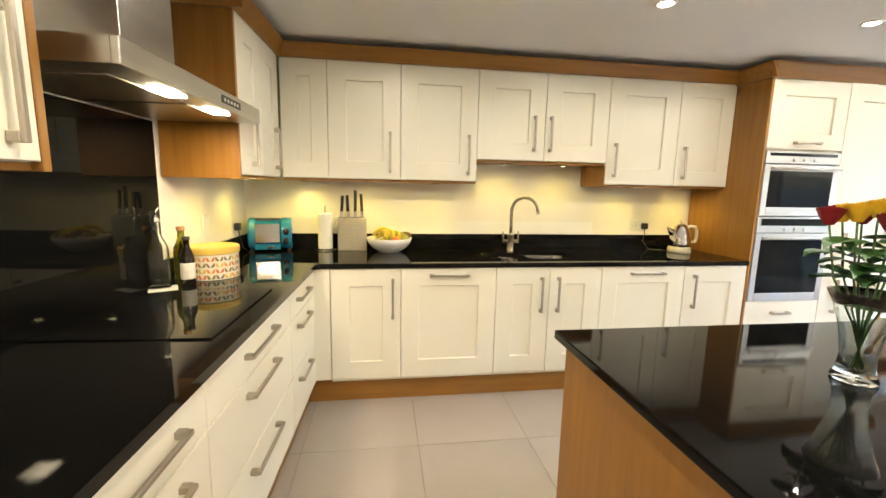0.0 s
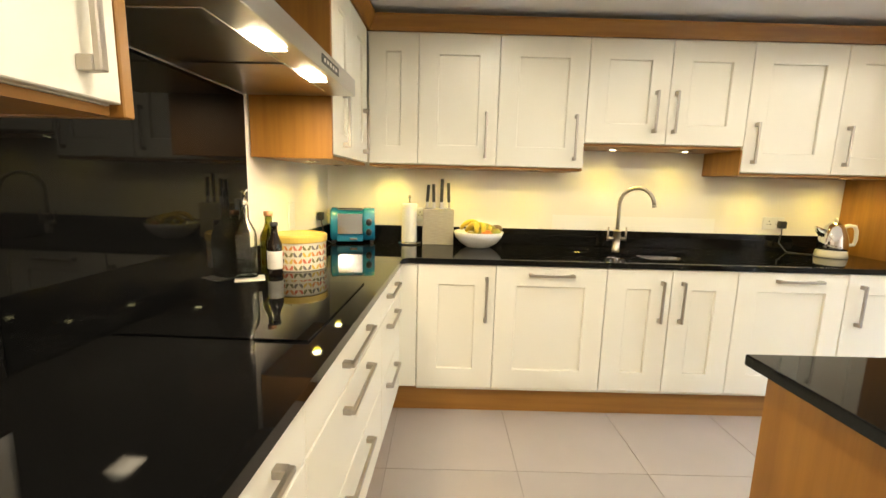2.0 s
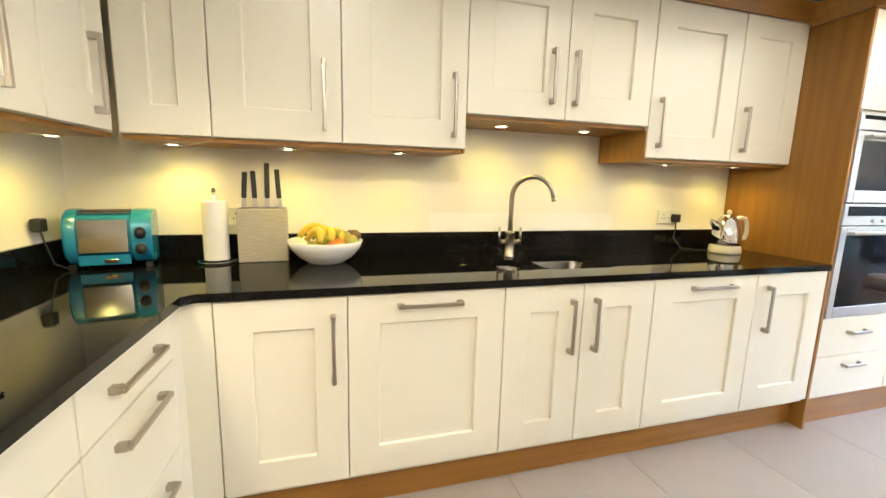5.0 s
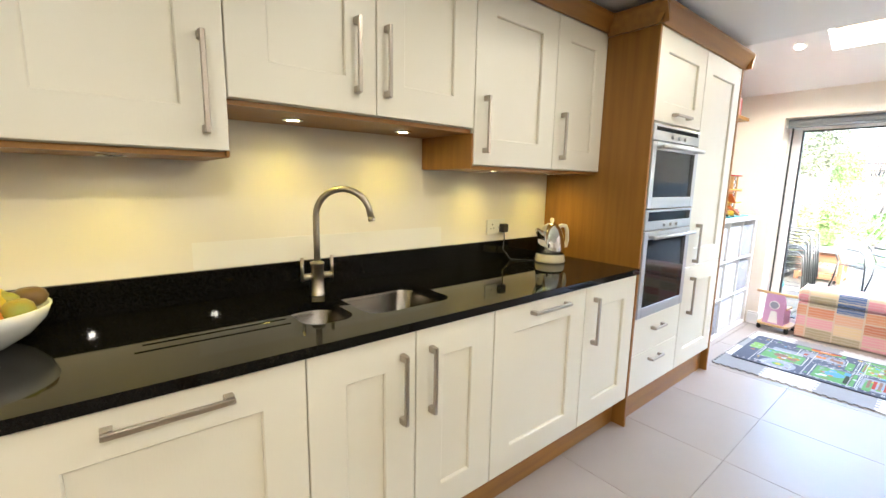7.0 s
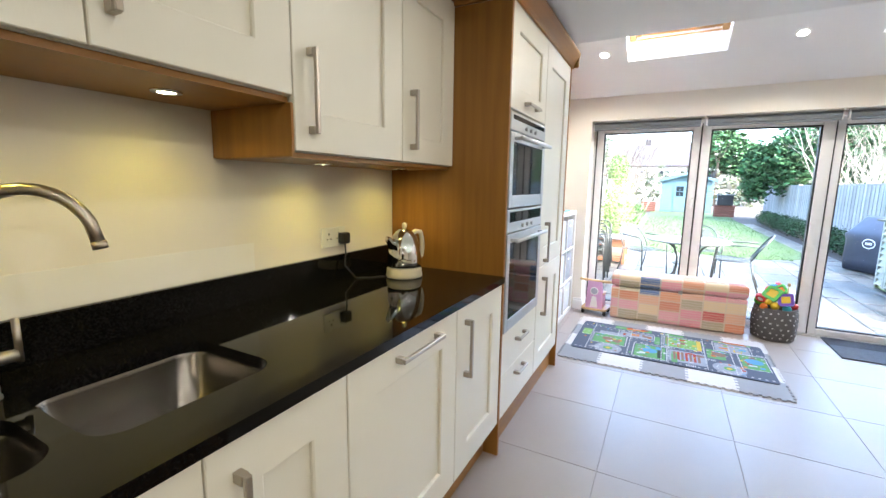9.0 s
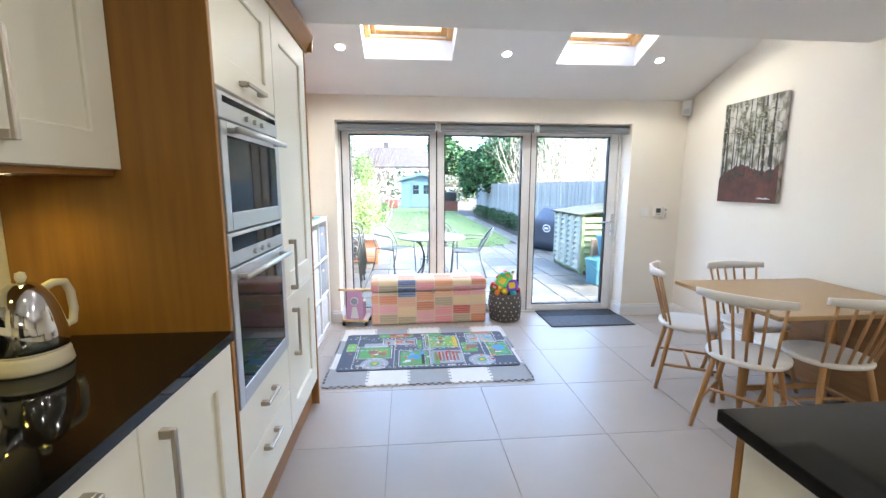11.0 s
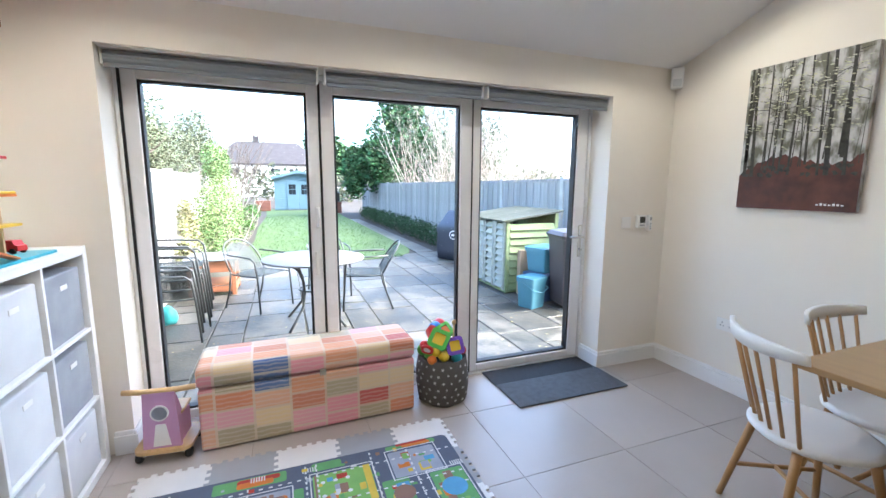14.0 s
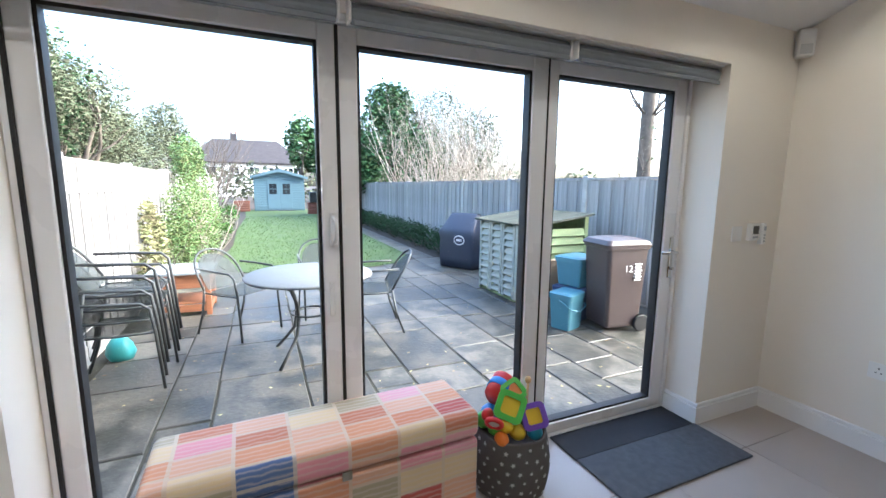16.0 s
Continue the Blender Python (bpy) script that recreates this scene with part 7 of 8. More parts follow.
for i in range(5):
    boxpart("badge_mark", (-0.195 + 0.032 * i, -0.173 + 0.032 * i, 0.3285, 0.330, 0.48, 0.52), PLASTICW, bq)

# flagstones of the patio, each its own stone
patio = thing("patio", "wet weathered sandstone flag paving with mossy joints", "paving", kind="structure")
MOSS = mat("mossy_joint", (0.06, 0.056, 0.035), 0.95, second=(0.035, 0.032, 0.022), scale=5, grain=0.3, bump=0.6, bscale=60)
bm = bmesh.new()
box(bm, 5.66, 11.9, -2.45, 3.27, GZ - 0.06, GZ - 0.008)
box(bm, 11.9, 22, -1.4, -0.95, GZ - 0.06, GZ - 0.012)
part("joint_bed", bm, MOSS, patio, "mossy sandy joints")
rnd = random.Random(77)
y = -2.44
while y < 3.2:
    h_ = rnd.choice((0.32, 0.6, 0.45, 0.52, 0.3))
    if y + h_ > 3.26:
        h_ = 3.26 - y
    if h_ < 0.12:
        break
    x = 5.67 + rnd.uniform(-0.2, 0.0)
    while x < 11.85:
        w_ = rnd.choice((0.32, 0.6, 0.45, 0.75, 0.9))
        xa, xb = max(5.67, x), min(11.85, x + w_)
        if xb - xa > 0.1 and not (xa > 11.2 and y > -0.6 and y < 2.4):
            j = 0.007
            bm = bmesh.new()
            q = [rnd.uniform(-0.006, 0.006) for _ in range(8)]
            z1 = GZ + rnd.uniform(-0.003, 0.003)
            base_ = [(xa + j + q[0], y + j + q[1]), (xb - j + q[2], y + j + q[3]), (xb - j + q[4], y + h_ - j + q[5]), (xa + j + q[6], y + h_ - j + q[7])]
            cx_, cy_ = (xa + xb) / 2, y + h_ / 2
            rings(bm, [[(px, py, GZ - 0.03) for px, py in base_], [(px, py, z1 - 0.006) for px, py in base_], [(px + math.copysign(0.006, cx_ - px), py + math.copysign(0.006, cy_ - py), z1) for px, py in base_]])
            part("flagstone", bm, STONE, patio)
        x += w_
    y += h_
for i in range(22):
    x = 11.92 + 0.46 * i
    bm = bmesh.new()
    box(bm, x, x + 0.445, -1.39, -0.96, GZ - 0.04, GZ - 0.004, 0.005)
    part("flagstone", bm, STONE, patio)
# fallen leaves and grit on the paving
vsl, fsl = [], []
for i in range(260):
    x, y = rnd.uniform(5.8, 11), rnd.uniform(-2.2, 3.2)
    a, s_ = rnd.uniform(0, 6.28), rnd.uniform(0.008, 0.022)
    k = len(vsl)
    vsl += [(x + s_ * math.cos(a + t) * (1 if q % 2 else .6), y + s_ * math.sin(a + t) * (1 if q % 2 else .6), GZ + 0.005 + 0.003 * (q % 2)) for q, t in enumerate((0, 1.57, 3.14, 4.71))]
    fsl.append((k, k + 1, k + 2, k + 3))
me = bpy.data.meshes.new("fallen_leaves")
me.from_pydata(vsl, [], fsl)
me.materials.append(vary_island(mat("dry_leaf", (0.34, 0.27, 0.14), 0.8, bump=0), 0.5, 0.04))
tagged(new("fallen_leaves", me), "small dry leaves scattered on the paving", "leaves", kind="stuff")

# ---- things on the worktops ----
TZ = WTOP + 0.0006
TEALE = mat("teal_enamel", (0.02, 0.20, 0.34), 0.25, scale=8, grain=0.03, bump=0, coat=0.5)
toaster = thing("toaster", "teal enamel two-slice toaster with chrome side and black knobs", "toaster", pose(-0.85, 3.07, TZ, 0, 0, 10) @ Matrix.Diagonal((0.94, 1, 1.12, 1)))
prof = rounded(-0.10, 0.10, 0.012, 0.205, 0.075, 7)
for xa, xb in ((-0.15, -0.105), (0.07, 0.15)):
    bm = bmesh.new()
    rings(bm, [[(x_, y * k, 0.1 + (z - 0.1) * k) for y, z in prof] for x_, k in ((xa, 0.93), (xa + 0.008, 1.0), (xb - 0.004, 1.0), (xb, 0.985))])
    smooth_by_angle(part("end_casing", bm, TEALE, toaster, "teal enamel end casing"))
bm = bmesh.new()
rings(bm, [[(x_, y * 0.9, 0.1 + (z - 0.1) * 0.93) for y, z in prof] for x_ in (-0.106, 0.071)])
part("body", bm, TEALE, toaster, "teal enamel body")
BRUSHED = mat("bright_brushed_chrome", (0.55, 0.56, 0.56), 0.16, 1.0, scale=4, grain=0.05, bump=0.02, bscale=200, stretch=(0.1, 1, 6))
boxpart("side_panel", (-0.10, 0.066, -0.004, 0.0, 0.0, 0.115), BRUSHED, toaster, 0.001, "bright chrome side panel", m=pose(0, -0.1, 0.058, -6))
boxpart("top_plate", (-0.10, 0.066, -0.065, 0.065, 0.192, 0.1962), BRUSHED, toaster, 0.001, "chrome top plate with slots")
boxpart("base_trim", (-0.105, 0.07, -0.096, -0.088, 0.014, 0.05), TEALE, toaster, 0.002, "teal lower trim")
for y in (-0.04, 0.02):
    boxpart("slot", (-0.10, 0.065, y, y + 0.03, 0.1965, 0.2), PLASTICB, toaster)
boxpart("crumb_tray", (-0.02, 0.03, -0.102, -0.0965, 0.022, 0.034), CHROME, toaster, 0.001)
for z in (0.125, 0.068):
    bm = bmesh.new()
    lathe(bm, [(0.021, 0), (0.021, 0.006), (0.016, 0.02), (0.0, 0.021)], n=20)
    part("knob", bm, PLASTICB, toaster, smooth=True, m=pose(0.11, -0.099, z, 90))
for x in (-0.13, 0.13):
    for y in (-0.07, 0.07):
        boxpart("foot", (x - 0.012, x + 0.012, y - 0.012, y + 0.012, 0, 0.016), PLASTICB, toaster)

roll = thing("kitchen_roll", "white kitchen roll on a chrome wire stand", "kitchen roll", pose(-0.475, 3.06, TZ))
bm = bmesh.new()
tube(bm, [(0.075 * math.cos(q), 0.075 * math.sin(q), 0.006) for q in np.linspace(0, 6.2832, 28)], 0.0045, 8)
tube(bm, [(-0.075, 0, 0.006), (0.075, 0, 0.006)], 0.004, 8)
tube(bm, [(0, 0, 0.006), (0, 0, 0.30)], 0.004, 8)
lathe(bm, [(0.001, 0.295), (0.009, 0.298), (0.011, 0.308), (0.008, 0.317), (0.001, 0.32)], n=14)
part("stand", bm, CHROME, roll, "chrome wire stand", True)
bm = bmesh.new()
lathe(bm, [(0.018, 0.012), (0.047, 0.012), (0.05, 0.016), (0.05, 0.262), (0.047, 0.266), (0.018, 0.266)], n=32)
part("paper", bm, mat("white_tissue", (0.80, 0.78, 0.74), 0.95, scale=20, grain=0.05, bump=0.4, bscale=260), roll, smooth=False)

KB = mat("woven_cream_block", (0.52, 0.47, 0.36), 0.8, second=(0.42, 0.37, 0.28), scale=60, grain=0.25, bump=0.6, bscale=200, stretch=(0.3, 1, 3))
knives = thing("knife_block", "cream textured knife block with four black-handled knives", "knife block", pose(-0.285, 3.075, TZ, 0, 0, 3))
boxpart("block", (-0.102, 0.102, -0.05, 0.05, 0, 0.235), KB, knives, 0.003)
boxpart("top_inset", (-0.09, 0.09, -0.04, 0.04, 0.2352, 0.2362), PLASTICB, knives)
for x, h, ln in ((-0.075, 0.10, 4), (-0.03, 0.105, -2), (0.02, 0.14, 1), (0.07, 0.115, -3)):
    k = boxpart("blade", (-0.009, 0.009, -0.001, 0.001, -0.03, 0.012), CHROME, knives, m=pose(x, 0, 0.2365 + 0.03, 0, ln, 0))
    boxpart("handle", (-0.0105, 0.0105, -0.008, 0.008, 0.012, 0.025 + h), PLASTICB, k, 0.004, "black riveted handle", 2)

bowl = thing("fruit_bowl", "white ceramic fruit bowl on the worktop", "bowl", pose(-0.02, 2.99, TZ))
CERAM = mat("white_glazed_ceramic", (0.80, 0.78, 0.74), 0.15, scale=6, grain=0.02, bump=0)
bm = bmesh.new()
lathe(bm, [(0.001, 0.004), (0.075, 0.0), (0.08, 0.004), (0.12, 0.03), (0.15, 0.065), (0.163, 0.10), (0.160, 0.102), (0.155, 0.10), (0.142, 0.068), (0.112, 0.036), (0.07, 0.012), (0.001, 0.010)], n=44)
part("bowl", bm, CERAM, bowl, smooth=True)


def fruit(kind, label, m, col, second, r, sx=1.0, pear=False):
    bm = bmesh.new()
    if pear:
        lathe(bm, [(0.001, -r), (r * .6, -r * .85), (r * .98, -r * .3), (r * .9, r * .2), (r * .55, r * .8), (r * .38, r * 1.15), (r * .2, r * 1.35), (0.001, r * 1.4)], n=20)
    else:
        lathe(bm, [(0.001, -r * .9), (r * .5, -r * .88), (r * .87, -r * .5), (r, 0), (r * .87, r * .5), (r * .5, r * .84), (r * .12, r * .82), (0.001, r * .76)], n=20, sx=sx)
    mt = bpy.data.materials.get(kind + "_skin") or mat(kind + "_skin", col, 0.4, second=second, scale=12, grain=0.15, bump=0.05, bscale=120)
    o = solid(kind, bm, mt, label, "fruit", kind="", smooth=True, group="fruit in the bowl")
    o.matrix_basis = m


bx, by, bz = -0.02, 2.99, TZ
for i, (x, y, z, tilt_) in enumerate(((-0.09, -0.02, 0.075, 0), (-0.07, 0.0, 0.085, 14), (-0.045, 0.02, 0.09, 28), (-0.105, 0.03, 0.08, -10))):
    bm = bmesh.new()
    pts = [(0.085 * math.cos(a) * 0.5, -0.06 + 0.085 * math.sin(a), 0.075 * math.cos(a)) for a in np.linspace(-1.1, 1.2, 9)]
    loops = []
    tube(bm, pts, 0.017, 8)
    for v in bm.verts:
        q = (v.co.y + 0.06) / 0.085
        k = 1 - 0.65 * max(0, abs(q) - 0.55)
        c = min(pts, key=lambda p: (Vector(p) - v.co).length)
        v.co = Vector(c) + (v.co - Vector(c)) * k
    o = solid("banana", bm, bpy.data.materials.get("banana_skin") or mat("banana_skin", (0.68, 0.50, 0.05), 0.5, second=(0.60, 0.42, 0.04), scale=14, grain=0.2, bump=0.05), "ripe yellow banana in the fruit bowl", "fruit", kind="", smooth=True, group="fruit in the bowl")
    o.matrix_basis = pose(bx + x, by + y, bz + z, 0, tilt_, 20 + 10 * i)
fruit("pear", "green pear in the fruit bowl", pose(bx + 0.01, by - 0.05, bz + 0.095, 80, 0, 70), (0.36, 0.36, 0.05), (0.28, 0.24, 0.05), 0.036, pear=True)
fruit("pear", "yellow pear in the fruit bowl", pose(bx + 0.06, by - 0.01, bz + 0.115, 75, 0, 60), (0.36, 0.36, 0.05), (0.28, 0.24, 0.05), 0.038, pear=True)
fruit("orange", "bright orange in the fruit bowl", pose(bx + 0.045, by - 0.085, bz + 0.085), (0.70, 0.25, 0.03), (0.6, 0.2, 0.03), 0.038)
fruit("apple", "green apple in the fruit bowl", pose(bx + 0.105, by - 0.055, bz + 0.098), (0.30, 0.36, 0.05), (0.36, 0.2, 0.05), 0.034)
fruit("kiwi", "brown kiwi fruit in the fruit bowl", pose(bx + 0.12, by + 0.01, bz + 0.118), (0.17, 0.10, 0.04), (0.12, 0.075, 0.03), 0.029, 1.3)
fruit("kiwi", "brown kiwi fruit in the fruit bowl", pose(bx + 0.09, by + 0.06, bz + 0.10), (0.17, 0.10, 0.04), (0.12, 0.075, 0.03), 0.029, 1.3)
fruit("apple", "green apple in the fruit bowl", pose(bx - 0.01, by + 0.06, bz + 0.085), (0.30, 0.36, 0.05), (0.36, 0.2, 0.05), 0.036)
fruit("apple", "green apple in the fruit bowl", pose(bx - 0.05, by - 0.07, bz + 0.075), (0.30, 0.36, 0.05), (0.36, 0.2, 0.05), 0.036)

CREAMP = mat("cream_plastic", (0.72, 0.65, 0.48), 0.3, scale=8, grain=0.03, bump=0)
kettle = thing("kettle", "chrome jug kettle with cream base, lid knob and handle", "kettle", pose(2.235, 2.93, TZ, 0, 0, -12))
bm = bmesh.new()
lathe(bm, [(0.001, 0.0), (0.08, 0.0), (0.084, 0.006), (0.082, 0.022), (0.08, 0.028), (0.08, 0.036), (0.076, 0.044), (0.001, 0.044)], n=36)
part("base", bm, CREAMP, kettle, "cream plastic power base", True)
bm = bmesh.new()
lathe(bm, [(0.001, 0.0445), (0.076, 0.0445), (0.079, 0.06), (0.077, 0.10), (0.068, 0.145), (0.055, 0.185), (0.042, 0.205), (0.026, 0.218), (0.001, 0.222)], n=36)
part("body", bm, CHROME, kettle, "polished chrome body", True)
bm = bmesh.new()
lathe(bm, [(0.001, 0.222), (0.008, 0.223), (0.012, 0.234), (0.010, 0.246), (0.001, 0.25)], n=16)
part("lid_knob", bm, CREAMP, kettle, "cream lid knob", True)
bm = bmesh.new()
rings(bm, [[(x_, y_ * w_, z_) for y_, z_ in ((-1, z0), (1, z0), (0.6, z1), (-0.6, z1))] for x_, w_, z0, z1 in ((-0.055, 0.03, 0.11, 0.175), (-0.085, 0.02, 0.15, 0.185), (-0.105, 0.013, 0.178, 0.195))])
part("spout", bm, CHROME, kettle, "chrome spout", True)
bm = bmesh.new()
tube(bm, [(0.045, 0, 0.195), (0.075, 0, 0.205), (0.105, 0, 0.20), (0.118, 0, 0.17), (0.122, 0, 0.12), (0.115, 0, 0.085), (0.08, 0, 0.08)], 0.011, 10)
part("handle", bm, CREAMP, kettle, "cream curved handle", True)
boxpart("water_gauge", (0.02, 0.034, -0.0785, -0.06, 0.07, 0.14), PLASTICB, kettle, 0.002, m=pose(0, 0, 0, -8))

# bottles, tin and coaster beside the hob
GREENG = glass("olive_green_glass", (0.30, 0.32, 0.06), 0.02, 1.45)
DARKG = mat("dark_vinegar_glass", (0.012, 0.008, 0.006), 0.06, scale=8, grain=0.1, bump=0, coat=0.4)
CLEARG = glass("clear_bottle_glass", (0.93, 0.97, 0.95), 0.0, 1.45)
LABELW = mat("paper_label", (0.66, 0.62, 0.54), 0.7, scale=20, grain=0.1, bump=0.1)


def bottle(label, at, r, h, neck, gl, cap_mat, label_col=None, pour=False):
    b_ = thing("bottle", label, "bottle", pose(*at), group="bottles beside the hob")
    bm = bmesh.new()
    lathe(bm, [(0.001, 0.006), (r * .9, 0.0), (r, 0.008), (r, h * .55), (r * .92, h * .63), (neck * 1.2, h * .76), (neck, h * .82), (neck, h * .93), (neck * 1.15, h * .94), (neck * 1.15, h * .96), (neck * .9, h * .96)], n=26)
    part("glass", bm, gl, b_, smooth=True)
    bm = bmesh.new()
    if pour:
        lathe(bm, [(neck * 1.1, h * .965), (neck * 1.2, h * .97), (neck * 1.1, h), (0.001, h)], n=18)
        tube(bm, [(0, 0, h), (0.004, 0, h + .03), (0.016, 0, h + 0.055)], 0.004, 8, 0.0028)
    else:
        lathe(bm, [(neck * 1.2, h * .93), (neck * 1.25, h * .935), (neck * 1.25, h), (0.001, h + .002)], n=20)
    part("cap", bm, cap_mat, b_, smooth=True)
    if label_col:
        bm = bmesh.new()
        lathe(bm, [(r + .0006, h * .14), (r + .001, h * .15), (r + .001, h * .46), (r + .0006, h * .47)], n=26, cap=False)
        part("label", bm, label_col, b_, "printed paper label", True)
    return b_


oil = thing("bottle", "square clear glass oil bottle with a steel pourer", "bottle", pose(-1.04, 1.945, TZ + 0.009, 0, 0, 22), group="bottles beside the hob")
bm = bmesh.new()
loops = []
for hw, rr, z in ((0.030, 0.006, 0.0), (0.041, 0.010, 0.004), (0.042, 0.010, 0.17), (0.038, 0.014, 0.19), (0.022, 0.016, 0.222), (0.014, 0.0135, 0.24), (0.0135, 0.013, 0.275), (0.016, 0.0155, 0.278), (0.016, 0.0155, 0.286), (0.011, 0.0105, 0.286), (0.0105, 0.010, 0.238), (0.019, 0.014, 0.217), (0.035, 0.012, 0.186), (0.039, 0.009, 0.168), (0.038, 0.009, 0.012), (0.020, 0.006, 0.009)):
    loops.append([(x, y, z) for x, y in rounded(-hw, hw, -hw, hw, rr, 4)])
rings(bm, loops)
smooth_by_angle(part("glass", bm, CLEARG, oil), 50)
bm = bmesh.new()
lathe(bm, [(0.0, 0.287), (0.0155, 0.287), (0.0165, 0.29), (0.0135, 0.303), (0.008, 0.312), (0.0, 0.314)], n=20)
tube(bm, [(0, 0, 0.31), (0.003, 0, 0.335), (0.016, 0, 0.352)], 0.0055, 10, 0.004)
part("pourer", bm, CHROME, oil, "steel pourer", True)
bottle("olive oil bottle of green glass with a copper cap", (-1.0, 2.075, TZ), 0.037, 0.265, 0.015, GREENG, mat("copper_cap", (0.5, 0.25, 0.12), 0.35, 0.6, bump=0))
bottle("dark vinegar bottle with a cream label and black cap", (-0.955, 2.02, TZ), 0.03, 0.225, 0.013, DARKG, PLASTICB, LABELW)
bm = bmesh.new()
box(bm, -0.055, 0.055, -0.05, 0.05, 0, 0.008, 0.002)
c_ = solid("coaster", bm, mat("pale_marble", (0.62, 0.60, 0.55), 0.3, scale=8, grain=0.2, bump=0.02), "pale square marble coaster under the oil bottle", "coaster", kind="")
c_.matrix_basis = pose(-1.02, 1.925, TZ, 0, 0, 25)
tin = thing("cake_tin", "round cake tin printed with coloured leaf stems", "tin", pose(-0.915, 2.21, TZ))
bm = bmesh.new()
lathe(bm, [(0.001, 0.0), (0.116, 0.0), (0.118, 0.003), (0.118, 0.13), (0.001, 0.13)], n=44)
part("body", bm, mat("cream_printed_tin", (0.70, 0.64, 0.48), 0.35, scale=8, grain=0.03, bump=0), tin, smooth=False)
bm = bmesh.new()
lathe(bm, [(0.121, 0.124), (0.123, 0.126), (0.123, 0.152), (0.118, 0.158), (0.112, 0.155), (0.001, 0.155)], n=44)
part("lid", bm, mat("yellow_tin_lid", (0.62, 0.43, 0.08), 0.35, scale=8, grain=0.05, bump=0), tin, "mustard yellow lid")
PRN = [mat("tin_%s_print" % n, c, 0.4, bump=0) for n, c in (("olive", (0.18, 0.17, 0.06)), ("orange", (0.62, 0.24, 0.05)), ("grey", (0.17, 0.15, 0.13)), ("red", (0.55, 0.13, 0.06)), ("yellow", (0.62, 0.42, 0.06)))]
lv = [bmesh.new() for _ in PRN]
for i in range(19):
    a0 = 6.2832 * i / 19
    for j in range(4):
        for s in (-1, 1):
            z0 = 0.008 + 0.029 * j
            out = []
            for k in range(10):
                q = k / 10 * 6.2832
                lx, lz = 0.5 + 0.5 * math.cos(q), 0.62 * math.sin(q) * (0.6 + 0.4 * math.cos(q))
                da = s * (lx * 0.0178 + 0.001) / 0.1185
                out.append((0.1188 * math.cos(a0 + da), 0.1188 * math.sin(a0 + da), z0 + lx * 0.014 + lz * 0.023))
            b__ = lv[(i * 2 + j) % 5]
            b__.faces.new([b__.verts.new(p) for p in out])
for b__, mt in zip(lv, PRN):
    part("leaf_print", b__, mt, tin, "printed leaf pattern")["kind"] = "stuff"

# sockets and plugs on the kitchen walls
wall_plate("double_socket", "white double wall socket above the worktop", "socket", pose(-0.44, Y1, 1.115) @ NORTHW, sockets=2)
wall_plate("double_socket", "white double wall socket beside the kettle", "socket", pose(2.02, Y1, 1.115) @ NORTHW, sockets=2)
wall_plate("switch_plate", "tall white cooker switch plate above the worktop", "switch", pose(-1.066, 2.52, 1.14) @ WESTW, 0.086, 0.146)


def plug(x, y, z, m, run):
    p_ = thing("power_plug", "black mains plug with a trailing cable", "plug", pose(x, y, z) @ m)
    boxpart("plug", (-0.024, 0.024, 0.0095, 0.045, -0.026, 0.024), PLASTICB, p_, 0.008, seg=2)
    bm = bmesh.new()
    tube(bm, run, 0.0035, 8)
    part("cable", bm, PLASTICB, p_, "thin black cable", True)


plug(2.065, Y1, 1.108, NORTHW, [(0, 0.03, -0.02), (0.0, 0.034, -0.06), (0.02, 0.045, -0.12), (-0.01, 0.08, -0.178), (-0.06, 0.13, -0.181), (-0.12, 0.17, -0.181)])
plug(-1.052, 2.93, 1.105, WESTW, [(0, 0.03, -0.02), (-0.01, 0.034, -0.07), (-0.02, 0.05, -0.15), (-0.06, 0.09, -0.185), (-0.10, 0.12, -0.19), (-0.14, 0.14, -0.195)])

# vase of roses on the island
vase = thing("vase", "clear glass vase of water on the island", "vase", pose(1.165, 0.86, 0.9206))
bm = bmesh.new()
lathe(bm, [(0.001, 0.012), (0.001, 0.0), (0.045, 0.0), (0.05, 0.006), (0.04, 0.03), (0.037, 0.07), (0.045, 0.13), (0.065, 0.20), (0.08, 0.235), (0.077, 0.236), (0.062, 0.20), (0.041, 0.13), (0.033, 0.07), (0.035, 0.032), (0.001, 0.014)], n=36)
part("glass", bm, CLEARG, vase, smooth=True)
STEM = mat("green_stem", (0.07, 0.16, 0.03), 0.5, scale=12, grain=0.2, bump=0.05)
ROSEL = mat("rose_leaf", (0.03, 0.10, 0.02), 0.4, second=(0.045, 0.13, 0.03), scale=20, grain=0.2, bump=0.2)
PET = {"red": mat("red_rose_petal", (0.28, 0.008, 0.012), 0.6, second=(0.16, 0.004, 0.008), scale=20, grain=0.2, bump=0.1), "yellow": mat("yellow_rose_petal", (0.78, 0.50, 0.02), 0.6, second=(0.7, 0.38, 0.01), scale=20, grain=0.15, bump=0.1)}
rnd = random.Random(8)
heads = [("red", -0.09, 0.05, 0.335), ("yellow", -0.045, 0.02, 0.345), ("red", -0.01, -0.03, 0.325), ("yellow", 0.03, 0.03, 0.355), ("yellow", 0.06, -0.04, 0.34), ("red", 0.09, 0.02, 0.33), ("yellow", 0.0, 0.09, 0.34), ("red", 0.05, 0.08, 0.335)]
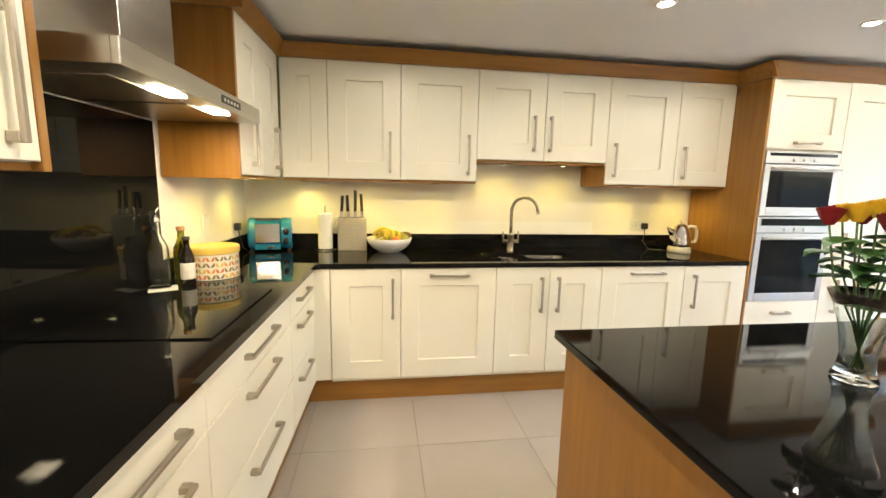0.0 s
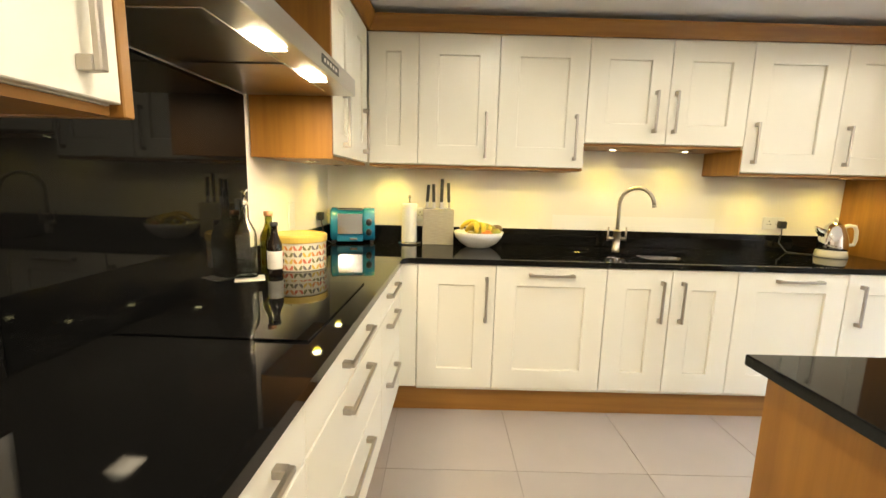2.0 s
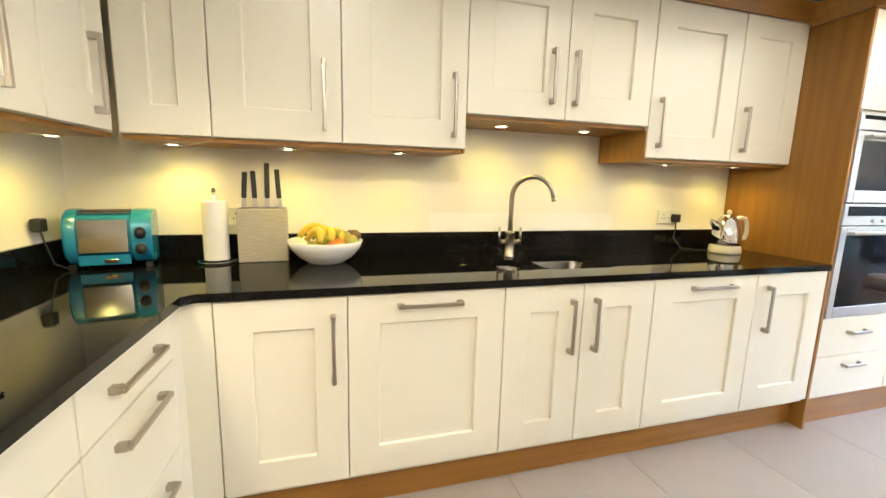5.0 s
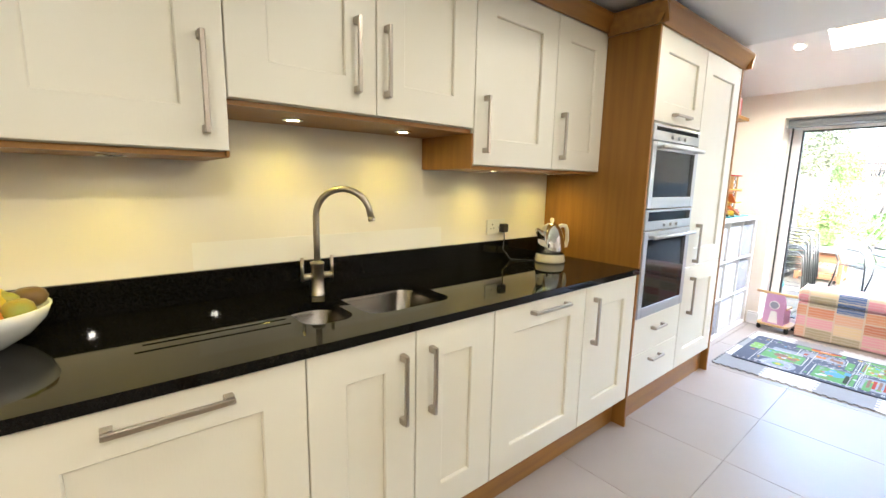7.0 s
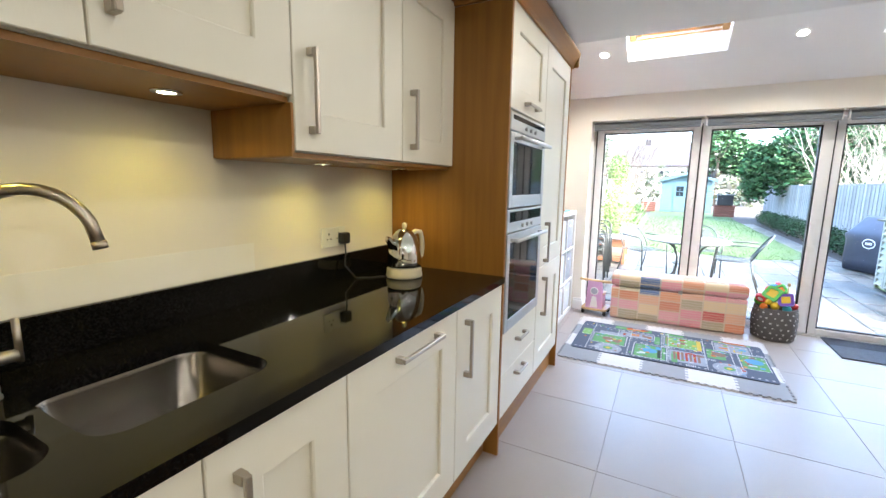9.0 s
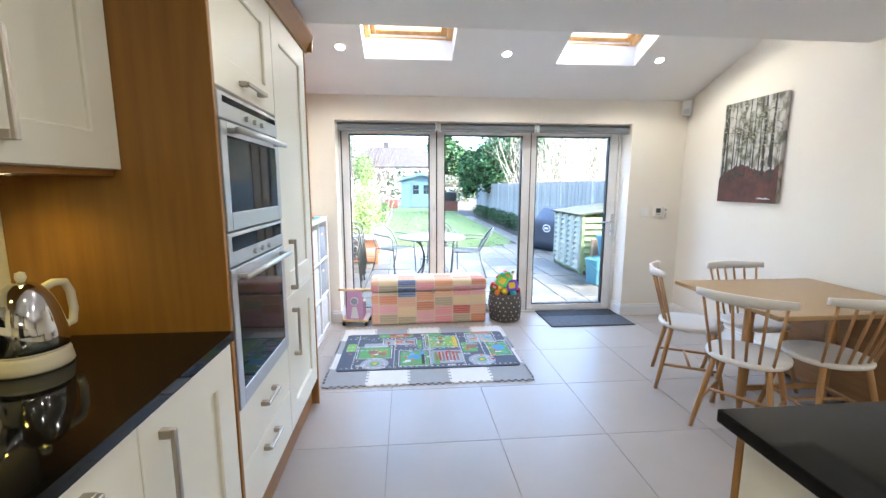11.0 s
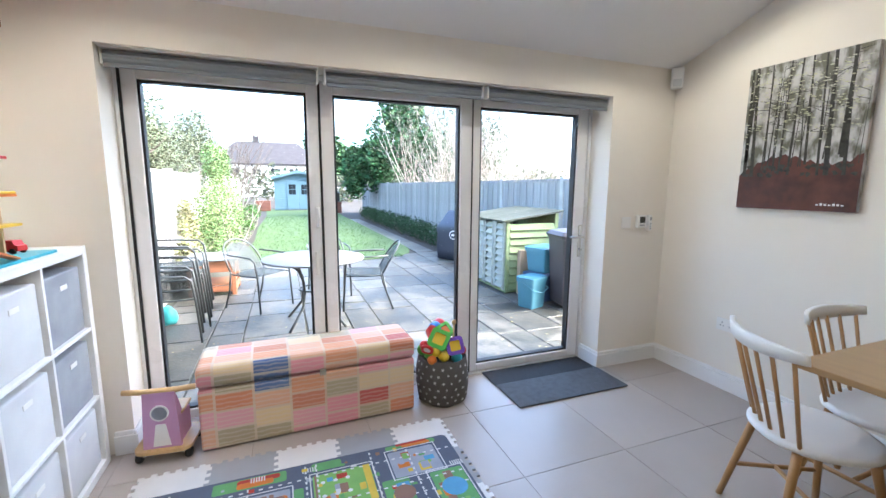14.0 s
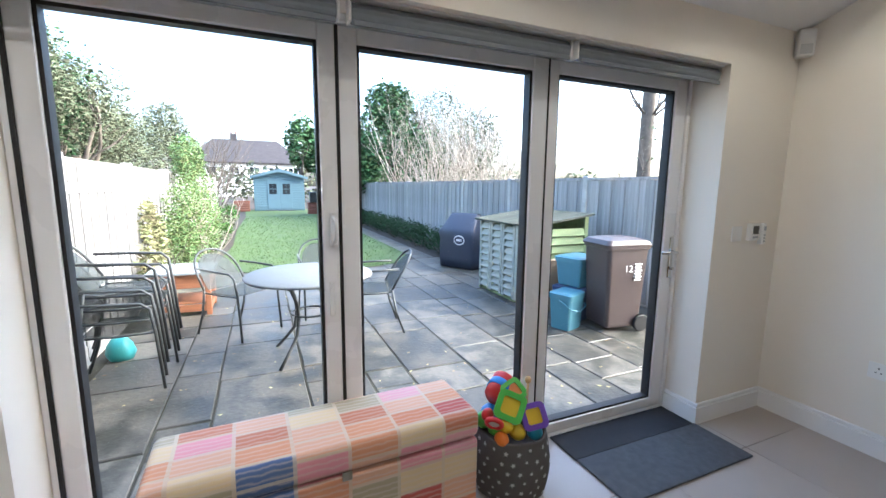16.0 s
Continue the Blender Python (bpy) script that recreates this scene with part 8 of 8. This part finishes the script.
for c, hx, hy, hz in heads:
    hz += 0.07
    r_ = thing("rose", "%s rose with leaves standing in the vase" % c, "flower", pose(1.165, 0.86, 0.9206), group="roses in the vase")
    bm = bmesh.new()
    tube(bm, [(-hx * 0.18, -hy * 0.18, 0.02), (hx * 0.2, hy * 0.2, 0.15), (hx * 0.75, hy * 0.75, 0.27), (hx, hy, hz + 0.004)], 0.0026, 7)
    part("stem", bm, STEM, r_, smooth=True)
    bm = bmesh.new()
    for ring_ in range(4):
        for k in range(3 + ring_):
            a = 6.2832 * k / (3 + ring_) + ring_ * 0.7
            rr, hh = 0.006 + 0.0052 * ring_, 0.052 - 0.003 * ring_
            g = []
            for u in np.linspace(-1, 1, 6):
                row = []
                for v in np.linspace(0, 1, 5):
                    wv_ = (0.9 + 0.25 * ring_ * 0.3) * u * (0.5 + 0.5 * math.sin(min(1, v * 1.2) * 1.57))
                    rad = rr * (0.45 + 0.75 * math.sin(v * 1.57)) + 0.005 * ring_ * 0.3 * v ** 4
                    row.append(bm.verts.new((hx + rad * math.cos(a + wv_ * 0.9), hy + rad * math.sin(a + wv_ * 0.9), hz + hh * v * (1 - 0.12 * u * u))))
                g.append(row)
            for i in range(5):
                for j in range(4):
                    bm.faces.new((g[i][j], g[i + 1][j], g[i + 1][j + 1], g[i][j + 1]))
    part("bloom", bm, PET[c], r_, "%s layered petals" % c, True)
    bm = bmesh.new()
    for k in range(5):
        q = rnd.uniform(0.5, 0.95)
        o = Vector((hx * q, hy * q, 0.15 + (hz - 0.17) * q))
        a = rnd.uniform(0, 6.28)
        d = Vector((math.cos(a), math.sin(a), rnd.uniform(-.35, .3))).normalized()
        s_ = d.cross(Vector((0, 0, 1))).normalized()
        L2 = rnd.uniform(0.06, 0.09)
        ctr = [bm.verts.new(o + d * L2 * t_ + Vector((0, 0, -0.012 * t_ * t_))) for t_ in (0.15, 0.4, 0.65, 0.85, 1.0)]
        for sg in (-1, 1):
            ed = [bm.verts.new(o + d * L2 * t_ + s_ * sg * w_ * L2 + Vector((0, 0, 0.006 * math.sin(3 * t_)))) for t_, w_ in ((0.2, 0.24), (0.42, 0.42), (0.68, 0.38), (0.88, 0.18))]
            bm.faces.new((ctr[0], ctr[1], ed[1], ed[0]))
            bm.faces.new((ctr[1], ctr[2], ed[2], ed[1]))
            bm.faces.new((ctr[2], ctr[3], ed[3], ed[2]))
            bm.faces.new((ctr[3], ctr[4], ed[3]))
    part("leaves", bm, ROSEL, r_, "dark green rose leaves")["kind"] = "stuff"

# ---- floor tiles, each a piece of its own ----
PITCH, TX, TY = 0.618, 0.125, 2.07
shared = {}
for i in range(-3, 10):
    for j in range(-9, 3):
        x0, x1 = max(-1.2, TX + PITCH * i), min(X1 + 0.255, TX + PITCH * (i + 1))
        y0, y1 = max(-3.0, TY + PITCH * j), min(Y1, TY + PITCH * (j + 1))
        if x1 - x0 < 0.03 or y1 - y0 < 0.03 or (x0 > 2.2 and y1 < Y0):
            continue
        key = (round(x1 - x0, 3), round(y1 - y0, 3))
        if key not in shared:
            bm = bmesh.new()
            box(bm, 0.0013, x1 - x0 - 0.0013, 0.0013, y1 - y0 - 0.0013, -0.006, 0.0, 0.0008)
            shared[key] = finish("tile", bm, TILE)
        t = new("tile", shared[key])
        t.parent = floor_ob
        t.matrix_basis = pose(x0, y0, 0)
